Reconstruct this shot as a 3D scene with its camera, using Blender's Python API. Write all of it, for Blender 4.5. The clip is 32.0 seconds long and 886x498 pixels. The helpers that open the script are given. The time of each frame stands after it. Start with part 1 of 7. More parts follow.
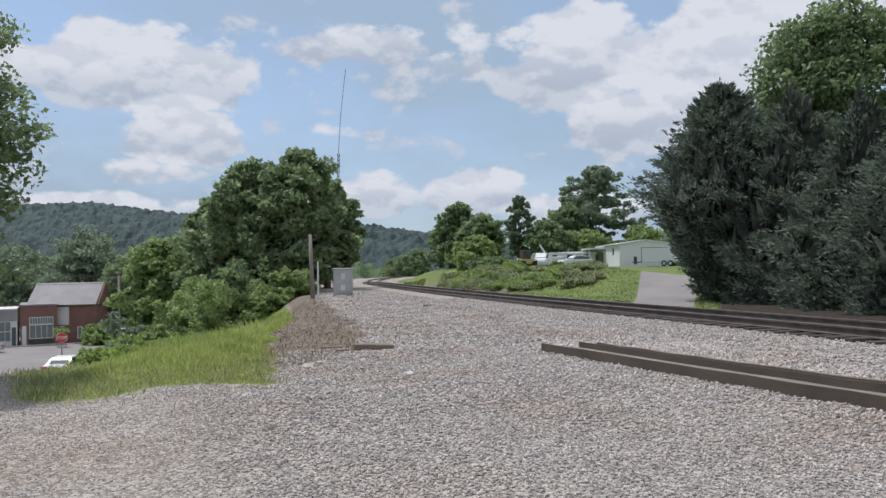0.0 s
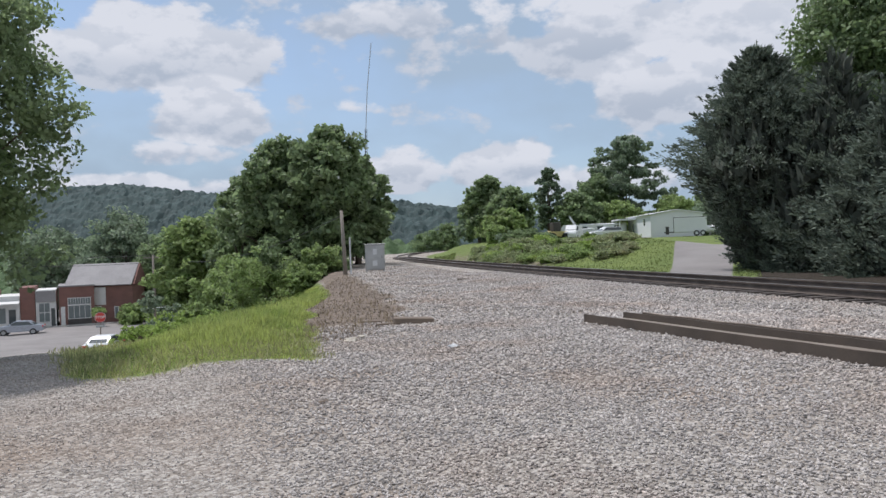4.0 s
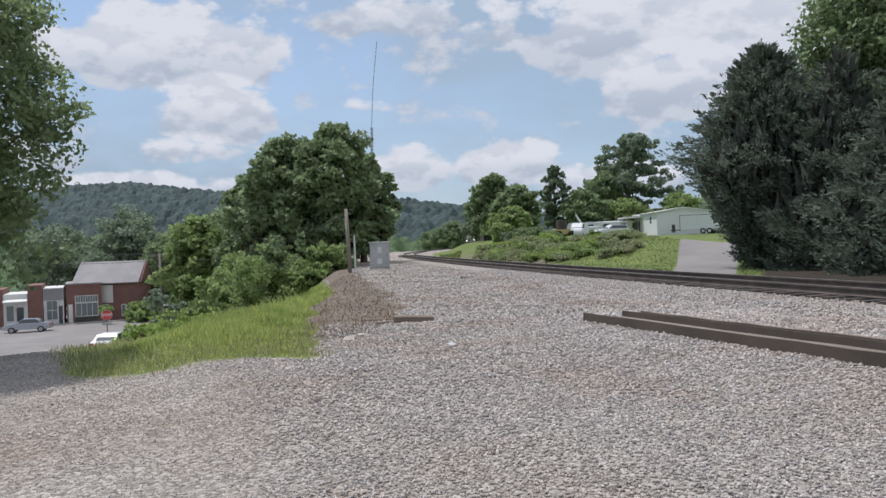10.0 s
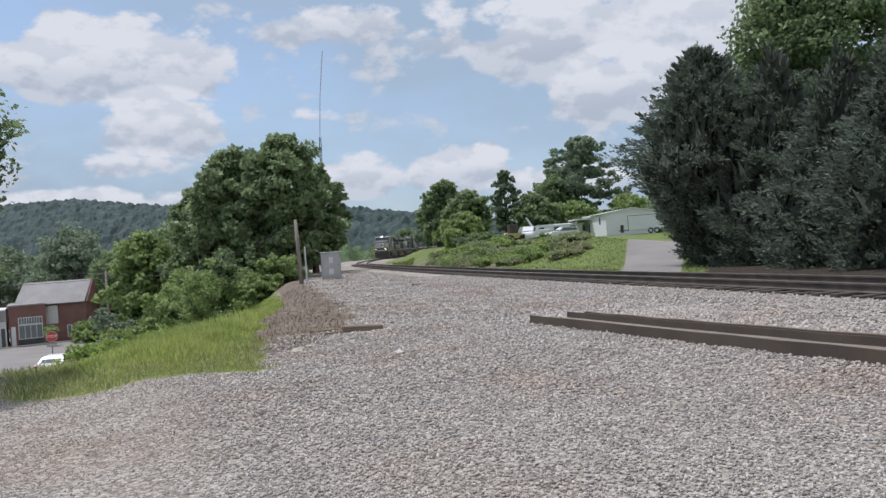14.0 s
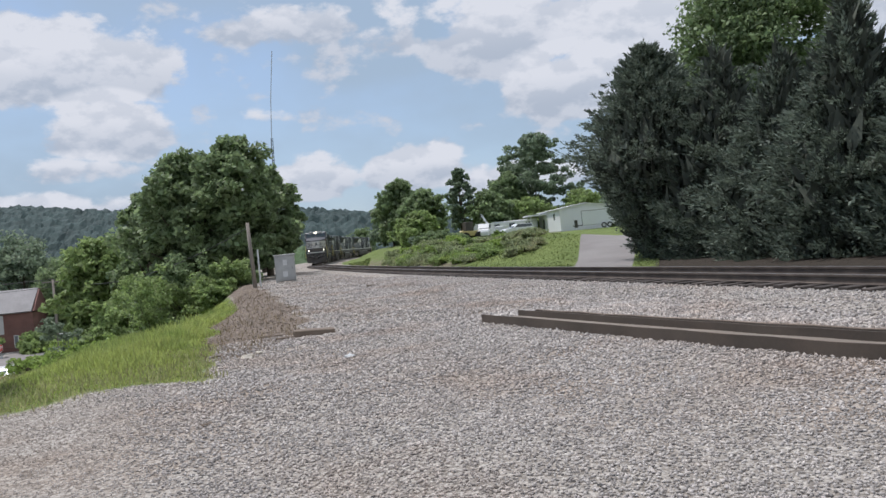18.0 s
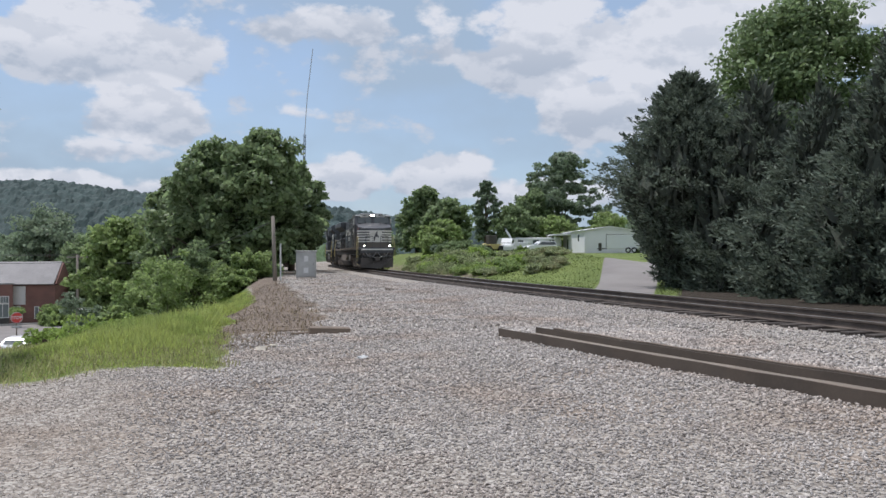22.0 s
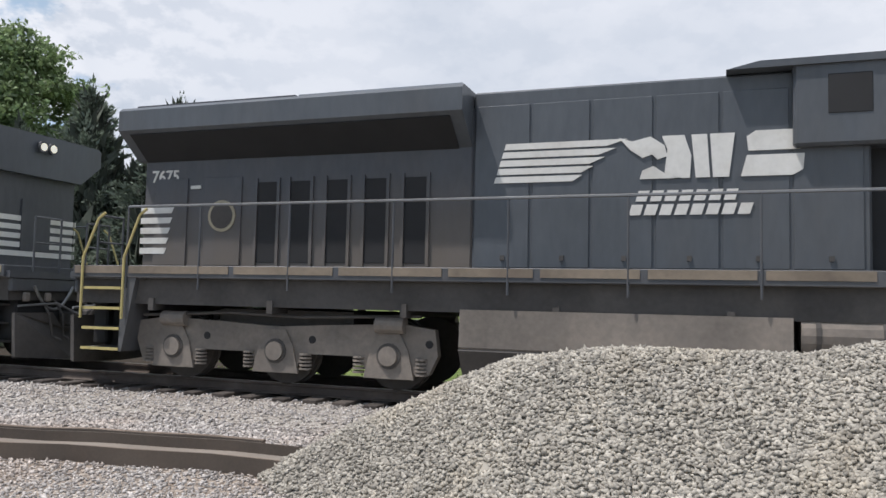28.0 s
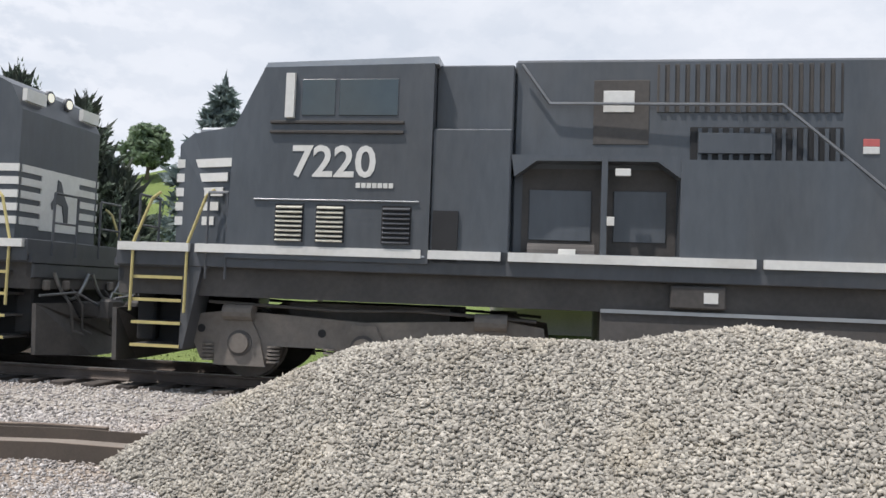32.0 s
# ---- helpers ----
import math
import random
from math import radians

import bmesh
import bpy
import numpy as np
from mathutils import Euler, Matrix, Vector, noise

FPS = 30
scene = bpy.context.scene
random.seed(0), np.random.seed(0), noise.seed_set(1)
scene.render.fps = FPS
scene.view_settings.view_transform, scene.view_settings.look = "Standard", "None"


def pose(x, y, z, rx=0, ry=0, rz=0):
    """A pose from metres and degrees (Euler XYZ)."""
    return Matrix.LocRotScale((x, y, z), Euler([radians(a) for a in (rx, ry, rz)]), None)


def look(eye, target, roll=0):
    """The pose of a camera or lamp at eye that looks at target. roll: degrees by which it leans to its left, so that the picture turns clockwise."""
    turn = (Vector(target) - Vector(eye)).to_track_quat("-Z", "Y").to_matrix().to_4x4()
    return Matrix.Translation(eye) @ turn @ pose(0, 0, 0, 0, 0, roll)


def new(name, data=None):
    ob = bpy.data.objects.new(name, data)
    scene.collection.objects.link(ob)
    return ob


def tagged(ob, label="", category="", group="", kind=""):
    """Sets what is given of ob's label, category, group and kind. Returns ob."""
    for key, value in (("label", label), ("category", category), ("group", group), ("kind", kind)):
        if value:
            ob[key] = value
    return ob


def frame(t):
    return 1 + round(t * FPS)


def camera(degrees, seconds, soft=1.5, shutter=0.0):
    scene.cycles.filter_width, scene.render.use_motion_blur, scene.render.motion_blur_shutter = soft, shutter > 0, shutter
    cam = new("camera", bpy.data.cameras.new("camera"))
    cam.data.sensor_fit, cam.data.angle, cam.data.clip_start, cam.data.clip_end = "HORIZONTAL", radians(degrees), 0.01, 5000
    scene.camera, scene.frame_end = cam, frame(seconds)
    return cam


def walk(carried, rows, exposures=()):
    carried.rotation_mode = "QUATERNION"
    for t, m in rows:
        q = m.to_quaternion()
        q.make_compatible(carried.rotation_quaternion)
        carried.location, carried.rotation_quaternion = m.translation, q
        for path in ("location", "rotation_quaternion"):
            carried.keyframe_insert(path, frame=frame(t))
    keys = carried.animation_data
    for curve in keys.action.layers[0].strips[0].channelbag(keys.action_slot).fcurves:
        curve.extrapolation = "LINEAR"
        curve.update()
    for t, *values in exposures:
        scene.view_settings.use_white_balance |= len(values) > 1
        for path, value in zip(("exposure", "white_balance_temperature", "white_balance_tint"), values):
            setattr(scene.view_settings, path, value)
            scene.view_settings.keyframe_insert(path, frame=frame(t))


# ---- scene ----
cam = camera(59.2, 32.0)
PATH = [
    (0, -0.126, -0.046, 1.687, 91.57, 0.98, -0.15),
    (0.5, -0.144, -0.036, 1.680, 91.52, -0.36, 0.18),
    (1, -0.168, -0.026, 1.676, 90.87, -0.69, 0.64),
    (1.5, -0.174, -0.040, 1.676, 91.78, -0.39, 2.07),
    (2, -0.165, -0.051, 1.661, 90.32, 0.05, 2.73),
    (2.5, -0.168, -0.048, 1.656, 88.80, 1.54, 3.31),
    (4.5, -0.390, 0.170, 1.642, 89.94, 2.20, 1.57),
    (5, -0.351, 0.156, 1.652, 89.81, 2.40, 1.35),
    (5.5, -0.274, 0.083, 1.656, 90.52, 1.46, 1.38),
    (6, -0.205, 0.065, 1.652, 88.64, 0.62, 2.36),
    (6.5, -0.176, 0.091, 1.659, 89.02, 1.58, 1.25),
    (7, -0.203, 0.140, 1.659, 90.11, 2.61, 0.66),
    (7.5, -0.153, 0.150, 1.658, 89.42, 2.41, 0.57),
    (8, -0.055, 0.090, 1.655, 88.90, 1.21, 0.07),
    (8.5, -0.055, 0.050, 1.651, 88.76, 1.79, 1.39),
    (9, -0.063, 0.042, 1.665, 88.91, 2.92, 2.07),
    (9.5, -0.159, 0.081, 1.658, 89.19, 2.29, 2.62),
    (10, -0.212, 0.095, 1.657, 89.62, 2.07, 2.41),
    (10.5, -0.215, 0.090, 1.648, 89.84, 2.11, 1.77),
    (11, -0.211, 0.103, 1.652, 89.92, 1.30, 1.36),
    (11.5, -0.210, 0.094, 1.656, 90.19, 1.91, 1.05),
    (12, -0.181, 0.061, 1.653, 90.26, 2.01, 0.56),
    (12.5, -0.165, 0.078, 1.652, 90.21, 2.15, 0.77),
    (13, -0.146, 0.078, 1.664, 90.96, 2.96, 0.86),
    (13.5, -0.088, 0.022, 1.664, 90.48, 2.79, 0.04),
    (14, -0.052, -0.009, 1.658, 89.95, 4.00, -0.98),
    (14.5, -0.055, -0.048, 1.675, 89.84, 4.05, -1.44),
    (15, -0.052, -0.046, 1.669, 90.39, 4.32, -2.20),
    (15.5, -0.043, -0.079, 1.673, 88.85, 4.28, -3.51),
    (17.5, 0.065, 0.087, 1.682, 89.23, 5.42, -5.30),
    (18, 0.092, 0.028, 1.697, 89.57, 5.39, -4.14),
    (18.5, 0.117, -0.021, 1.712, 89.21, 5.64, -2.32),
    (19, 0.123, -0.034, 1.712, 89.75, 5.08, -1.83),
    (19.5, 0.083, 0.080, 1.691, 90.91, 6.30, -3.82),
    (20, 0.085, 0.091, 1.709, 88.25, 5.93, -0.63),
    (20.5, 0.065, 0.125, 1.681, 90.20, 3.92, 0.37),
    (21, 0.085, 0.057, 1.690, 92.39, 2.96, 0.87),
    (21.5, 0.063, 0.122, 1.675, 92.46, 0.79, -0.55),
    (22, 0.064, 0.131, 1.675, 90.38, 0.21, -2.55),
    (22.5, 0.077, 0.096, 1.687, 91.84, -0.48, -3.59),
    (23, 0.047, 0.153, 1.678, 90.93, -0.03, -6.21),
    (23.5, 0.008, 0.220, 1.662, 90.21, -0.04, -9.91),
    (24, -0.000, 0.226, 1.659, 89.88, 0.45, -10.57),
    (24.5, 0.012, 0.164, 1.673, 89.10, -1.32, -12.71),
    (25, 0.007, 0.148, 1.673, 90.33, -2.67, -13.87),
    (25.5, 0.018, 0.046, 1.687, 90.30, -1.97, -16.45),
    (26, -0.035, -0.139, 1.735, 90.75, -2.12, -22.29),
    (26.5, 0.231, 0.042, 1.770, 91.88, -3.53, -32.46),
    (28.5, 0.480, -0.084, 1.783, 93.80, -0.66, -58.76),
    (29, 0.476, -0.021, 1.781, 93.02, -0.73, -54.58),
    (29.5, 0.424, 0.037, 1.779, 92.22, -0.92, -53.22),
    (30, 0.424, 0.008, 1.797, 92.71, -1.38, -53.68),
    (30.5, 0.444, -0.040, 1.776, 92.92, -2.27, -56.68),
    (30.8, 0.390, -0.168, 1.784, 93.53, -2.84, -60.09),
    (31, 0.352, -0.320, 1.802, 93.58, -2.73, -62.91),
    (31.5, 0.287, -0.692, 1.831, 93.55, -1.90, -64.50),
    (32, 0.216, -0.305, 1.829, 93.08, -2.13, -67.00),
]
walk(cam, [(t, pose(x, y, z, rx, ry, rz)) for t, x, y, z, rx, ry, rz in PATH], [(0, 0.09, 6100, 14), (22, 0.11, 6100, 14), (26, 0.17, 6100, 14), (29, 0.44, 6250, 13), (32, 0.48, 6250, 13)])

# ---- world, sun, exposure ----
SUN_AZ, SUN_EL = -52.0, 66.0
world = bpy.data.worlds.new("world")
scene.world = world
world.use_nodes = True
wn, wl = world.node_tree.nodes, world.node_tree.links
wn.clear()


def wnode(kind, **kw):
    n = wn.new(kind)
    for k, v in kw.items():
        n.inputs[k].default_value = v
    return n


def wmath(op):
    n = wn.new("ShaderNodeMath")
    n.operation = op
    return n


sky = wnode("ShaderNodeTexSky")
sky.sky_type, sky.sun_disc, sky.sun_elevation, sky.sun_rotation = "NISHITA", False, radians(SUN_EL), radians(SUN_AZ)
sky.air_density, sky.dust_density, sky.ozone_density = 1.0, 0.8, 1.6
wcoord = wnode("ShaderNodeTexCoord")
wsep = wnode("ShaderNodeSeparateXYZ")
wl.new(wcoord.outputs["Generated"], wsep.inputs[0])
# heading and height of each direction, in degrees
def wval(op, *terms):
    n = wmath(op)
    for i, v in enumerate(terms):
        if hasattr(v, "links"):
            wl.new(v, n.inputs[i])
        else:
            n.inputs[i].default_value = v
    return n.outputs[0]


def wstep(src, lo, hi, to_lo=0.0, to_hi=1.0):
    n = wnode("ShaderNodeMapRange")
    n.interpolation_type = "SMOOTHSTEP"
    for k, v in (("From Min", lo), ("From Max", hi), ("To Min", to_lo), ("To Max", to_hi)):
        n.inputs[k].default_value = v
    wl.new(src, n.inputs[0])
    return n.outputs[0]


def wnoise(vector, scale, detail, rough):
    n = wnode("ShaderNodeTexNoise", Scale=scale, Detail=detail, Roughness=rough)
    wl.new(vector, n.inputs["Vector"])
    return n.outputs[0]


def wblend(fac, a, b):
    n = wn.new("ShaderNodeMix")
    n.data_type = "RGBA"
    for i, v in ((0, fac), (6, a), (7, b)):
        if hasattr(v, "links"):
            wl.new(v, n.inputs[i])
        else:
            n.inputs[i].default_value = v
    return n.outputs[2]


heading = wval("MULTIPLY", wval("ARCTAN2", wsep.outputs["X"], wsep.outputs["Y"]), 180 / math.pi)
height = wval("MULTIPLY", wval("ARCSINE", wsep.outputs["Z"]), 180 / math.pi)
wmap = wnode("ShaderNodeMapping", Scale=(1.0, 1.0, 1.7))
wl.new(wcoord.outputs["Generated"], wmap.inputs["Vector"])
wlow = wnode("ShaderNodeMapping", Scale=(1.0, 1.0, 1.7), Location=(0.0, 0.0, -0.022))
wl.new(wcoord.outputs["Generated"], wlow.inputs["Vector"])
billow, billow_low = wnoise(wmap.outputs[0], 13.0, 9.0, 0.56), wnoise(wlow.outputs[0], 13.0, 9.0, 0.56)
drift = wnoise(wmap.outputs[0], 3.4, 5.0, 0.5)
# single heaped clouds: heading, height of the base, half width, rise above the base, thickness
CLOUDS = [(-20.5, 11.6, 8.8, 6.0, 1.25), (-27.0, 12.2, 5.0, 3.4, 1.0), (-18.4, 8.0, 4.9, 4.6, 1.3), (-30.5, 5.8, 4.8, 2.9, 1.0), (-20.5, 6.4, 4.2, 2.1, 0.65), (-23.0, 3.8, 7.6, 2.2, 1.0),
          (-13.4, 4.0, 4.5, 1.6, 0.7), (-4.4, 4.2, 4.4, 3.4, 1.1), (2.4, 4.4, 5.2, 3.4, 1.1), (-7.9, 9.5, 2.4, 1.6, 0.5), (-6.5, 15.2, 6.5, 3.4, 0.9), (2.2, 14.0, 2.8, 3.8, 0.8),
          (10.5, 12.2, 8.0, 7.0, 1.2), (14.6, 8.6, 5.6, 5.4, 1.1), (10.0, 3.4, 6.0, 2.4, 0.8), (22.0, 9.0, 10.0, 11.0, 1.2)]
heaped, crown = 0.0, 0.0
for az, base, half, rise, thick in CLOUDS:
    across = wval("POWER", wval("ABSOLUTE", wval("MULTIPLY", wval("SUBTRACT", heading, az), 1 / half)), 2.0)
    over = wval("SUBTRACT", height, base + 0.25 * rise)
    up = wval("MAXIMUM", wval("MULTIPLY", over, 1 / (0.75 * rise)), wval("MULTIPLY", over, -1 / (0.42 * rise)))
    body = wval("MULTIPLY", wval("SUBTRACT", 1.0, wval("ADD", across, wval("POWER", up, 2.0))), thick)
    crown = wval("MAXIMUM", crown, wval("MULTIPLY", wstep(body, -0.1, 0.3), wstep(over, -0.2 * rise, 0.45 * rise)))
    heaped = wval("MAXIMUM", heaped, body)
# thick broken cover to the east, scattered cover behind
east = wval("ADD", wstep(heading, 14.0, 34.0), wval("MULTIPLY", wstep(heading, -34.0, -60.0), 0.55))
far_east = wstep(heading, 26.0, 52.0)
cover_deep = wval("MAXIMUM", heaped, wval("MULTIPLY", east, wval("ADD", 0.15, wval("MULTIPLY", drift, 0.9))))
cover_deep = wval("ADD", cover_deep, wval("MULTIPLY", far_east, 0.85))
deep = wval("ADD", cover_deep, wval("MULTIPLY", wval("SUBTRACT", billow, 0.5), 2.9))
cloud_mask = wstep(deep, 0.16, 0.55)
relief = wstep(wval("SUBTRACT", billow, billow_low), -0.09, 0.07)
lit = wval("ADD", wval("MULTIPLY", crown, 0.66), wval("MULTIPLY", relief, 0.5))
lit = wval("ADD", lit, wval("MULTIPLY", east, wval("MULTIPLY", wstep(drift, 0.35, 0.62), 0.42)))
calm = wval("ADD", 0.42, wval("MULTIPLY", wstep(drift, 0.32, 0.66), 0.38))
lit = wval("ADD", wval("MULTIPLY", lit, wval("SUBTRACT", 1.0, wval("MULTIPLY", far_east, 0.75))), wval("MULTIPLY", calm, wval("MULTIPLY", far_east, 0.75)))
cloud_colour = wblend(lit, (2.95, 3.3, 3.7, 1), (4.75, 4.85, 4.95, 1))
# thin haze over the blue, streaked with high veil, whiter towards the horizon
veil = wval("ADD", wstep(height, 16.0, 0.0, 0.62, 0.80), wstep(drift, 0.36, 0.66, -0.10, 0.26))
clear = wblend(veil, sky.outputs[0], (2.5, 3.15, 3.7, 1))
wbg = wnode("ShaderNodeBackground", Strength=0.14)
wl.new(wblend(cloud_mask, clear, cloud_colour), wbg.inputs["Color"])
wout = wn.new("ShaderNodeOutputWorld")
wl.new(wbg.outputs[0], wout.inputs[0])

sun_data = bpy.data.lights.new("sun", "SUN")
sun_data.energy, sun_data.angle, sun_data.color = 3.2, radians(1.2), (1.0, 0.94, 0.86)
sun = new("sun", sun_data)
sun.matrix_world = look((0, 0, 60), Vector((0, 0, 60)) - Vector((math.sin(radians(SUN_AZ)) * math.cos(radians(SUN_EL)),
                        math.cos(radians(SUN_AZ)) * math.cos(radians(SUN_EL)), math.sin(radians(SUN_EL)))))

# ---- materials ----


def material(name, base, rough=0.8, metal=0.0, var=0.25, scale=3.0, fine=40.0, bump=0.2, bump_dist=0.01, island=0.0, rand=0.0,
             stain=None, stain_scale=0.6, stain_amount=0.5, transl=0.0, stretch=(1, 1, 1), spec=None, coord="Object", dust=None):
    """A surface with colour variation at two scales, stains and fine relief."""
    m = bpy.data.materials.new(name)
    m.use_nodes = True
    nt = m.node_tree
    N, L = nt.nodes, nt.links
    bsdf = N["Principled BSDF"]
    tc = N.new("ShaderNodeTexCoord")
    mp = N.new("ShaderNodeMapping")
    mp.inputs["Scale"].default_value = stretch
    L.new(tc.outputs[coord], mp.inputs[0])

    def noise_tex(sc, detail=5.0, rgh=0.55):
        n = N.new("ShaderNodeTexNoise")
        n.inputs["Scale"].default_value, n.inputs["Detail"].default_value, n.inputs["Roughness"].default_value = sc, detail, rgh
        L.new(mp.outputs[0], n.inputs["Vector"])
        return n

    big, small = noise_tex(scale), noise_tex(fine, 4.0, 0.6)
    mul = N.new("ShaderNodeMath")
    mul.operation = "MULTIPLY_ADD"
    L.new(small.outputs[0], mul.inputs[0])
    mul.inputs[1].default_value = 0.6
    L.new(big.outputs[0], mul.inputs[2])
    rng = N.new("ShaderNodeMapRange")
    rng.inputs["From Min"].default_value, rng.inputs["From Max"].default_value = 0.45, 1.15
    rng.inputs["To Min"].default_value, rng.inputs["To Max"].default_value = 1 - var, 1 + var
    L.new(mul.outputs[0], rng.inputs[0])
    value = rng.outputs[0]
    for amount, node, sock in ((island, "ShaderNodeNewGeometry", "Random Per Island"), (rand, "ShaderNodeObjectInfo", "Random")):
        if amount:
            g = N.new(node)
            r2 = N.new("ShaderNodeMapRange")
            r2.inputs["To Min"].default_value, r2.inputs["To Max"].default_value = 1 - amount, 1 + amount
            L.new(g.outputs[sock], r2.inputs[0])
            pm = N.new("ShaderNodeMath")
            pm.operation = "MULTIPLY"
            L.new(value, pm.inputs[0])
            L.new(r2.outputs[0], pm.inputs[1])
            value = pm.outputs[0]
    col = N.new("ShaderNodeVectorMath")
    col.operation = "SCALE"
    L.new(value, col.inputs["Scale"])
    if stain:
        st = noise_tex(stain_scale, 6.0, 0.62)
        sr = N.new("ShaderNodeMapRange")
        sr.inputs["From Min"].default_value, sr.inputs["From Max"].default_value = 0.48, 0.66
        sr.inputs["To Max"].default_value = stain_amount
        L.new(st.outputs[0], sr.inputs[0])
        mx = N.new("ShaderNodeMix")
        mx.data_type = "RGBA"
        mx.inputs[6].default_value, mx.inputs[7].default_value = (*base, 1), (*stain, 1)
        L.new(sr.outputs[0], mx.inputs[0])
        L.new(mx.outputs[2], col.inputs[0])
    else:
        col.inputs[0].default_value = base
    paint = col.outputs[0]
    if dust:
        zs = N.new("ShaderNodeSeparateXYZ")
        L.new(tc.outputs["Object"], zs.inputs[0])
        wv = N.new("ShaderNodeMath")
        wv.operation = "MULTIPLY_ADD"
        L.new(big.outputs[0], wv.inputs[0])
        wv.inputs[1].default_value = 1.6
        L.new(zs.outputs["Z"], wv.inputs[2])
        dr = N.new("ShaderNodeMapRange")
        dr.inputs["From Min"].default_value, dr.inputs["From Max"].default_value = dust[0] + 0.8, dust[1] + 0.8
        dr.inputs["To Min"].default_value, dr.inputs["To Max"].default_value = 0.75, 0.0
        L.new(wv.outputs[0], dr.inputs[0])
        dm = N.new("ShaderNodeMix")
        dm.data_type = "RGBA"
        L.new(dr.outputs[0], dm.inputs[0])
        L.new(paint, dm.inputs[6])
        dm.inputs[7].default_value = (*dust[2], 1)
        paint = dm.outputs[2]
    L.new(paint, bsdf.inputs["Base Color"])
    rr = N.new("ShaderNodeMapRange")
    rr.inputs["To Min"].default_value, rr.inputs["To Max"].default_value = max(0.02, rough - 0.12), min(1, rough + 0.12)
    L.new(small.outputs[0], rr.inputs[0])
    L.new(rr.outputs[0], bsdf.inputs["Roughness"])
    bsdf.inputs["Metallic"].default_value = metal
    if spec is not None:
        bsdf.inputs["Specular IOR Level"].default_value = spec
    if bump:
        b = N.new("ShaderNodeBump")
        b.inputs["Strength"].default_value, b.inputs["Distance"].default_value = bump, bump_dist
        L.new(mul.outputs[0], b.inputs["Height"])
        L.new(b.outputs[0], bsdf.inputs["Normal"])
    if transl:
        tr = N.new("ShaderNodeBsdfTranslucent")
        L.new(col.outputs[0], tr.inputs["Color"])
        mxs = N.new("ShaderNodeMixShader")
        mxs.inputs[0].default_value = transl
        L.new(bsdf.outputs[0], mxs.inputs[1])
        L.new(tr.outputs[0], mxs.inputs[2])
        L.new(mxs.outputs[0], N["Material Output"].inputs[0])
    return m


def glow(name, colour, strength):
    m = bpy.data.materials.new(name)
    m.use_nodes = True
    b = m.node_tree.nodes["Principled BSDF"]
    b.inputs["Base Color"].default_value = (*colour, 1)
    b.inputs["Emission Color"].default_value, b.inputs["Emission Strength"].default_value = (*colour, 1), strength
    return m


M = {}
M["leaf_mid"] = material("leaf_mid", (0.235, 0.31, 0.155), 0.6, var=0.3, scale=0.35, fine=3, bump=0, island=0.35, transl=0.5)
M["leaf_light"] = material("leaf_light", (0.28, 0.37, 0.14), 0.6, var=0.3, scale=0.4, fine=3, bump=0, island=0.35, transl=0.5)
M["leaf_dark"] = material("leaf_dark", (0.225, 0.29, 0.19), 0.6, var=0.3, scale=0.35, fine=3, bump=0, island=0.35, transl=0.45)
M["leaf_maple"] = material("leaf_maple", (0.19, 0.26, 0.12), 0.6, var=0.35, scale=0.6, fine=3, bump=0, island=0.35, transl=0.4)
M["cedar"] = material("cedar", (0.15, 0.185, 0.14), 0.7, var=0.5, scale=1.5, fine=4, bump=0, island=0.4, transl=0.3)
M["spruce"] = material("spruce", (0.21, 0.26, 0.25), 0.65, var=0.3, scale=0.5, fine=4, bump=0, island=0.35, transl=0.3)
M["bark"] = material("bark", (0.13, 0.1, 0.075), 0.95, var=0.4, scale=2, fine=18, bump=0.8, bump_dist=0.03, stretch=(1, 1, 0.25))
M["grass_blade"] = material("grass_blade", (0.22, 0.27, 0.09), 0.6, var=0.35, scale=0.5, fine=3, bump=0, island=0.4, transl=0.3,
                            stain=(0.26, 0.27, 0.12), stain_scale=0.3, stain_amount=0.6)
M["stone"] = material("stone", (0.41, 0.38, 0.355), 0.92, var=0.25, scale=1.2, fine=30, bump=0.4, island=0.42,
                      stain=(0.345, 0.27, 0.215), stain_scale=0.3, stain_amount=0.75)
M["stone_fresh"] = material("stone_fresh", (0.335, 0.31, 0.265), 0.92, var=0.22, scale=1.2, fine=30, bump=0.4, island=0.4,
                            stain=(0.36, 0.305, 0.215), stain_scale=0.9, stain_amount=0.45)
M["rail_rust"] = material("rail_rust", (0.095, 0.077, 0.066), 0.85, metal=0.2, var=0.35, scale=2, fine=40, bump=0.4, stain=(0.14, 0.115, 0.095),
                          stain_scale=2.0)
M["rail_top"] = material("rail_top", (0.45, 0.44, 0.43), 0.32, metal=0.9, var=0.12, scale=2, fine=30, bump=0.05)
M["tie"] = material("tie", (0.06, 0.05, 0.043), 0.95, var=0.4, scale=1.5, fine=20, bump=0.8, rand=0.35, stretch=(0.3, 1, 1))
M["loco_black"] = material("loco_black", (0.07, 0.074, 0.082), 0.5, var=0.35, scale=0.7, fine=9, bump=0.08, stain=(0.11, 0.107, 0.104),
                           stain_scale=0.5, stain_amount=0.55, stretch=(1, 1, 0.35))
M["loco_dusty"] = material("loco_dusty", (0.07, 0.074, 0.084), 0.55, var=0.35, scale=0.7, fine=9, bump=0.08, stain=(0.095, 0.09, 0.085), stain_scale=0.5, stain_amount=0.55,
                           stretch=(1, 1, 0.35), dust=(1.7, 3.3, (0.165, 0.135, 0.105)))
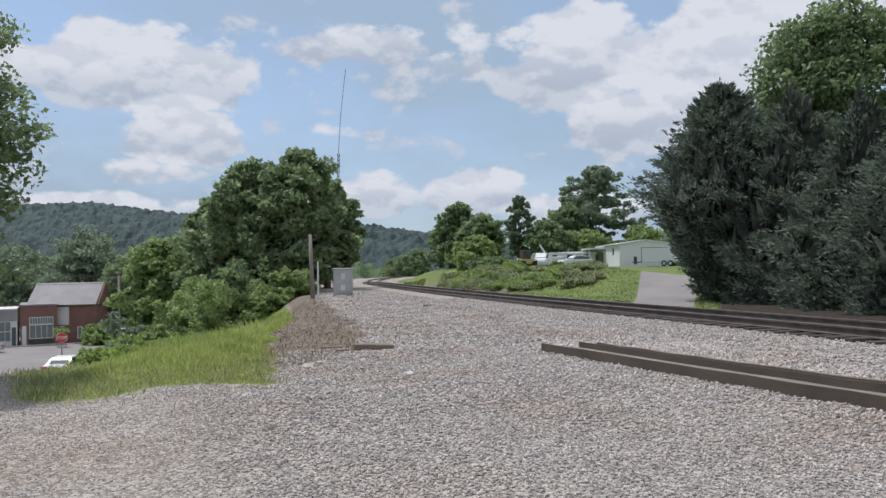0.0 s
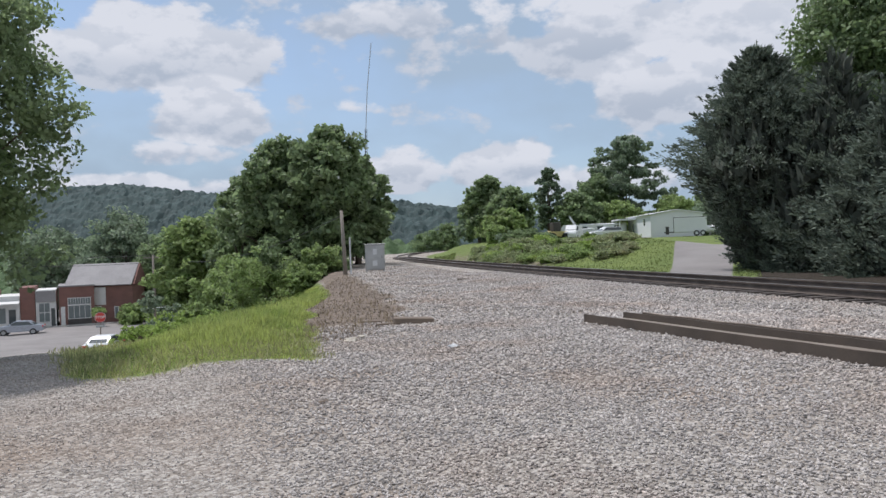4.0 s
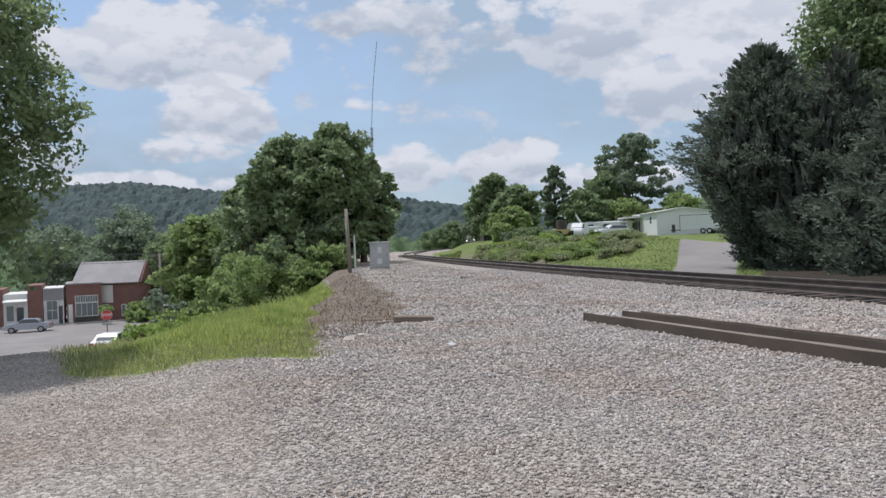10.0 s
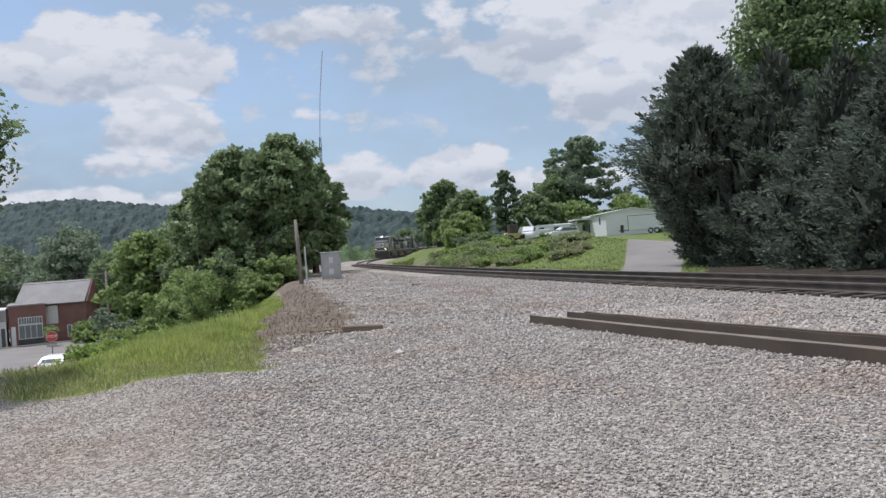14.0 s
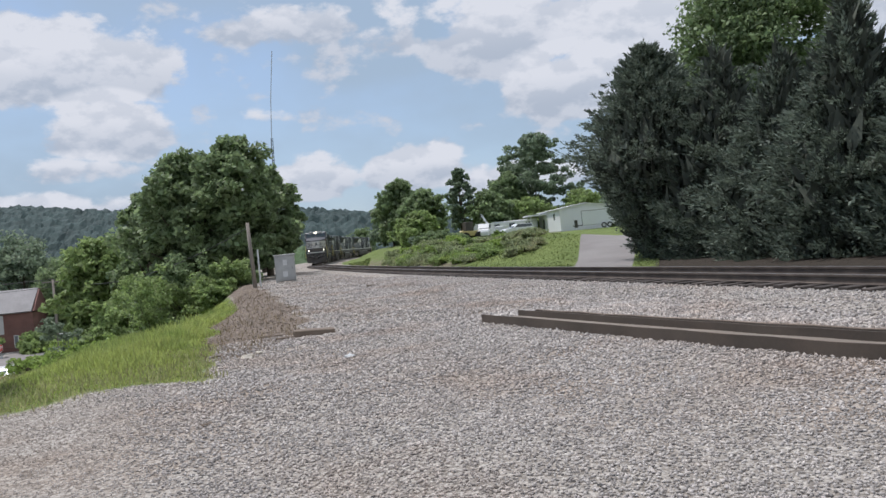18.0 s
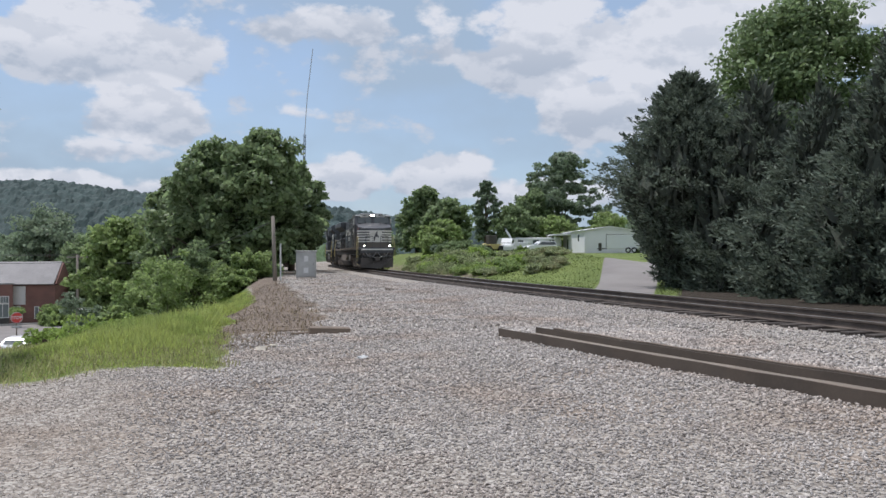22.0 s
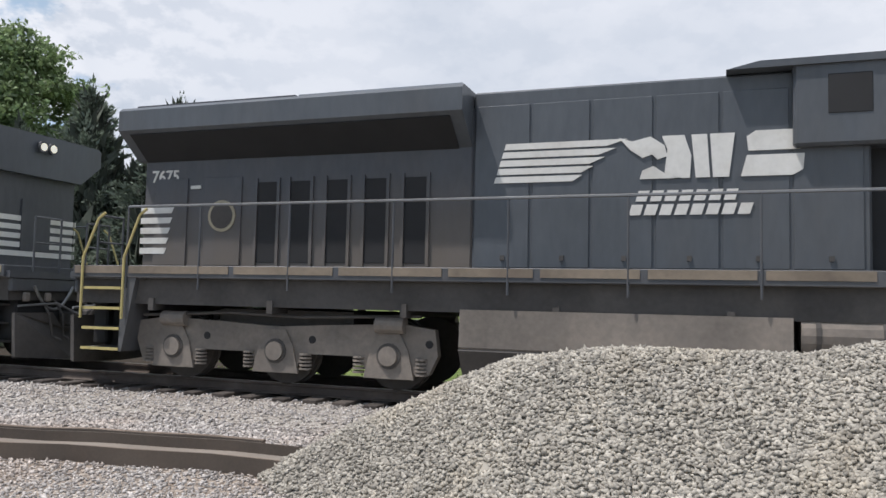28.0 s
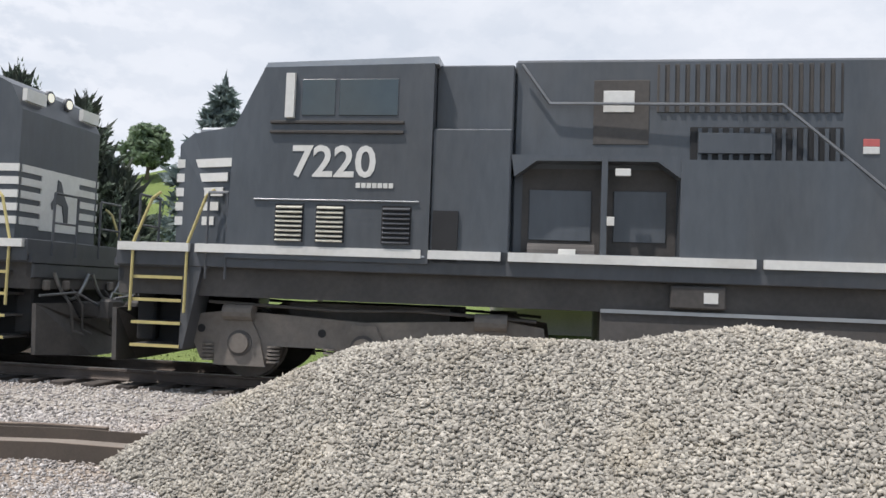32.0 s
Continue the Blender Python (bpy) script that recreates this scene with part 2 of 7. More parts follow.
M["loco_dirt"] = material("loco_dirt", (0.075, 0.069, 0.064), 0.85, var=0.4, scale=1.2, fine=14, bump=0.3, stain=(0.10, 0.09, 0.08),
                          stain_scale=0.9, stain_amount=0.6)
M["white_paint"] = material("white_paint", (0.66, 0.65, 0.61), 0.6, var=0.14, scale=1.5, fine=14, bump=0.05, stain=(0.45, 0.42, 0.36),
                            stain_scale=1.2, stain_amount=0.4)

# ---- shape helpers ----


def smooth(a, b, x):
    t = np.clip((np.asarray(x, float) - a) / (b - a), 0, 1)
    return t * t * (3 - 2 * t)


def ob_mesh(name, verts, faces, mat, parent=None, label="", smooth_faces=False):
    me = bpy.data.meshes.new(name)
    me.from_pydata([tuple(v) for v in verts], [], [tuple(f) for f in faces])
    me.materials.append(mat)
    if smooth_faces:
        me.shade_smooth()
    me.update()
    ob = new(name, me)
    if parent:
        ob.parent = parent
    if label:
        ob["label"] = label
    return ob


def quads_mesh(name, V, k, mat, parent=None):
    """A mesh of separate k-sided faces from an array of corners (n, k, 3)."""
    n = len(V)
    me = bpy.data.meshes.new(name)
    me.vertices.add(n * k)
    me.vertices.foreach_set("co", np.ascontiguousarray(V, dtype=np.float32).ravel())
    me.loops.add(n * k)
    me.loops.foreach_set("vertex_index", np.arange(n * k, dtype=np.int32))
    me.polygons.add(n)
    me.polygons.foreach_set("loop_start", np.arange(0, n * k, k, dtype=np.int32))
    me.update(calc_edges=True)
    me.materials.append(mat)
    ob = new(name, me)
    if parent:
        ob.parent = parent
    return ob


def solid_mesh(name, V, F, mat, parent=None):
    """Many copies of a small solid: V (n, m, 3) corners, F the faces (all triangles) of one."""
    n, m = V.shape[:2]
    F = np.asarray(F, np.int32)
    idx = (F[None] + (np.arange(n, dtype=np.int32) * m)[:, None, None]).reshape(-1)
    me = bpy.data.meshes.new(name)
    me.vertices.add(n * m)
    me.vertices.foreach_set("co", np.ascontiguousarray(V, dtype=np.float32).ravel())
    me.loops.add(len(idx))
    me.loops.foreach_set("vertex_index", idx)
    me.polygons.add(len(idx) // 3)
    me.polygons.foreach_set("loop_start", np.arange(0, len(idx), 3, dtype=np.int32))
    me.update(calc_edges=True)
    me.materials.append(mat)
    ob = new(name, me)
    if parent:
        ob.parent = parent
    return ob


def part(name, bm, mat, parent=None, label="", soft=False):
    me = bpy.data.meshes.new(name)
    bm.to_mesh(me)
    bm.free()
    me.materials.append(mat)
    if soft:
        me.shade_smooth()
    ob = new(name, me)
    if parent:
        ob.parent = parent
    if label:
        ob["label"] = label
    return ob


def add_box(bm, x0, x1, y0, y1, z0, z1, bevel=0.0):
    r = bmesh.ops.create_cube(bm, size=1.0, matrix=Matrix.Translation(((x0 + x1) / 2, (y0 + y1) / 2, (z0 + z1) / 2))
                              @ Matrix.Diagonal((x1 - x0, y1 - y0, z1 - z0, 1)))
    if bevel:
        es = list({e for v in r["verts"] for e in v.link_edges})
        bmesh.ops.bevel(bm, geom=es, offset=bevel, segments=1, affect="EDGES")
    return bm


def box(x0, x1, y0, y1, z0, z1, bevel=0.0):
    return add_box(bmesh.new(), x0, x1, y0, y1, z0, z1, bevel)


def add_cyl(bm, p, q, r0, r1=None, seg=12, caps=True):
    p, q = Vector(p), Vector(q)
    d = q - p
    m = Matrix.Translation((p + q) / 2) @ d.to_track_quat("Z", "Y").to_matrix().to_4x4()
    bmesh.ops.create_cone(bm, cap_ends=caps, segments=seg, radius1=r0, radius2=r0 if r1 is None else r1, depth=d.length, matrix=m)
    return bm


def cyl(p, q, r0, r1=None, seg=12):
    return add_cyl(bmesh.new(), p, q, r0, r1, seg)


def tube(bm, pts, r, seg=6):
    for a, b in zip(pts, pts[1:]):
        add_cyl(bm, a, b, r, None, seg)
    return bm


def prism(bm, pts, axis, a, b):
    """Extrude an outline along an axis ('x', 'y' or 'z') from a to b."""
    def v(p, c):
        return {"x": (c, p[0], p[1]), "y": (p[0], c, p[1]), "z": (p[0], p[1], c)}[axis]
    lo, hi = [bm.verts.new(v(p, a)) for p in pts], [bm.verts.new(v(p, b)) for p in pts]
    n = len(pts)
    bm.faces.new(lo), bm.faces.new(hi)
    for i in range(n):
        bm.faces.new((lo[i], lo[(i + 1) % n], hi[(i + 1) % n], hi[i]))
    bmesh.ops.recalc_face_normals(bm, faces=bm.faces)
    return bm


def thing(name, label, category, x=0, y=0, z=0, rz=0, group="", kind=""):
    e = new(name)
    e.matrix_world = pose(x, y, z, 0, 0, rz)
    return tagged(e, label, category, group, kind)


def polar(az, r):
    return math.sin(radians(az)) * r, math.cos(radians(az)) * r


# ---- the line of the track ----
TRACK = [(27.2, -56), (19.2, -25.4), (14.9, -9), (11.75, 3.3), (8.15, 18), (3.4, 37), (-1.2, 58), (-5.5, 80), (-9.1, 102), (-10.6, 130),
         (-10.2, 165), (-6.5, 200), (4, 235), (24, 268), (54, 299), (96, 326), (150, 350), (250, 380), (400, 395)]
RAIL_Z = 0.43


def spline(ctrl, step=0.5):
    P = np.array(ctrl, float)
    P = np.vstack([2 * P[0] - P[1], P, 2 * P[-1] - P[-2]])
    out = []
    for i in range(1, len(P) - 2):
        n = max(2, int(np.linalg.norm(P[i + 1] - P[i]) / step))
        t = np.linspace(0, 1, n, endpoint=False)[:, None]
        a, b, c, d = P[i - 1:i + 3]
        out.append(0.5 * (2 * b + (c - a) * t + (2 * a - 5 * b + 4 * c - d) * t ** 2 + (3 * b - a - 3 * c + d) * t ** 3))
    return np.vstack(out + [P[-2:-1]])


LINE = spline(TRACK)
LINE_S = np.concatenate([[0], np.cumsum(np.linalg.norm(np.diff(LINE, axis=0), axis=1))])
S0 = LINE_S[np.argmin(np.hypot(LINE[:, 0], LINE[:, 1]))]


def on_track(s):
    """Centre of the track s metres up the line from the place beside the camera, and the way ahead there."""
    s = np.asarray(s, float) + S0
    x, y = np.interp(s, LINE_S, LINE[:, 0]), np.interp(s, LINE_S, LINE[:, 1])
    x2, y2 = np.interp(s + 0.6, LINE_S, LINE[:, 0]), np.interp(s + 0.6, LINE_S, LINE[:, 1])
    return x, y, np.arctan2(y2 - y, x2 - x)


def off_track(x, y):
    """Signed distance from the track's centre: positive on the camera's side."""
    yy = np.clip(y, LINE[0, 1], 330)
    keep = np.argsort(LINE[:, 1])
    cx = np.interp(yy, LINE[keep, 1], LINE[keep, 0])
    slope = np.interp(yy + 2, LINE[keep, 1], LINE[keep, 0]) - np.interp(yy - 2, LINE[keep, 1], LINE[keep, 0])
    return (cx - x) * 4 / np.hypot(4, slope)


def bumps(x, y, scale, seed=0.0):
    s = np.sin
    return (s(x / scale * 1.3 + seed) * s(y / scale * 1.1 + 2.1 * seed) + 0.6 * s(x / scale * 2.9 + y / scale * 1.7 + seed * 3)
            + 0.4 * s(y / scale * 4.1 - x / scale * 2.3 + seed * 5)) / 2


EDGE_Y = [-40, 4, 10, 17, 24, 32, 50, 75, 102, 140, 175, 210, 400]
EDGE_X = [-9, -7, -4.2, -2.0, -3.0, -4.6, -8.6, -14, -19, -22, -20, -14, 60]


def edge_x(y):
    return np.interp(y, EDGE_Y, EDGE_X)


def ground_z(x, y):
    x, y = np.asarray(x, float), np.asarray(y, float)
    L = off_track(x, y)
    # low ground to the street side
    az = np.arctan2(x, y)
    along = x * math.sin(radians(-24)) + y * math.cos(radians(-24))
    low = -5.5 * smooth(9, 58, along) * smooth(4, -14, x - 0.10 * y + 4) - 0.5 * smooth(70, 98, along)
    low = low - 0.015 * np.clip(-x - 3, 0, 60) * smooth(12, -6, y)
    u = edge_x(y) - x
    # plateau beside the track and the bank at its edge
    plateau = 0.09 * smooth(9, 4, L) + 0.12 * smooth(14, 40, y)
    k = smooth(0.0, 3.8 + 0.12 * np.clip(y - 20, 0, 40), u) * smooth(9, 20, y)
    k2 = smooth(-2, 16, u) * smooth(24, 8, y)
    z = plateau * (1 - np.maximum(k, k2)) + low * np.maximum(k, k2)
    # ballast shoulder of the track
    crown = RAIL_Z - 0.235 + 0.0 * L
    z = np.where(np.abs(L) < 3.4, crown * smooth(3.4, 2.6, np.abs(L)) + z * (1 - smooth(3.4, 2.6, np.abs(L))), z)
    # the side beyond the track: ditch, cut bank, lawn and hill
    R = -L
    cut = smooth(38, 58, y)
    rise = cut * 1.7 * smooth(3.6, 10, R) * (1 - 0.45 * smooth(12, 19, R)) + 0.8 * smooth(75, 108, np.hypot(x, y)) * smooth(8, 20, R)
    lawn = (1 - cut) * (1.5 * smooth(6, 48, R)) * smooth(8, 30, y) + (1 - cut) * 0.6 * smooth(3, 20, R) * smooth(34, 8, y)
    hill = 22 * smooth(40, 100, x) * smooth(150, 60, y) * smooth(20, 90, y)
    z = np.where(R > 2.4, z * smooth(4.5, 2.4, R) + (rise + lawn + hill) * smooth(2.4, 4.5, R), z)
    # distant ground
    r = np.hypot(x, y)
    z = z + smooth(250, 900, r) * (-4 + 6 * bumps(x, y, 260, 1.3))
    z = z + 0.035 * bumps(x, y, 1.1, 0.7) * smooth(2.6, 4.5, np.abs(L)) + 0.06 * bumps(x, y, 4.3, 2.0) * smooth(3.2, 6, np.abs(L))
    return z

# ---- the ground: one sheet out to the horizon ----
def ground_material():
    m = bpy.data.materials.new("ground")
    m.use_nodes = True
    nt = m.node_tree
    N, L = nt.nodes, nt.links
    bsdf = N["Principled BSDF"]
    tc = N.new("ShaderNodeTexCoord")
    att = N.new("ShaderNodeAttribute")
    att.attribute_name = "cover"
    sep = N.new("ShaderNodeSeparateColor")
    L.new(att.outputs["Color"], sep.inputs[0])

    def nz(sc, detail=6, rgh=0.6):
        n = N.new("ShaderNodeTexNoise")
        n.inputs["Scale"].default_value, n.inputs["Detail"].default_value, n.inputs["Roughness"].default_value = sc, detail, rgh
        L.new(tc.outputs["Object"], n.inputs["Vector"])
        return n.outputs[0]

    def ramp(src, *stops):
        r = N.new("ShaderNodeValToRGB")
        e = r.color_ramp.elements
        while len(e) < len(stops):
            e.new(0.5)
        for k, (p, c) in zip(e, stops):
            k.position, k.color = p, (*c, 1)
        L.new(src, r.inputs[0])
        return r.outputs[0]

    def mix(f, a, b, kind="MIX"):
        x = N.new("ShaderNodeMix")
        x.data_type, x.blend_type = "RGBA", kind
        if hasattr(f, "links"):
            L.new(f, x.inputs[0])
        else:
            x.inputs[0].default_value = f
        L.new(a, x.inputs[6])
        L.new(b, x.inputs[7])
        return x.outputs[2]

    vor = N.new("ShaderNodeTexVoronoi")
    vor.inputs["Scale"].default_value = 27.0
    vor.inputs["Randomness"].default_value = 1.0
    L.new(tc.outputs["Object"], vor.inputs["Vector"])
    vsep = N.new("ShaderNodeSeparateColor")
    L.new(vor.outputs["Color"], vsep.inputs[0])
    stones = ramp(vsep.outputs[0], (0.0, (0.23, 0.21, 0.19)), (0.45, (0.37, 0.345, 0.32)), (1.0, (0.55, 0.525, 0.495)))
    gap = ramp(vor.outputs["Distance"], (0.0, (1, 1, 1)), (0.55, (0.9, 0.9, 0.88)), (0.95, (0.6, 0.565, 0.52)))
    patches = ramp(nz(0.22, 7), (0.36, (0.86, 0.76, 0.68)), (0.50, (1, 0.98, 0.96)), (0.68, (1.05, 1.05, 1.04)))
    gravel = mix(1.0, mix(1.0, stones, gap, "MULTIPLY"), patches, "MULTIPLY")
    grass = mix(1.0, ramp(nz(0.25), (0.3, (0.13, 0.18, 0.06)), (0.7, (0.20, 0.25, 0.085))),
                ramp(nz(9, 4), (0.3, (0.65, 0.65, 0.6)), (0.7, (1.2, 1.2, 1.1))), "MULTIPLY")
    dirt = mix(1.0, ramp(nz(0.9), (0.3, (0.165, 0.132, 0.105)), (0.7, (0.27, 0.222, 0.18))),
               ramp(nz(14, 5), (0.3, (0.6, 0.6, 0.6)), (0.7, (1.2, 1.2, 1.2))), "MULTIPLY")
    paved = mix(1.0, ramp(nz(0.3), (0.3, (0.22, 0.205, 0.20)), (0.7, (0.29, 0.275, 0.265))),
                ramp(nz(30, 3), (0.3, (0.9, 0.9, 0.9)), (0.7, (1.08, 1.08, 1.08))), "MULTIPLY")
    wob = N.new("ShaderNodeMath")
    wob.operation = "MULTIPLY_ADD"
    L.new(nz(1.3, 6, 0.7), wob.inputs[0])
    wob.inputs[1].default_value = 1.1
    wob.inputs[2].default_value = -0.55

    def edge(sock):
        a = N.new("ShaderNodeMath")
        a.operation = "ADD"
        L.new(sock, a.inputs[0])
        L.new(wob.outputs[0], a.inputs[1])
        s = N.new("ShaderNodeMapRange")
        s.inputs["From Min"].default_value, s.inputs["From Max"].default_value = 0.38, 0.62
        L.new(a.outputs[0], s.inputs[0])
        return s.outputs[0]

    c = mix(edge(sep.outputs[0]), gravel, grass)
    c = mix(edge(sep.outputs[1]), c, dirt)
    s = N.new("ShaderNodeMapRange")
    s.inputs["From Min"].default_value, s.inputs["From Max"].default_value = 0.45, 0.55
    L.new(sep.outputs[2], s.inputs[0])
    c = mix(s.outputs[0], c, paved)
    # where alpha drops, the cedars' shade is painted as near-black brown
    bare = N.new("ShaderNodeMath")
    bare.operation = "SUBTRACT"
    bare.inputs[0].default_value = 1.0
    L.new(att.outputs["Alpha"], bare.inputs[1])
    c = mix(edge(bare.outputs[0]), c, ramp(nz(6, 5), (0.3, (0.03, 0.025, 0.02)), (0.7, (0.075, 0.062, 0.048))))
    L.new(c, bsdf.inputs["Base Color"])
    bsdf.inputs["Roughness"].default_value = 0.95
    bsdf.inputs["Specular IOR Level"].default_value = 0.2
    b = N.new("ShaderNodeBump")
    b.inputs["Strength"].default_value, b.inputs["Distance"].default_value = 0.9, 0.03
    h = N.new("ShaderNodeMath")
    h.operation = "SUBTRACT"
    h.inputs[0].default_value = 1.0
    L.new(vor.outputs["Distance"], h.inputs[1])
    inv = N.new("ShaderNodeMath")
    inv.operation = "SUBTRACT"
    inv.inputs[0].default_value = 1.0
    L.new(s.outputs[0], inv.inputs[1])
    hm = N.new("ShaderNodeMath")
    hm.operation = "MULTIPLY"
    L.new(h.outputs[0], hm.inputs[0])
    L.new(inv.outputs[0], hm.inputs[1])
    L.new(hm.outputs[0], b.inputs["Height"])
    L.new(b.outputs[0], bsdf.inputs["Normal"])
    return m


def drive_mask(x, y):
    """The paved drive that climbs from the crossing to the white building."""
    t = np.clip((y - 28) / 34, 0, 1)
    cx = 7.6 + 10.7 * t
    half = 1.25 + 0.9 * t
    return smooth(0.4, -0.4, np.abs(x - cx) - half) * smooth(25.5, 27, y) * smooth(66, 62, y)


def cover(x, y):
    L = off_track(x, y)
    u = edge_x(y) - x
    r = np.hypot(x, y)
    grass = smooth(2.9, 4.2, -L)
    grass = np.maximum(grass, smooth(2.2 - 1.2 * smooth(22, 32, y), 4.6 - 2.6 * smooth(22, 32, y), u) * smooth(12.5, 15.5, np.hypot(x, y)) * smooth(-0.60, -0.50, x / np.maximum(y, 1)))
    grass = np.maximum(grass, smooth(180, 260, r))
    dirt = smooth(-0.9, 0.5, u + 0.5 * bumps(x, y, 0.9, 2.2)) * smooth(5.2, 3.4, u) * smooth(11, 15, y) * smooth(75, 50, y)
    dirt = np.maximum(dirt, (0.30 + 0.32 * smooth(7, 4, -L)) * smooth(3.0, 3.8, -L) * smooth(17, 12, -L) * smooth(46, 54, y) * smooth(0.21, 0.17, x / np.maximum(y, 1)))
    wx = x / np.maximum(y, 1) + 0.022 * bumps(x, y, 1.3, 4.0)
    wr = r + 0.8 * bumps(x, y, 1.5, 6.0)
    # dirt in place of lawn below the cedars, standing in for their shade
    dirt = np.maximum(dirt, smooth(2.6, 3.2, -L) * smooth(12, 9, -L) * smooth(0.345, 0.375, x / np.maximum(y, 1)) * smooth(0.93, 0.84, x / np.maximum(y, 1)) * smooth(4, 8, y))
    grass = np.maximum(grass, smooth(11.4, 13.4, wr + 9 * np.clip(wx + 0.30, 0, 0.1)) * smooth(-0.20, -0.25, wx) * smooth(-0.60, -0.50, wx) * smooth(32, 26, r) * smooth(2, 6, y))
    dirt = dirt * (1 - smooth(0.3, 0.7, grass) * (x < -2))
    street = smooth(-0.30, -0.34, x / np.maximum(y, 1)) * smooth(44, 48, r) * smooth(150, 140, r)
    street = np.maximum(street, smooth(-0.42, -0.46, x / np.maximum(y, 1)) * smooth(24, 28, r) * smooth(150, 140, r))
    paved = np.maximum(street, drive_mask(x, y))
    ratio = x / np.maximum(y, 1)
    # band below the cedars whose shade is painted on, kept as missing alpha
    under_shade = smooth(2.8, 3.3, -L) * smooth(17, 13, -L) * smooth(0.335, 0.365, ratio) * smooth(1.02, 0.92, ratio) * smooth(4, 8, y)
    return np.stack([grass, dirt, paved, 1 - under_shade], -1)


def build_ground():
    rad = np.concatenate([[0.0], np.geomspace(1.2, 60, 130), np.geomspace(62, 4000, 90)])
    az = np.radians(np.concatenate([np.arange(-60, 100, 0.6), np.arange(100, 300, 3.0)]))
    na = len(az)
    X, Y = np.sin(az)[None] * rad[1:, None], np.cos(az)[None] * rad[1:, None]
    X, Y = np.concatenate([[0], X.ravel()]), np.concatenate([[0], Y.ravel()])
    V = np.stack([X, Y, ground_z(X, Y)], 1)
    F = [(0, 1 + (j + 1) % na, 1 + j) for j in range(na)]
    for i in range(len(rad) - 2):
        a, b = 1 + i * na, 1 + (i + 1) * na
        F += [(a + j, a + (j + 1) % na, b + (j + 1) % na, b + j) for j in range(na)]
    g = ob_mesh("ground", V, F, ground_material(), smooth_faces=True)
    c = g.data.color_attributes.new("cover", "FLOAT_COLOR", "POINT")
    c.data.foreach_set("color", cover(X, Y).astype(np.float32).ravel())
    tagged(g, "pale crushed-stone yard with grassy banks, a street and lawn", "ground", kind="structure")
    return g


build_ground()

# ---- rails and ties of the line ----
RAIL = [(-0.069, 0), (0.069, 0), (0.069, 0.012), (0.016, 0.03), (0.012, 0.125), (0.037, 0.138), (0.037, 0.168), (0.028, 0.178),
        (-0.028, 0.178), (-0.037, 0.168), (-0.037, 0.138), (-0.012, 0.125), (-0.016, 0.03), (-0.069, 0.012)]


def sweep(name, profile, path, mat, parent=None):
    """Sweep a closed outline (across, up) along path rows (x, y, z, heading)."""
    n = len(profile)
    V, F = [], []
    for x, y, z, h in path:
        c, s = math.cos(h), math.sin(h)
        V += [(x - s * a, y + c * a, z + b) for a, b in profile]
    for i in range(len(path) - 1):
        a, b = i * n, (i + 1) * n
        F += [(a + j, a + (j + 1) % n, b + (j + 1) % n, b + j) for j in range(n)]
    F += [tuple(range(n))[::-1], tuple(range(len(V) - n, len(V)))]
    return ob_mesh(name, V, F, mat, parent)


track = thing("railway_track", "railway track with rusty rails on dark wooden ties in ballast", "railway track", kind="structure")
for side in (-0.755, 0.755):
    rows = []
    for s in np.concatenate([np.arange(-60, 60, 2.0), np.arange(60, 420, 4.0)]):
        x, y, h = on_track(s)
        rows.append((x - math.sin(h) * side, y + math.cos(h) * side, RAIL_Z - 0.178, h))
    sweep("rail", RAIL, rows, M["rail_rust"], track)
    sweep("running_surface", [(-0.03, 0.1785), (0.03, 0.1785), (0.03, 0.182), (-0.03, 0.182)], rows, M["rail_top"], track)
tie_bm = box(-0.115, 0.115, -1.3, 1.3, -0.17, 0.0, 0.012)
tie_mesh = bpy.data.meshes.new("tie")
tie_bm.to_mesh(tie_mesh)
tie_bm.free()
tie_mesh.materials.append(M["tie"])
rng = np.random.default_rng(5)
for s in np.arange(-26, 110, 0.53):
    x, y, h = on_track(s)
    t = new("tie", tie_mesh)
    t.parent = track
    t.matrix_world = pose(float(x) + rng.normal(0, 0.01), float(y), RAIL_Z - 0.176 + rng.normal(0, 0.006), 0, 0, math.degrees(h) + rng.normal(0, 0.7))

# ---- trees ----
def leaf_cards(rng, C, D, size, flat=0.35, droop=0.0):
    """Bent diamond leaves at C (n, 3), facing roughly along D."""
    n = len(C)
    N = D * flat + rng.normal(0, 1, (n, 3)) * (1 - flat)
    N[:, 2] += 0.35
    N /= np.linalg.norm(N, axis=1)[:, None] + 1e-9
    A = np.cross(N, rng.normal(0, 1, (n, 3)))
    A /= np.linalg.norm(A, axis=1)[:, None] + 1e-9
    B = np.cross(N, A)
    s = (size * rng.uniform(0.6, 1.4, n))[:, None]
    tip = C + A * s
    tip[:, 2] -= droop * s[:, 0]
    return np.stack([C - A * s * 0.8, C - B * s * 0.55 + N * s * 0.12, tip, C + B * s * 0.55 + N * s * 0.12], 1)


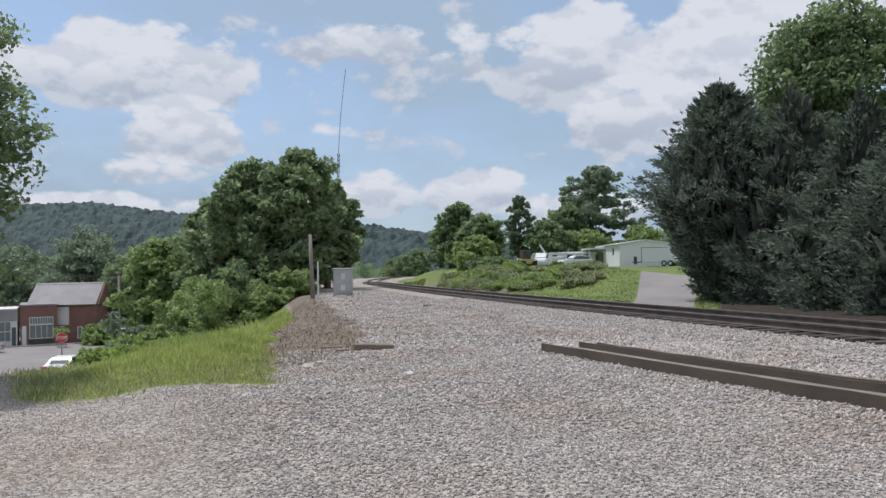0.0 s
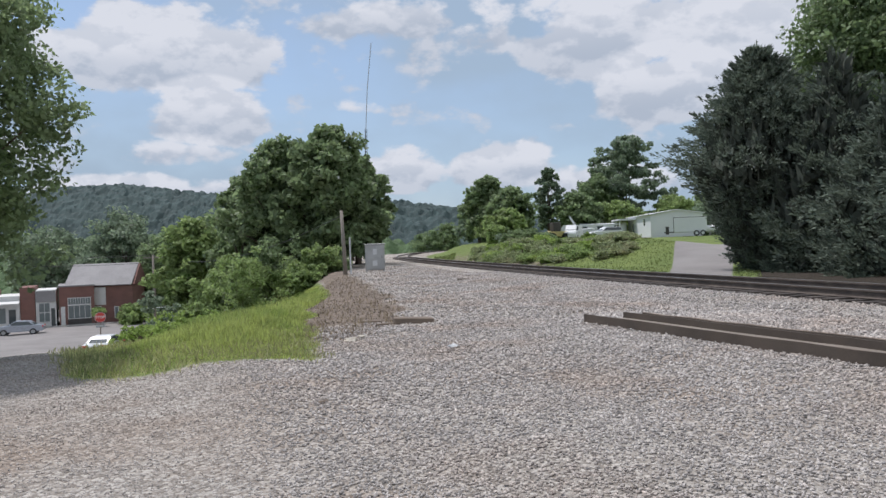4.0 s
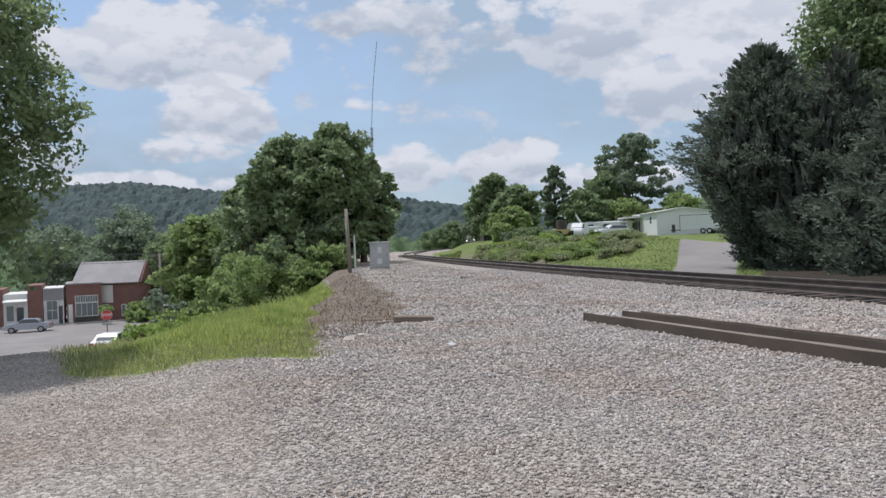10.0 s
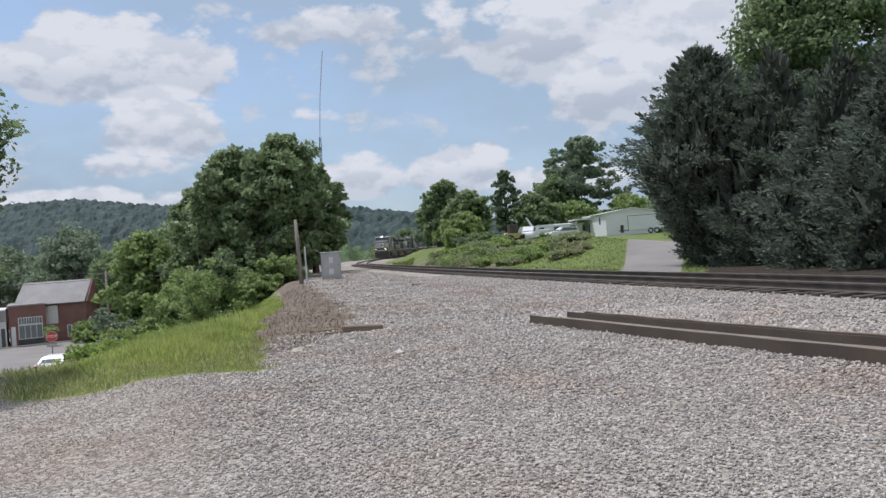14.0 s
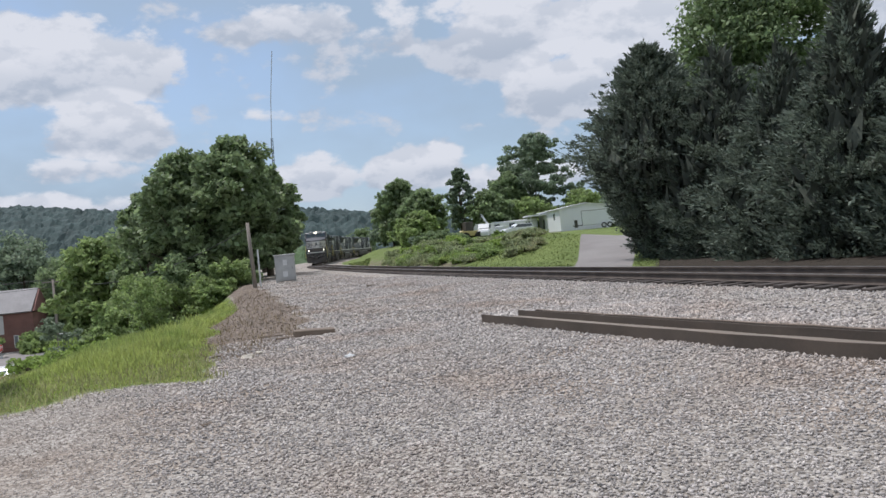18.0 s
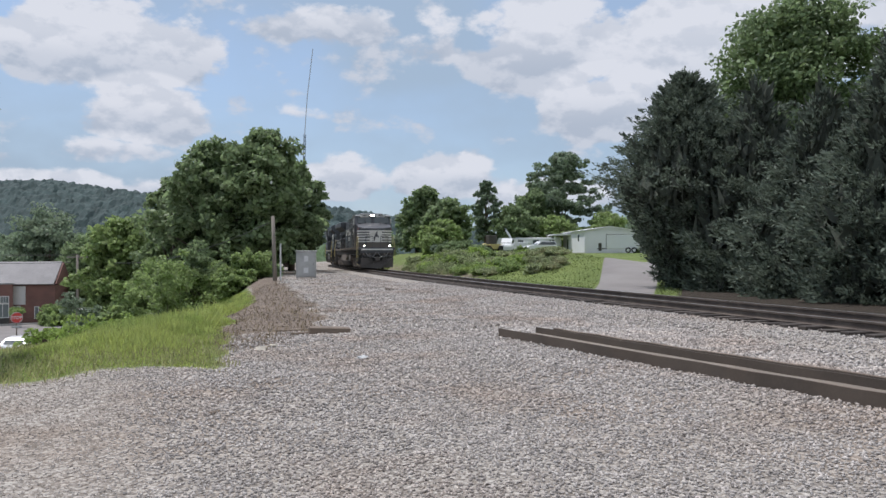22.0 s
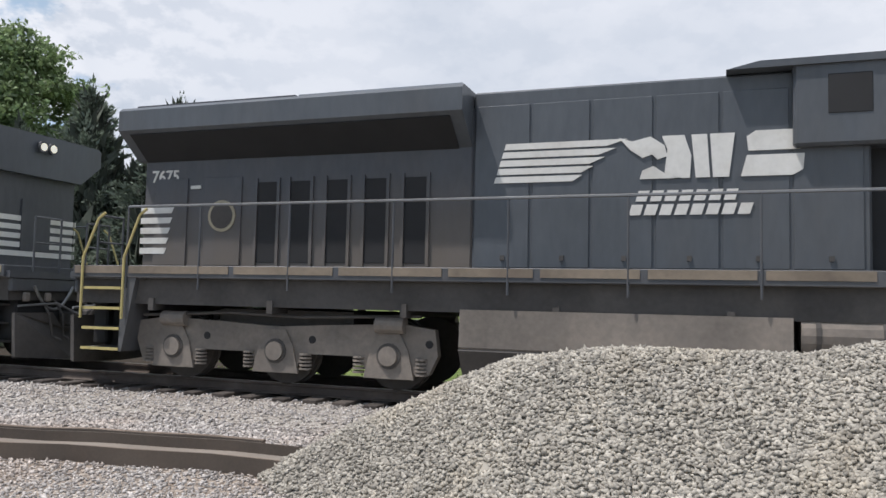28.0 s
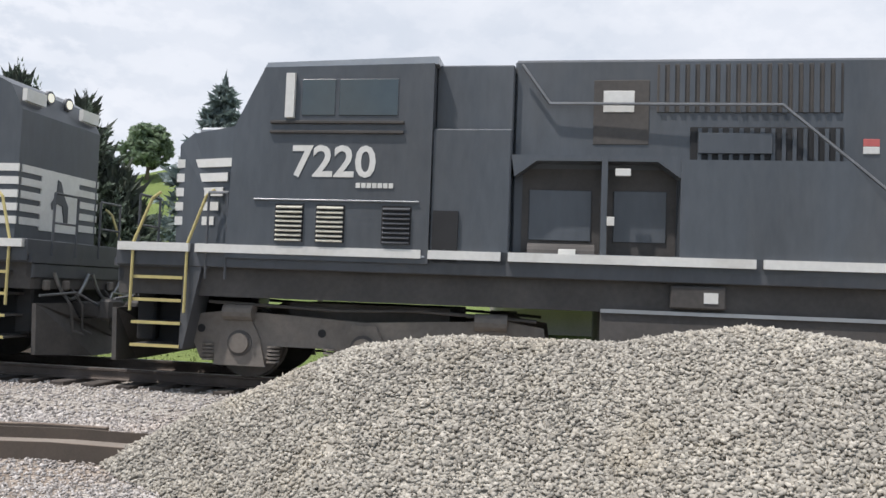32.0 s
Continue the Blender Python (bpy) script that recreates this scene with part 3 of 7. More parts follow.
def lobes_points(rng, lobes, n, fill=0.45):
    """Points in and on a set of ellipsoid lobes (x, y, z, rx, rz), denser near the skin, with the way out from the lobe."""
    w = np.array([l[3] * l[3] + l[3] * l[4] for l in lobes])
    k = rng.choice(len(lobes), n, p=w / w.sum())
    Lb = np.array(lobes)[k]
    d = rng.normal(0, 1, (n, 3))
    d /= np.linalg.norm(d, axis=1)[:, None]
    r = 1 - fill * rng.random(n) ** 1.6
    # tufts on the skin
    r *= 1 + 0.13 * np.sin(d[:, 0] * 7 + Lb[:, 0] * 3) * np.sin(d[:, 1] * 6 + Lb[:, 1] * 5) + 0.10 * np.sin(d[:, 2] * 9 + k)
    P = Lb[:, :3] + d * r[:, None] * np.stack([Lb[:, 3], Lb[:, 3], Lb[:, 4]], 1)
    return P, d


def clumps(rng, lobes, k, part_size=0.4):
    """Break lobes into k smaller leaf clumps each, set out over the lobe's skin."""
    out = []
    for x, y, z, r, h in lobes:
        for _ in range(k):
            d = rng.normal(0, 1, 3)
            d[2] = d[2] * 0.8 + 0.25
            d /= np.linalg.norm(d)
            s = r * part_size * rng.uniform(0.6, 1.25)
            f = rng.uniform(0.6, 0.98)
            out.append((x + d[0] * r * f, y + d[1] * r * f, z + d[2] * h * f, s, s * rng.uniform(0.45, 0.75)))
    return out


def limb_mesh(paths, name, mat, parent):
    bm = bmesh.new()
    for pts, r0, r1 in paths:
        n = len(pts) - 1
        for i in range(n):
            ra, rb = r0 + (r1 - r0) * i / n, r0 + (r1 - r0) * (i + 1) / n
            add_cyl(bm, pts[i], pts[i + 1], ra, rb, 8, False)
    return part(name, bm, mat, parent, soft=True)


def broadleaf(name, label, x, y, height, spread, leaves, size, mat, seed, trunk=0.25, bare=0.22, lobes=16, z=None, gaps=0.45, group=""):
    rng = np.random.default_rng(seed)
    zb = float(ground_z(x, y)) - 0.1 if z is None else z
    t = thing(name, label, "tree", x, y, zb, group=group)
    L, limbs = [], []
    cz = height * (1 + bare) / 2
    top = [(0, 0, 0), (rng.normal(0, 0.1), rng.normal(0, 0.1), height * 0.3), (rng.normal(0, 0.2), rng.normal(0, 0.2), height * 0.75)]
    limbs.append((top, trunk, trunk * 0.25))
    for i in range(lobes):
        f = (i + 0.5) / lobes
        a = i * 2.4 + rng.normal(0, 0.3)
        hz = height * (bare + (1 - bare) * (0.08 + 0.80 * f))
        prof = math.sin(math.pi * min(1, 0.16 + 0.80 * f)) ** 0.7
        rr = spread * prof * rng.uniform(0.45, 0.85)
        if i >= lobes - 2:
            rr *= 0.3
        c = (math.cos(a) * rr, math.sin(a) * rr, hz)
        lr = spread * rng.uniform(0.30, 0.46)
        L.append((*c, lr, lr * rng.uniform(0.6, 0.85)))
        if i % 2 == 0:
            limbs.append(([(0, 0, hz * 0.55), (c[0] * 0.5, c[1] * 0.5, hz * 0.8), c], trunk * 0.4, trunk * 0.08))
    P, D = lobes_points(rng, clumps(rng, L, 14, 0.46) if gaps < 0.7 else clumps(rng, L, 16, 0.26), leaves, 0.7)
    P[:, 2] *= height / np.percentile(P[:, 2], 99.7)
    limb_mesh(limbs, "trunk", M["bark"], t)
    quads_mesh("crown", leaf_cards(rng, P, D, size), 4, M[mat], t)
    return t


def plume_points(rng, a, z0, length, rise, width, n):
    """Sprays round one upswept branch that tapers to a point."""
    t = rng.random(n) ** 0.8
    out = np.array([math.cos(a), math.sin(a), 0])
    axis = out[None] * (length * t)[:, None]
    axis[:, 2] += z0 + length * rise * t ** 1.5
    w = width * (1 - t) ** 0.7 + 0.04
    off = np.clip(rng.normal(0, 0.5, (n, 3)), -0.75, 0.75) * w[:, None]
    D = out[None] * 0.6 + np.array([0, 0, rise * 0.9]) + rng.normal(0, 0.45, (n, 3)) + off * 0.6
    return axis + off, D / np.linalg.norm(D, axis=1)[:, None]


def spray_cards(rng, P, D, size, narrow=0.30):
    n = len(P)
    side = np.cross(D, rng.normal(0, 1, (n, 3)))
    side /= np.linalg.norm(side, axis=1)[:, None] + 1e-9
    nrm = np.cross(D, side)
    s = (size * rng.uniform(0.55, 1.5, n))[:, None]
    return np.stack([P - D * s * 0.45, P - side * s * narrow + nrm * s * 0.1, P + D * s, P + side * s * narrow + nrm * s * 0.1], 1)


def conifer(name, label, x, y, height, spread, plumes, per, size, mat, seed, skirt=0.03, power=0.65, rise=0.9, trunk=0.18, base=0.9, peak=0.28):
    rng = np.random.default_rng(seed)
    t = thing(name, label, "tree", x, y, float(ground_z(x, y)) - 0.1)
    part("trunk", cyl((0, 0, 0), (0, 0, height * 0.9), trunk, 0.03, 9), M["bark"], t, soft=True)
    Ps, Ds = [], []
    for k in range(plumes):
        f = ((k + rng.random()) / plumes) ** 1.1
        f = (math.floor(f * 16) + 0.5 + rng.normal(0, 0.12)) / 16
        f = min(max(f, 0.01), 0.98)
        # tips lie on the outline, widest above the ground
        L = spread * ((1 - f) / (1 - peak)) ** power if f > peak else spread * (base + (1 - base) * f / peak)
        L = (L + 0.08) * rng.uniform(0.70, 1.14)
        r = rise * rng.uniform(0.75, 1.5)
        z0 = height * (skirt + (0.97 - skirt) * f)
        width = 0.26 * L + 0.12
        P, D = plume_points(rng, k * 2.399 + rng.normal(0, 0.3), z0, L, r, width, int(per * (0.35 + L / spread)))
        Ps.append(P), Ds.append(D)
    P, D = plume_points(rng, 0, height * 0.80, 0.03, 1, 0.001, 90)
    P[:, 2] = height * (0.84 + 0.16 * rng.random(90))
    P[:, :2] += np.clip(rng.normal(0, 0.10, (90, 2)), -0.15, 0.15) * ((height - P[:, 2]) / (0.16 * height))[:, None] * 2
    Ps.append(P), Ds.append(np.tile([0, 0, 1.0], (90, 1)) + rng.normal(0, 0.25, (90, 3)))
    P, D = np.concatenate(Ps), np.concatenate(Ds)
    P[:, 2] = np.maximum(P[:, 2], 0.1)
    quads_mesh("crown", spray_cards(rng, P, D, size), 4, M[mat], t)
    return t


def top_height(az, r, el):
    """Height of a tree whose top stands at the elevation el seen from the yard."""
    x, y = polar(az, r)
    return 1.7 + r * math.tan(radians(el)) - float(ground_z(x, y)) + 0.1


def cedar(x, y, height, spread, seed, tips=520, peak=0.28, base=0.9, power=0.8, leaders=2, label=""):
    """A dense cedar: many short pointed sprays that sweep out and up from a ragged cone, with a few pointed leaders."""
    rng = np.random.default_rng(seed)
    t = thing("cedar_tree", label, "tree", x, y, float(ground_z(x, y)) - 0.1, group="cedars beside the track")
    part("trunk", cyl((0, 0, 0), (0, 0, height * 0.9), 0.18, 0.03, 9), M["bark"], t, soft=True)

    def outline(f):
        return np.where(f > peak, np.clip((1 - f) / (1 - peak), 0, 1) ** power, base + (1 - base) * f / peak)

    f = rng.random(tips) ** 0.75 if peak > 0.4 else 1 - np.sqrt(rng.random(tips))
    f = np.clip(0.01 + 0.96 * f, 0.015, 0.97)
    a = np.arange(tips) * 2.399 + rng.normal(0, 0.25, tips)
    lump = 1 + 0.13 * np.sin(3 * a + seed) * np.sin(9 * f + seed * 1.7) + 0.10 * np.sin(5 * a + 14 * f + seed)
    R = spread * outline(f) * lump * np.where(rng.random(tips) < 0.15, rng.uniform(1.08, 1.24, tips), rng.uniform(0.70, 1.08, tips)) + 0.12
    tip = np.stack([np.cos(a) * R, np.sin(a) * R, height * f], 1)
    length = np.clip(0.34 * R + 0.45, 0.5, 1.4) * rng.uniform(0.7, 1.4, tips)
    rise = rng.uniform(0.1, 0.75, tips) + 1.2 * np.clip(f - 0.7, 0, 1)
    axis = np.stack([np.cos(a), np.sin(a), rise], 1)
    # upright leaders round the top
    k = leaders
    la = rng.uniform(0, 2 * math.pi, k)
    lf = rng.uniform(0.66, 0.86, k)
    lr = spread * outline(lf) * 0.75
    lead = np.stack([np.cos(la) * lr, np.sin(la) * lr, height * lf + 0.9], 1)
    tip = np.concatenate([tip, lead, [[0, 0, height]]])
    length = np.concatenate([length, np.full(k, 1.5), [1.9]])
    axis = np.concatenate([axis, np.tile([0.1, 0.1, 1.0], (k, 1)), [[0, 0, 1.0]]])
    axis /= np.linalg.norm(axis, axis=1)[:, None]
    per = 70
    m = len(tip)
    u = rng.random((m, per)) ** 0.75
    w = (0.29 * length)[:, None] * (u ** 0.9 + 0.05)
    off = np.clip(rng.normal(0, 0.6, (m, per, 3)), -1.1, 1.1) * w[..., None]
    P = tip[:, None] - axis[:, None] * (length[:, None] * u)[..., None] + off
    D = axis[:, None] + 0.75 * off / (w[..., None] + 0.05) + rng.normal(0, 0.22, (m, per, 3))
    P, D = P.reshape(-1, 3), D.reshape(-1, 3)
    D /= np.linalg.norm(D, axis=1)[:, None]
    P[:, 2] = np.maximum(P[:, 2], 0.08)
    quads_mesh("crown", spray_cards(rng, P, D, 0.125, 0.27), 4, M["cedar"], t)
    # dark sprays filling the crown, with its inner shade put into their colour
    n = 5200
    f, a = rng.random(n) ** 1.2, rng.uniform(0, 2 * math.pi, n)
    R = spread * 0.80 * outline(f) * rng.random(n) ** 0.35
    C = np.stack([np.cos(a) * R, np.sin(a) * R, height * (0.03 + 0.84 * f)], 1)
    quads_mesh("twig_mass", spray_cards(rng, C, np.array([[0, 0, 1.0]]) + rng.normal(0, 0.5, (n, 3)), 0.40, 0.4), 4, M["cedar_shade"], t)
    return t


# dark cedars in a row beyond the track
# darkened copy of the cedar colour for the shade within the crowns
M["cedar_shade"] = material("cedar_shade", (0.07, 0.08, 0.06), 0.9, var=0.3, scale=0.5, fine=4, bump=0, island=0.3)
CEDAR = "dense dark green cedar tree with ragged pointed sprays beside the track"
for az, r, el, sp, n, sd, lead in [(19.9, 40.0, 12.9, 3.9, 470, 1, 5), (24.6, 38.0, 12.4, 3.5, 250, 2, 2), (28.6, 33.5, 11.4, 3.3, 330, 3, 2), (32.7, 30.5, 14.4, 3.2, 380, 4, 3),
                                   (38.4, 28.5, 14.1, 3.0, 380, 5, 4), (42.4, 27.5, 12.8, 2.8, 360, 6, 3), (30.6, 37.0, 10.4, 2.6, 200, 8, 2), (35.8, 29.6, 9.4, 2.1, 230, 9, 2),
                                   (45.0, 27.0, 8.0, 1.7, 200, 11, 2)]:
    x, y = polar(az, r)
    cedar(x, y, top_height(az, r, el), sp, 30 + sd, int(n * 2.1), 0.5 if az < 22 else 0.28, 0.3 if az < 22 else 0.92, 0.78 if az < 26 else 0.92, lead, CEDAR)
x, y = polar(51.3, 36)
conifer("spruce_tree", "tall blue-green spruce tree with layered boughs on the lawn", x, y, top_height(51.3, 36, 14.5), 3.0, 190, 70, 0.28, "spruce", 61, skirt=0.13,
        power=0.8, rise=-0.02, trunk=0.2)
x, y = polar(27.0, 52)
broadleaf("maple_tree", "large round-topped green maple tree behind the cedars", x, y, top_height(27, 52, 16.4), 5.5, 60000, 0.17, "leaf_maple", 71, trunk=0.4, lobes=44, bare=0.1)
x, y = polar(58.8, 33)
broadleaf("lawn_tree", "small leafy tree with a forked trunk on the lawn", x, y, top_height(58.8, 33, 9.0), 2.7, 6500, 0.17, "leaf_light", 72, trunk=0.14, bare=0.25, lobes=16, gaps=0.7)

# tall trees behind the cabinet and the bank
for az, r, el, sp, mat, n, sd in [(-10.6, 66, 8.7, 4.3, "leaf_mid", 17000, 1), (-13.6, 68, 7.7, 4.6, "leaf_mid", 17000, 2), (-8.4, 74, 6.6, 3.2, "leaf_mid", 12000, 3),
                                  (-16.4, 74, 5.3, 3.2, "leaf_mid", 9000, 13), (-19.7, 82, 2.4, 4.0, "leaf_light", 11000, 4), (-24.3, 116, 3.0, 6.6, "leaf_dark", 11000, 5),
                                  (-28.8, 124, 2.0, 6.5, "leaf_dark", 9000, 6), (-8.8, 98, 4.0, 2.6, "leaf_dark", 8000, 7), (-21.7, 108, 1.3, 4.5, "leaf_mid", 8000, 8),
                                  (-11.6, 76, 6.2, 5.0, "leaf_dark", 10000, 9), (-17.6, 100, 2.0, 4.5, "leaf_dark", 8000, 10)]:
    x, y = polar(az, r)
    broadleaf("tall_tree", "tall full-crowned deciduous tree in summer leaf below the bank", x, y, top_height(az, r, el), sp, int(n * 1.4), 0.27, mat, 100 + sd, trunk=0.35, bare=0.06, lobes=30,
              group="trees below the bank")
HILL_NEAR = [(1.2, 108, 4.8, 3.6, "leaf_mid", 8000, 1), (3.0, 102, 4.0, 3.2, "leaf_mid", 7000, 2), (5.7, 128, 5.3, 2.7, "leaf_dark", 6000, 3),
                                  (11.2, 142, 7.2, 8.0, "leaf_dark", 17000, 4), (9.2, 136, 4.7, 3.8, "leaf_mid", 8000, 5), (7.7, 126, 3.5, 3.6, "leaf_mid", 6000, 6)]
HILL_FAR = [(10.6, 130, 2.7, 4.0, "leaf_light", 6000, 7), (0.6, 150, 3.4, 4.0, "leaf_mid", 7000, 8), (14.4, 134, 2.9, 4.2, "leaf_light", 6000, 9),
                                  (2.4, 88, 2.4, 2.6, "leaf_light", 6000, 11), (16.6, 140, 3.0, 5.0, "leaf_mid", 6000, 12), (0.7, 128, 3.2, 3.6, "leaf_dark", 6000, 14),
                                  (-1.7, 235, 1.6, 5.0, "leaf_mid", 6000, 15), (-3.4, 240, 1.0, 6.0, "leaf_mid", 6000, 16), (18.5, 120, 3.4, 5.0, "leaf_dark", 6000, 17)]
for az, r, el, sp, mat, n, sd in HILL_NEAR + HILL_FAR:
    x, y = polar(az, r)
    broadleaf("hill_tree", "leafy tree on the hill beyond the track", x, y, top_height(az, r, el), sp, int(n * 1.3), 0.30, mat, 200 + sd, trunk=0.25, bare=0.08 if el > 5 else 0.05, lobes=22,
              gaps=0.75 if el > 5 else 0.5, group="trees on the hill")
x, y = polar(46.0, 112)
broadleaf("pasture_tree", "lone tree on the grassy hill", x, y, 7.5, 3.6, 6000, 0.40, "leaf_dark", 301, trunk=0.3)
for az, r, h, sd in ((83, 55, 13, 1), (78, 62, 12, 2), (88, 60, 13, 3), (73.5, 66, 11, 4), (94, 58, 12, 5)):
    x, y = polar(az, r)
    broadleaf("yard_tree", "tall leafy tree behind the house", x, y, h, 5.0, 8000, 0.36, "leaf_mid", 320 + sd, trunk=0.3, bare=0.1, lobes=20, group="trees behind the house")
x, y = polar(-36.8, 16.5)
broadleaf("roadside_tree", "leafy tree with light green branches at the edge of the yard", x, y, 8.4, 2.5, 60000, 0.065, "leaf_mid", 302, trunk=0.16, bare=0.14, lobes=40, gaps=0.5)


def bush(x, y, height, spread, n, size, mat, seed, label="leafy green bush on the bank", group="bushes on the bank"):
    rng = np.random.default_rng(seed)
    t = thing("bush", label, "bush", x, y, float(ground_z(x, y)) - 0.05, group=group)
    L = [(rng.normal(0, spread * 0.4), rng.normal(0, spread * 0.4), height * rng.uniform(0.2, 0.7), spread * rng.uniform(0.3, 0.5), height * rng.uniform(0.2, 0.36)) for _ in range(11)]
    P, D = lobes_points(rng, clumps(rng, L, 7, 0.5), n, 0.8)
    P[:, 2] = np.maximum(P[:, 2] * height / np.percentile(P[:, 2], 99.5), 0.05)
    limb_mesh([([(0, 0, 0), (l[0] * 0.5, l[1] * 0.5, l[2] * 0.6), l[:3]], 0.04, 0.01) for l in L], "stem", M["bark"], t)
    quads_mesh("foliage", leaf_cards(rng, P, D, size), 4, M[mat], t)
    return t


for az, r, el, sp, mat, sd in [(-16.4, 50, 0.0, 2.5, "leaf_light", 1), (-18.6, 46, -1.8, 2.0, "leaf_light", 2), (-13.8, 55, -0.7, 2.4, "leaf_light", 3), (-11.2, 55, 0.2, 1.8, "leaf_light", 4),
                               (-20.2, 36, -3.6, 0.9, "leaf_light", 5), (-12.2, 52, -1.2, 1.3, "leaf_light", 8),
                               (-21.6, 54, -2.6, 2.0, "leaf_dark", 9), (-9.9, 56, -0.7, 1.6, "leaf_mid", 10), (-14.5, 56, 0.9, 2.2, "leaf_mid", 11), (-23.9, 97, -3.3, 2.6, "leaf_light", 12)]:
    x, y = polar(az, r)
    bush(x, y, max(0.8, top_height(az, r, el)), sp, 5200, 0.12 if r < 60 else 0.24, mat, 400 + sd)
for az, r, el, sp, mat, sd in [(1.6, 84, 1.3, 1.8, "leaf_light", 1), (3.4, 76, 0.9, 1.7, "leaf_mid", 2), (4.7, 72, 0.7, 1.5, "leaf_mid", 3), (2.6, 80, 0.6, 1.5, "leaf_dark", 9), (5.0, 62, -0.8, 0.9, "leaf_light", 10), (7.2, 54, -1.2, 0.8, "leaf_light", 11)]:
    x, y = polar(az, r)
    bush(x, y, max(0.6, top_height(az, r, el)), sp, 3000, 0.14, mat, 450 + sd, "low scrubby bush on the railway cutting", "bushes on the cutting")

M["weed_leaf"] = material("weed_leaf", (0.33, 0.44, 0.12), 0.6, var=0.3, scale=0.5, fine=3, bump=0, island=0.35, transl=0.45)
wrng = np.random.default_rng(440)
for k in range(26):
    az = wrng.uniform(-24.5, -15.0)
    x, y = polar(az, wrng.uniform(17.5, 24) + 0.9 * (az + 24.5))
    bush(x, y, wrng.uniform(0.35, 0.75), wrng.uniform(0.25, 0.5), 700, 0.045, "weed_leaf", 500 + k, "clump of tall leafy green weeds on the bank", "weed clumps on the bank")
M["scrub_leaf"] = material("scrub_leaf", (0.33, 0.38, 0.20), 0.7, var=0.35, scale=0.5, fine=3, bump=0, island=0.45, transl=0.4, stain=(0.31, 0.25, 0.17), stain_scale=0.4, stain_amount=0.6)
srng = np.random.default_rng(460)
for k in range(110):
    az = srng.uniform(0.4, 11.2) if k % 4 else srng.uniform(0.4, 4.0)
    r = np.interp(az, [0.4, 1, 4, 7, 11], [70, 65, 56, 50, 47]) + srng.uniform(0, 14)
    x, y = polar(az, r)
    bush(x, y, srng.uniform(0.45, 1.05) * (1 if az < 5 else 0.65), srng.uniform(0.5, 1.2), 1300, 0.075, ("scrub_leaf", "scrub_leaf", "weed_leaf", "leaf_light")[k % 4 if az < 9 else 0], 470 + k, "low green and brown scrub on the railway cutting", "bushes on the cutting")

# ---- distant wooded hills ----
def wooded_hill(name, az0, az1, r, crest, seed, mat, depth=260):
    A = np.radians(np.linspace(az0, az1, 260))
    T = np.linspace(0, 1, 46)
    V = []
    for t in T:
        for a in A:
            u = (math.degrees(a) - az0) / (az1 - az0)
            hgt = np.interp(u, *crest) * math.sin(t * math.pi / 2) ** 1.2
            rr = r + depth * t
            tree = 5.0 * (noise.noise(Vector((a * rr / 9, t * depth / 9, seed))) + 0.6 * noise.noise(Vector((a * rr / 4, t * depth / 4, seed + 5))))
            V.append((math.sin(a) * rr, math.cos(a) * rr, -10 + hgt + tree * min(1, 4 * t)))
    n = len(A)
    F = [(i * n + j, i * n + j + 1, (i + 1) * n + j + 1, (i + 1) * n + j) for i in range(len(T) - 1) for j in range(n - 1)]
    return tagged(ob_mesh(name, V, F, mat, smooth_faces=False), "wooded green hill in hazy distance", "hill", kind="structure")


# distant haze is put into the far woods' colour as a blue tint
M["forest_haze_blue"] = material("forest_haze_blue", (0.04, 0.068, 0.066), 0.9, var=0.45, scale=0.05, fine=0.4, bump=0.6, bump_dist=2.0)
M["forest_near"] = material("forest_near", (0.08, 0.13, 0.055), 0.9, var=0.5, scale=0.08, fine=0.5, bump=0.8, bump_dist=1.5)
wooded_hill("backdrop_hill_west", -50, -8, 760, ([0, 0.2, 0.42, 0.52, 0.62, 0.74, 0.86, 1.0], [46, 70, 79, 94, 98, 87, 78, 68]), 3.1, M["forest_haze_blue"])
wooded_hill("backdrop_hill_north", -16, 14, 520, ([0, 0.3, 0.45, 0.6, 0.75, 1.0], [62, 56, 48, 37, 26, 18]), 7.7, M["forest_haze_blue"], 200)
wooded_hill("backdrop_woods", -48, -4, 190, ([0, 0.5, 0.8, 1.0], [17, 18, 16, 12]), 11.7, M["forest_near"], 120)

# ---- the heap of crushed stone beside the yard ----
RIDGE_AZ = [43, 46.5, 48.3, 53.8, 59.6, 64.5, 69.4, 76, 82.6, 85.6, 90.7, 96, 110, 125, 140]
RIDGE_R = [8.2, 8.0, 7.9, 7.6, 7.3, 7.1, 7.0, 7.0, 7.0, 7.0, 7.0, 7.0, 7.2, 7.4, 7.5]
RIDGE_H = [-0.1, 0.0, 0.16, 0.58, 1.0, 1.26, 1.35, 1.33, 1.30, 1.40, 1.52, 1.52, 1.45, 1.2, 0.4]


def heap_z(x, y):
    az, r = np.degrees(np.arctan2(x, y)), np.hypot(x, y)
    h = np.interp(az, RIDGE_AZ, RIDGE_H, left=-1, right=-1)
    d = np.abs(r - np.interp(az, RIDGE_AZ, RIDGE_R))
    z = h - 0.58 * np.sqrt(d * d + 0.06) + 0.14
    z = z + 0.10 * bumps(x, y, 0.9, 3.0) * np.clip(z, 0, 0.5)
    return np.where(y < -9, -1, z)


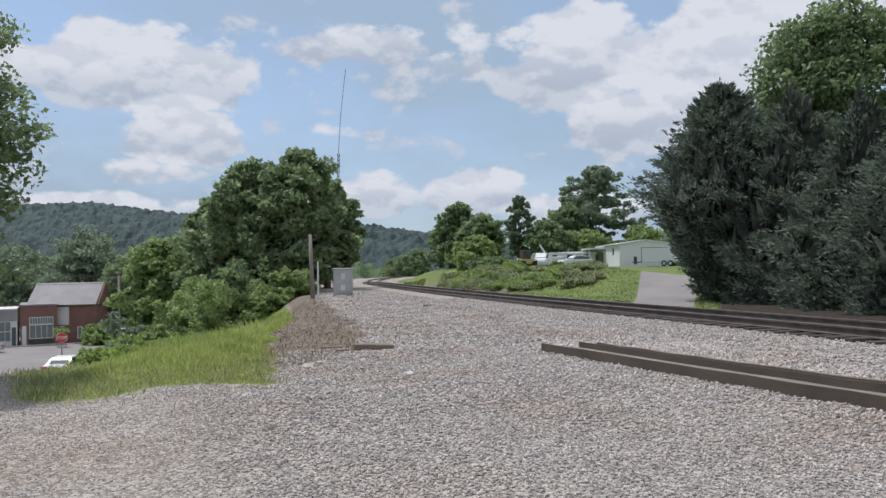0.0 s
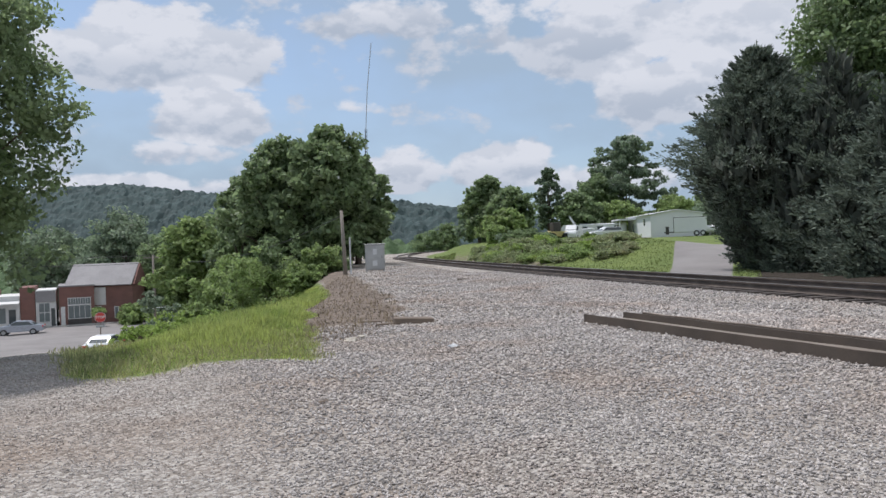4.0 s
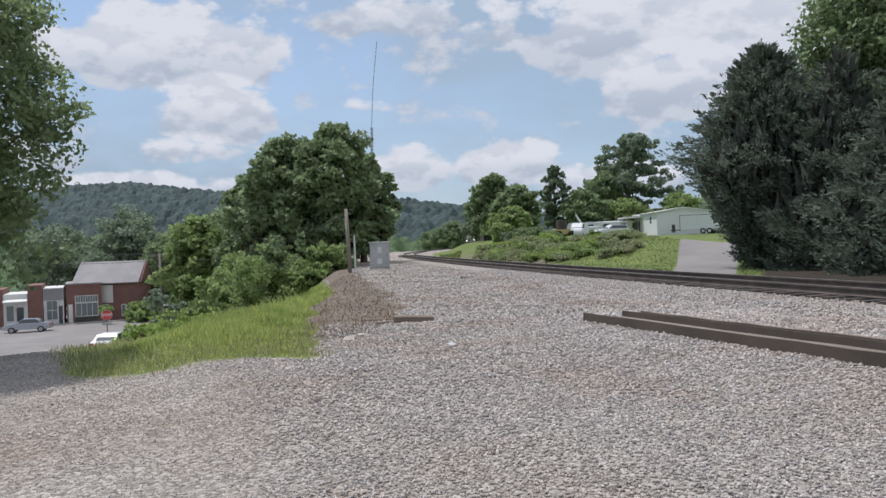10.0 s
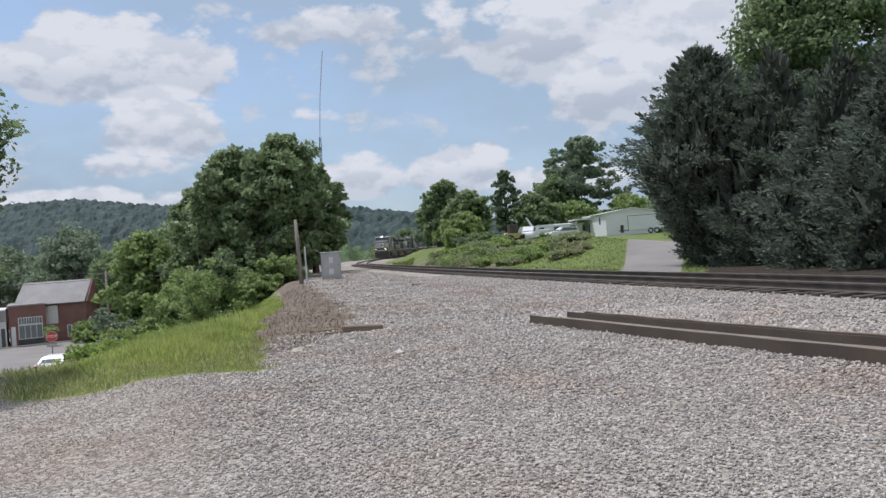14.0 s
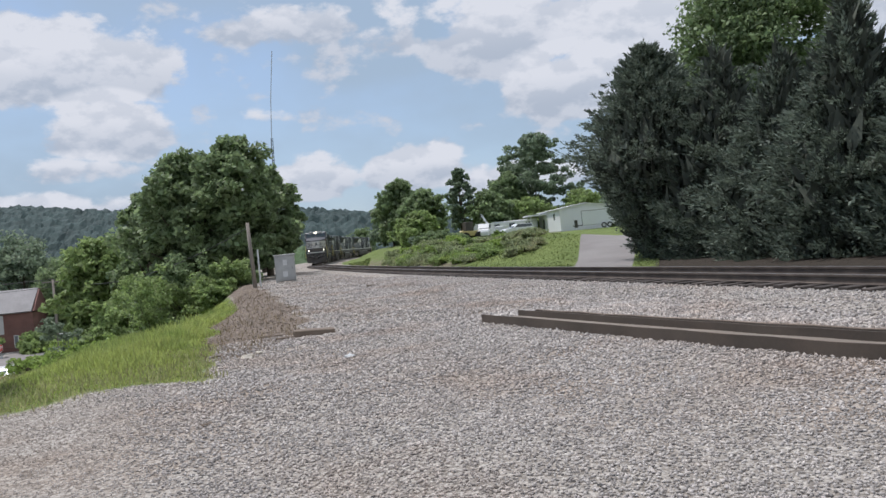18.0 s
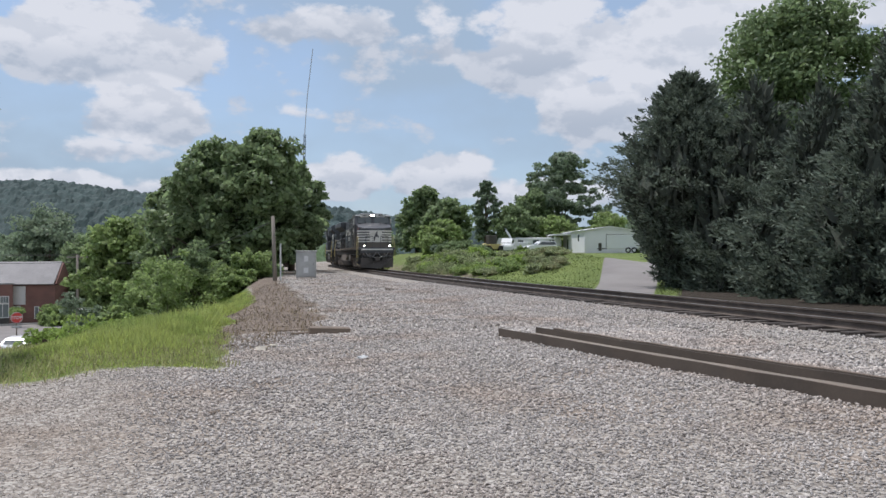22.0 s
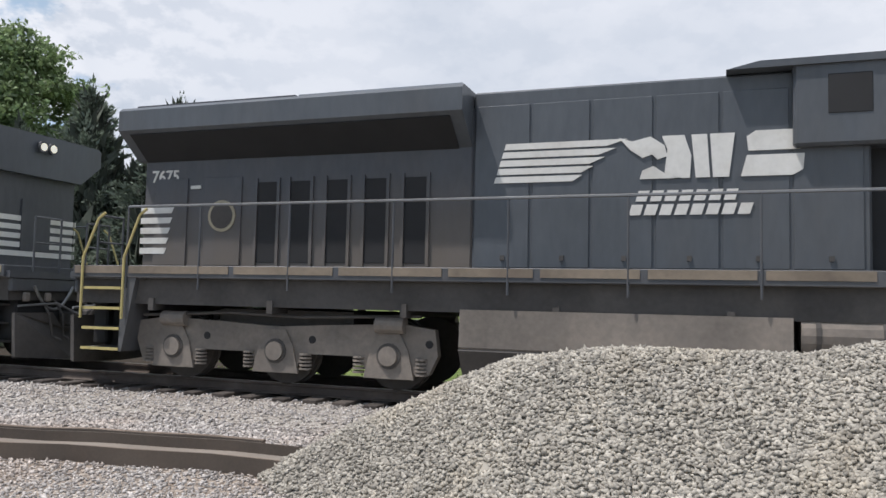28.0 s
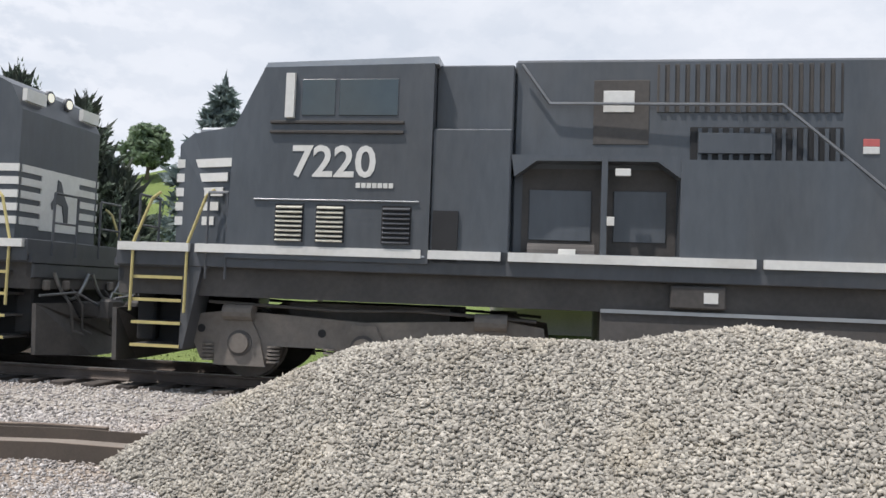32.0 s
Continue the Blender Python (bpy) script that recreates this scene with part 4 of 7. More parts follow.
def build_heap():
    X, Y = np.meshgrid(np.arange(1.0, 11.5, 0.1), np.arange(-7.0, 8.5, 0.1))
    H = heap_z(X, Y)
    Z = ground_z(X, Y)
    Zt = np.where(H > 0, Z + H + 0.015 * bumps(X, Y, 0.12, 1.0), Z - 0.08)
    n = X.shape[1]
    V = np.stack([X, Y, Zt], -1).reshape(-1, 3)
    F = [(i * n + j, i * n + j + 1, (i + 1) * n + j + 1, (i + 1) * n + j) for i in range(X.shape[0] - 1) for j in range(n - 1)
         if H[i:i + 2, j:j + 2].max() > 0]
    h = ob_mesh("gravel_heap", V, F, M["stone_fresh"], smooth_faces=True)
    return tagged(h, "heap of fresh pale crushed stone at the edge of the yard", "gravel heap", kind="stuff")


heap = build_heap()

# ---- locomotives ----
M["loco_grime"] = material("loco_grime", (0.17, 0.15, 0.13), 0.9, var=0.35, scale=1.0, fine=12, bump=0.3, stain=(0.25, 0.215, 0.18),
                           stain_scale=0.8, stain_amount=0.7)
M["sill_gold"] = material("sill_gold", (0.40, 0.36, 0.26), 0.75, var=0.3, scale=1.0, fine=10, bump=0.05, stain=(0.2, 0.16, 0.11),
                          stain_scale=0.7, stain_amount=0.8)
M["sill_dusty"] = material("sill_dusty", (0.22, 0.18, 0.135), 0.85, var=0.3, scale=1.0, fine=10, bump=0.1, stain=(0.14, 0.11, 0.085), stain_scale=0.7, stain_amount=0.8)
M["yellow_paint"] = material("yellow_paint", (0.50, 0.42, 0.17), 0.55, var=0.25, scale=2, fine=14, bump=0.05, stain=(0.25, 0.2, 0.1),
                             stain_scale=2.0, stain_amount=0.5)
M["red_paint"] = material("red_paint", (0.55, 0.06, 0.045), 0.6, var=0.15, scale=1.5, fine=9, bump=0.0, stain=(0.4, 0.05, 0.05), stain_scale=2.0)
M["pale_red"] = material("pale_red", (0.5, 0.12, 0.11), 0.6, var=0.2, scale=1.5, fine=9, bump=0.0)
M["glass_dark"] = material("glass_dark", (0.045, 0.06, 0.062), 0.08, var=0.2, scale=1, fine=5, bump=0.0, spec=0.9)
M["grille"] = material("grille", (0.02, 0.02, 0.021), 0.8, var=0.3, scale=2, fine=40, bump=0.2)
M["rust_slat"] = material("rust_slat", (0.16, 0.1, 0.07), 0.8, var=0.3, scale=3, fine=20, bump=0.2)
M["steel"] = material("steel", (0.25, 0.25, 0.25), 0.45, metal=0.7, var=0.2, scale=3, fine=20, bump=0.1)
M["sheen"] = material("sheen", (0.34, 0.35, 0.36), 0.35, metal=0.5, var=0.15, scale=2, fine=12, bump=0.05)
# pale slats: the shine on two cab louvres is put into the colour
M["lit_slat"] = material("lit_slat", (0.52, 0.50, 0.42), 0.45, metal=0.2, var=0.2, scale=2, fine=12, bump=0.05)
M["hood_black"] = material("hood_black", (0.078, 0.087, 0.098), 0.42, var=0.3, scale=0.6, fine=8, bump=0.06, stain=(0.08, 0.08, 0.08),
                           stain_scale=0.45, stain_amount=0.6, stretch=(1, 1, 0.3))
M["headlight"] = glow("headlight", (1.0, 0.90, 0.68), 7.0)
M["headlight_dim"] = glow("headlight_dim", (0.9, 0.85, 0.7), 0.35)


def side_box(e, name, mat, x0, x1, z0, z1, y, proud=0.025, label="", bevel=0.006):
    """A panel lying on the plane y (either side of the body), proud of it."""
    s = 1 if y > 0 else -1
    lo, hi = sorted((y - s * 0.02, y + s * proud))
    return part(name, box(x0, x1, lo, hi, z0, z1, bevel), mat, e, label)


def slanted(e, name, mat, pts, y, proud=0.02, label=""):
    """A flat painted or plated shape with an outline in (x, z) on the side plane y."""
    s = 1 if y > 0 else -1
    return part(name, prism(bmesh.new(), pts, "y", *sorted((y - s * 0.01, y + s * proud))), mat, e, label)


def lettering(e, text, x, z, size, y, mat, label="", front=None, name="lettering"):
    """Raised characters on a side plane (read from outside), centred at x, z; or on the front plane x = front."""
    cu = bpy.data.curves.new("lettering", "FONT")
    cu.body, cu.size, cu.align_x, cu.align_y, cu.extrude = text, size, "CENTER", "CENTER", 0.004
    cu.offset = 0.02 * size
    cu.resolution_u = 3
    tmp = bpy.data.objects.new("lettering", cu)
    me = bpy.data.meshes.new_from_object(tmp)
    bpy.data.objects.remove(tmp)
    me.materials.clear()
    me.materials.append(mat)
    ob = new(name, me)
    ob.parent = e
    if front is not None:
        ob.matrix_local = pose(front, y, z, 90, 0, 90)
    elif y > 0:
        ob.matrix_local = pose(x, y, z, 90, 0, 180)
    else:
        ob.matrix_local = pose(x, y, z, 90, 0, 0)
    if label:
        ob["label"] = label
    return ob


def louvre(e, x0, x1, z0, z1, y, n, mat=None, frame=None):
    s = 1 if y > 0 else -1
    b = side_box(e, "grille", M["grille"], x0, x1, z0, z1, y, 0.012)
    h = (z1 - z0) / n
    for i in range(n):
        z = z0 + i * h
        bm = bmesh.new()
        prism(bm, [(y, z), (y + s * 0.05, z + 0.1 * h), (y + s * 0.05, z + 0.25 * h), (y, z + 0.72 * h)], "x", x0 + 0.02, x1 - 0.02)
        part("slat", bm, mat or M["loco_black"], b)
    return b


def wheelset(e, x, r=0.53):
    w = part("wheelset", add_cyl(bmesh.new(), (0, -0.62, 0), (0, 0.62, 0), 0.09, None, 10), M["loco_dirt"], e)
    for s in (-1, 1):
        bm = bmesh.new()
        add_cyl(bm, (0, s * 0.70, 0), (0, s * 0.83, 0), r, None, 32)
        add_cyl(bm, (0, s * 0.665, 0), (0, s * 0.70, 0), r + 0.028, None, 32)
        add_cyl(bm, (0, s * 0.83, 0), (0, s * 0.87, 0), 0.16, None, 16)
        part("wheel", bm, M["loco_dirt"], w)
    w.location = (x, 0, r)
    WHEELS.append((w, r))
    return w


WHEELS = []


def bogie(e, xc, spacing):
    """A three-axle truck with cast side frames, springs and journal boxes."""
    xs = (xc - spacing, xc, xc + spacing)
    for x in xs:
        wheelset(e, x)
    for s in (-1, 1):
        y0, y1 = sorted((s * 1.02, s * 1.16))
        o = [(xc - spacing - 0.75, 0.62), (xc - spacing - 0.62, 0.28), (xc - spacing + 0.36, 0.26), (xc - spacing + 0.5, 0.5), (xc - 0.45, 0.5),
             (xc - 0.36, 0.28), (xc + 0.36, 0.28), (xc + 0.45, 0.5), (xc + spacing - 0.5, 0.5), (xc + spacing - 0.36, 0.26),
             (xc + spacing + 0.62, 0.28), (xc + spacing + 0.75, 0.55), (xc + spacing + 0.7, 0.93), (xc + spacing + 0.2, 1.0), (xc + 0.9, 0.95), (xc, 0.90),
             (xc - 0.9, 0.95), (xc - spacing - 0.2, 1.0), (xc - spacing - 0.7, 0.93)]
        part("side_frame", prism(bmesh.new(), o, "y", y0, y1), M["loco_grime"], e, "dusty cast truck side frame")
        for x in xs:
            part("journal_box", prism(bmesh.new(), [(x - 0.40, 0.2), (x + 0.40, 0.2), (x + 0.30, 0.62), (x + 0.17, 0.86), (x - 0.17, 0.86), (x - 0.30, 0.62)], "y", *sorted((s * 1.15, s * 1.20))), M["loco_grime"], e)
            part("bearing_ring", cyl((x, s * 1.19, 0.53), (x, s * 1.215, 0.53), 0.19, None, 18), M["loco_dirt"], e)
            part("bearing_cap", cyl((x, s * 1.20, 0.53), (x, s * 1.25, 0.53), 0.145, None, 18), M["loco_grime"], e)
            # disc in place of a hole, the shade inside it put into the colour
            part("frame_hole", cyl((x + 0.62, s * 1.15, 0.72), (x + 0.62, s * 1.168, 0.72), 0.06, None, 12), M["grille"], e)
            for d in (-0.5, 0.5):
                bm = bmesh.new()
                for k in range(5):
                    add_cyl(bm, (x + d, s * 1.14, 0.26 + 0.055 * k), (x + d, s * 1.14, 0.29 + 0.055 * k), 0.095, None, 10)
                part("spring", bm, M["loco_grime"], e)
        for d in (-0.5, 0.5):
            part("brake_cylinder", cyl((xc + d * spacing * 2 - 0.2, s * 1.2, 0.98), (xc + d * spacing * 2 + 0.25, s * 1.2, 0.98), 0.12, None, 12), M["loco_grime"], e)
        part("brake_pipe", tube(bmesh.new(), [(xc - spacing - 0.6, s * 1.2, 1.02), (xc - 0.8, s * 1.22, 1.1), (xc + 0.4, s * 1.22, 1.06), (xc + spacing + 0.5, s * 1.2, 1.12)], 0.025),
             M["loco_dirt"], e)
    part("truck_bolster", box(xc - 1.2, xc + 1.2, -0.95, 0.95, 0.55, 1.15), M["loco_dirt"], e)


def steps(e, xe, sgn, rail_mat):
    """Corner steps, grab rails and end platform at the end xe (sgn: which way is out)."""
    for s in (-1, 1):
        y0, y1 = sorted((s * 0.95, s * 1.5))
        x_in, x_out = xe - sgn * 1.15, xe - sgn * 0.35
        part("step_panel", prism(bmesh.new(), [(x_in, 0.42), (x_in - sgn * 0.25, 1.7), (x_in + sgn * 0.04, 1.7), (x_in + sgn * 0.06, 0.42)], "y", *sorted((s * 1.0, s * 1.48))),
             M["loco_black"], e)
        for k in range(4):
            z = 0.44 + 0.33 * k
            a, b = sorted((x_in + sgn * 0.04, x_out))
            part("step_tread", box(a, b, y0 + 0.02, y1, z, z + 0.035), M["loco_dirt"], e)
            part("step_edge", box(a, b, *sorted((s * 1.5, s * 1.512)), z - 0.005, z + 0.04), M["yellow_paint"], e, "yellow painted step edge")
        part("step_back", box(*sorted((x_in, x_out)), *sorted((s * 0.93, s * 0.96)), 0.42, 1.7), M["grille"], e)
        for x, top in ((x_in - sgn * 0.02, 2.75), (x_out + sgn * 0.02, 2.7)):
            part("grab_rail", tube(bmesh.new(), [(x, s * 1.53, 0.95), (x, s * 1.53, 1.95), (x - sgn * 0.22, s * 1.46, top - 0.1), (x - sgn * 0.34, s * 1.44, top)], 0.022, 8),
                 rail_mat, e, "yellow grab rail")
    part("end_platform", box(*sorted((xe, xe - sgn * 1.5)), -1.45, 1.45, 1.6, 1.72), M["loco_black"], e)
    part("end_beam", box(*sorted((xe - sgn * 0.02, xe - sgn * 0.14)), -1.38, 1.38, 1.36, 1.6, 0.02), M["loco_black"], e)
    part("draft_gear", box(*sorted((xe - sgn * 0.2, xe - sgn * 0.5)), -1.1, 1.1, 0.5, 1.4, 0.03), M["grille"], e)
    for y0 in (-0.95, 0.05):
        part("jumper_cable", tube(bmesh.new(), [(xe + sgn * 0.04, y0 + 0.9 * i / 8, 1.46 - 1.7 * (i / 8) * (1 - i / 8)) for i in range(9)], 0.028, 6), M["steel"], e)
    for y0 in (-1.1, -0.62, 0.62, 1.1):
        part("glad_hand", box(*sorted((xe - sgn * 0.02, xe + sgn * 0.06)), y0 - 0.06, y0 + 0.06, 1.18, 1.34, 0.02), M["loco_grime"], e)
    part("coupler", add_box(box(*sorted((xe - sgn * 0.3, xe + sgn * 0.32)), -0.12, 0.12, 0.74, 1.0, 0.03), *sorted((xe + sgn * 0.3, xe + sgn * 0.55)), -0.2, 0.16, 0.7, 1.06, 0.05),
         M["loco_dirt"], e)
    bm = bmesh.new()
    prism(bm, [(-1.35, 0.98), (-0.55, 0.98), (-0.35, 0.72), (0.35, 0.72), (0.55, 0.98), (1.35, 0.98), (1.3, 0.2), (0.25, 0.12), (-0.25, 0.12), (-1.3, 0.2)], "x", *sorted((xe - sgn * 0.02, xe + sgn * 0.05)))
    for v in bm.verts:
        v.co.x += sgn * 0.34 * max(0, 1 - abs(v.co.y) / 1.3) * (1 if v.co.z < 0.5 else 0.25)
    part("plow", bm, M["loco_dirt"], e, "dusty pilot plow")
    for y in (-0.75, -0.45, 0.45, 0.75):
        part("air_hose", tube(bmesh.new(), [(xe + sgn * 0.02, y, 1.2), (xe + sgn * 0.22, y, 0.95), (xe + sgn * 0.2, y * 0.85, 0.55), (xe + sgn * 0.34, y * 0.75, 0.48)], 0.022, 6), M["loco_dirt"], e)
    part("uncoupling_lever", tube(bmesh.new(), [(xe + sgn * 0.06, -1.3, 1.1), (xe + sgn * 0.14, -0.5, 1.15), (xe + sgn * 0.3, -0.15, 0.95), (xe + sgn * 0.3, 0.15, 0.95),
                                                (xe + sgn * 0.14, 0.5, 1.15), (xe + sgn * 0.06, 1.3, 1.1)], 0.02, 6), M["steel"], e)
    # end railing with chain gap
    for s in (-1, 1):
        part("end_railing", tube(tube(bmesh.new(), [(xe - sgn * 0.05, s * 0.32, 1.72), (xe - sgn * 0.05, s * 0.32, 2.72), (xe - sgn * 0.05, s * 0.92, 2.72), (xe - sgn * 0.05, s * 0.92, 1.72)], 0.02, 6),
                                 [(xe - sgn * 0.05, s * 0.32, 2.25), (xe - sgn * 0.05, s * 0.92, 2.25)], 0.018, 6), M["loco_black"], e)


def handrail(e, s, xs, z=2.78, y=1.5):
    for x in xs:
        part("stanchion", tube(bmesh.new(), [(x, s * y, 1.45), (x, s * y, z)], 0.018, 6), M["loco_black"], e)
    part("handrail", tube(bmesh.new(), [(xs[0], s * y, z), (xs[-1], s * y, z)], 0.022, 6), M["steel"], e)


def sill(e, xa, xb, mat, posts, gap=0.05, up=0.06):
    part("underframe", box(xb, xa, -1.38, 1.38, 1.2, 1.62), M["loco_dirt"], e)
    part("walkway", box(xb, xa, -1.5, 1.5, 1.62, 1.76 + up, 0.01), M["loco_black"], e)
    for s in (-1, 1):
        ends = [xa, *posts, xb]
        for a, b in zip(ends, ends[1:]):
            part("sill_stripe", box(b + gap, a - gap, *sorted((s * 1.5, s * 1.512 + s * 0.05 * (up > 0.1))), 1.63 + up, 1.75 + up), mat, e, "pale sill stripe")


def mane(e, x0, z0, y, flip, scale=1.0, red=False, tall=1.0):
    """Long swept stripes and pale block shapes of the company's mark, as plain shapes."""
    d = -1 if flip else 1
    X = lambda u: x0 + d * u * scale
    for k in range(5):
        z = z0 + 0.165 * k * scale * tall
        slanted(e, "mark_stripe", M["white_paint"], [(X(0.04 * k), z), (X(1.25 + 0.13 * k), z), (X(1.40 + 0.17 * k), z + 0.12 * scale * tall), (X(0.04 * k + 0.03), z + 0.12 * scale * tall)], y, 0.012)
    for pts in ([(1.95, 0.80), (2.15, 0.72), (2.42, 0.80), (2.62, 0.62), (2.66, 0.42), (2.52, 0.36), (2.44, 0.46), (2.30, 0.40), (2.12, 0.56)], [(2.26, 0), (2.30, 0.16), (2.46, 0.24), (2.62, 0.10), (2.86, 0.0)],
                [(2.62, 0.10), (2.66, 0.55), (2.58, 0.80), (2.90, 0.80), (3.00, 0.42), (2.98, 0.0), (2.78, 0.0)], [(3.06, 0.0), (3.26, 0.0), (3.22, 0.80), (3.00, 0.80)], [(3.30, 0.0), (3.52, 0.0), (3.60, 0.80), (3.26, 0.80)],
                [(3.68, 0.0), (4.36, 0.0), (4.50, 0.10), (4.52, 0.38), (3.76, 0.38)], [(3.78, 0.46), (4.46, 0.46), (4.54, 0.82), (3.88, 0.82), (3.76, 0.72)]):
        slanted(e, "mark_block", M["white_paint"], [(X(u), z0 + w * scale * tall) for u, w in pts], y, 0.014)
    if red:
        for pts in ([(1.95, -0.55), (4.2, -0.55), (4.25, -0.33), (2.0, -0.33)], [(1.9, -0.83), (4.4, -0.83), (4.42, -0.60), (1.9, -0.60)]):
            slanted(e, "spray_band", M["red_paint"], [(X(u), z0 + w * scale) for u, w in pts], y, 0.016, "red sprayed paint band")
        for pts in ([(2.35, 0.0), (2.43, 0.0), (2.6, 0.85), (2.52, 0.85)], [(2.9, 0.05), (2.98, 0.05), (3.4, 0.8), (3.3, 0.8)], [(3.5, 0.0), (3.58, 0.0), (3.42, 0.85), (3.34, 0.85)],
                    [(4.2, 0.0), (4.3, 0.0), (4.65, 0.85), (4.55, 0.85)], [(4.62, 0.0), (4.7, 0.0), (4.25, 0.85), (4.17, 0.85)], [(2.5, 0.78), (2.95, 0.72), (2.95, 0.80), (2.5, 0.86)],
                    [(3.7, -0.06), (4.3, -0.06), (4.3, 0.02), (3.7, 0.02)]):
            slanted(e, "spray_line", M["pale_red"], [(X(u), z0 + w * scale) for u, w in pts], y, 0.018, "red sprayed paint line")
    else:
        for row, w in ((-0.42, 1.45), (-0.68, 1.75)):
            n = 7 if row > -0.5 else 8
            for k in range(n):
                u = 2.2 - 0.1 * (row < -0.5) + k * w / n
                slanted(e, "mark_bar", M["white_paint"], [(X(u), z0 + row * scale * tall), (X(u + w / n - 0.05), z0 + row * scale * tall), (X(u + w / n), z0 + (row + 0.2) * scale * tall),
                                                          (X(u + 0.05), z0 + (row + 0.2) * scale * tall)], y, 0.012)


def bar_row(e, x, z, w, h, y, n):
    for k in range(n):
        side_box(e, "bar", M["white_paint"], x - w / 2 + k * w / n, x - w / 2 + (k + 0.8) * w / n, z - h / 2, z + h / 2, y, 0.008, "", 0)


def tanks(e, x0, x1, mat, right_top=1.22):
    bm = bmesh.new()
    prism(bm, [(-1.42, right_top), (-0.75, right_top), (-0.7, 1.22), (1.42, 1.22), (1.45, 0.75), (1.2, 0.24), (-1.2, 0.24), (-1.45, min(0.75, right_top - 0.05))], "x", x0, x1)
    part("fuel_tank", bm, mat, e, "long dark dusty fuel tank")
    for s in (-1, 1):
        if s < 0 and right_top < 1:
            continue
        part("tank_ledge", box(x0, x1, *sorted((s * 1.42, s * 1.46)), 1.19, 1.24), M["sheen"], e)
        part("fuel_filler", add_cyl(cyl((x0 + 2.0, s * 1.46, 1.32), (x0 + 2.0, s * 1.52, 1.32), 0.07, None, 12), (x0 + 2.0, s * 1.4, 1.32), (x0 + 2.0, s * 1.46, 1.32), 0.04, None, 8), M["white_paint"], e)
        part("sight_glass", box(x0 + 3.0, x0 + 3.1, *sorted((s * 1.45, s * 1.475)), 0.7, 1.2), M["loco_grime"], e)


def nose_stripes(e, x_front, y_half, z0, n, depth, side=1.05):
    """Pale bands round the nose: on both sides and across the front face."""
    for k in range(n):
        z = z0 - 0.215 * k
        for s in (-1, 1):
            back = depth - 0.07 * k
            y_b = y_half + (1.43 - y_half) * (back - 0.2) / side
            plan = [(x_front, s * (y_half - 0.05)), (x_front, s * (y_half + 0.006)), (x_front - 0.22, s * (y_half + 0.006)), (x_front - back, s * (y_b + 0.014)), (x_front - back, s * (y_b - 0.06))]
            part("nose_stripe", prism(bmesh.new(), plan, "z", z, z + 0.125), M["white_paint"], e, "cream nose stripe")
            part("nose_stripe", box(x_front - 0.01, x_front + 0.012, *sorted((s * 0.5, s * y_half)), z, z + 0.125), M["white_paint"], e, "cream nose stripe")
    part("emblem_panel", box(x_front - 0.01, x_front + 0.014, -0.5, 0.5, z0 - 0.215 * (n - 1), z0 + 0.125), M["white_paint"], e, "cream panel with a dark emblem")
    part("emblem", prism(bmesh.new(), [(-0.14, z0 - 0.72), (-0.06, z0 - 0.72), (-0.02, z0 - 0.42), (0.10, z0 - 0.36), (0.22, z0 - 0.46), (0.24, z0 - 0.38), (0.12, z0 - 0.22), (0.12, z0 + 0.04),
                                       (0.04, z0 + 0.0), (-0.05, z0 - 0.22), (-0.14, z0 - 0.42)], "x", x_front + 0.01, x_front + 0.022), M["loco_black"], e)


def headlights(e, x, z, mat, sgn=1, ys=(-0.12, 0.12)):
    for y in ys:
        h = part("headlight", cyl((x, y, z), (x + sgn * 0.05, y, z), 0.115, None, 18), M["loco_black"], e)
        part("lens", cyl((x + sgn * 0.045, y, z), (x + sgn * 0.06, y, z), 0.078, None, 18), mat, h)


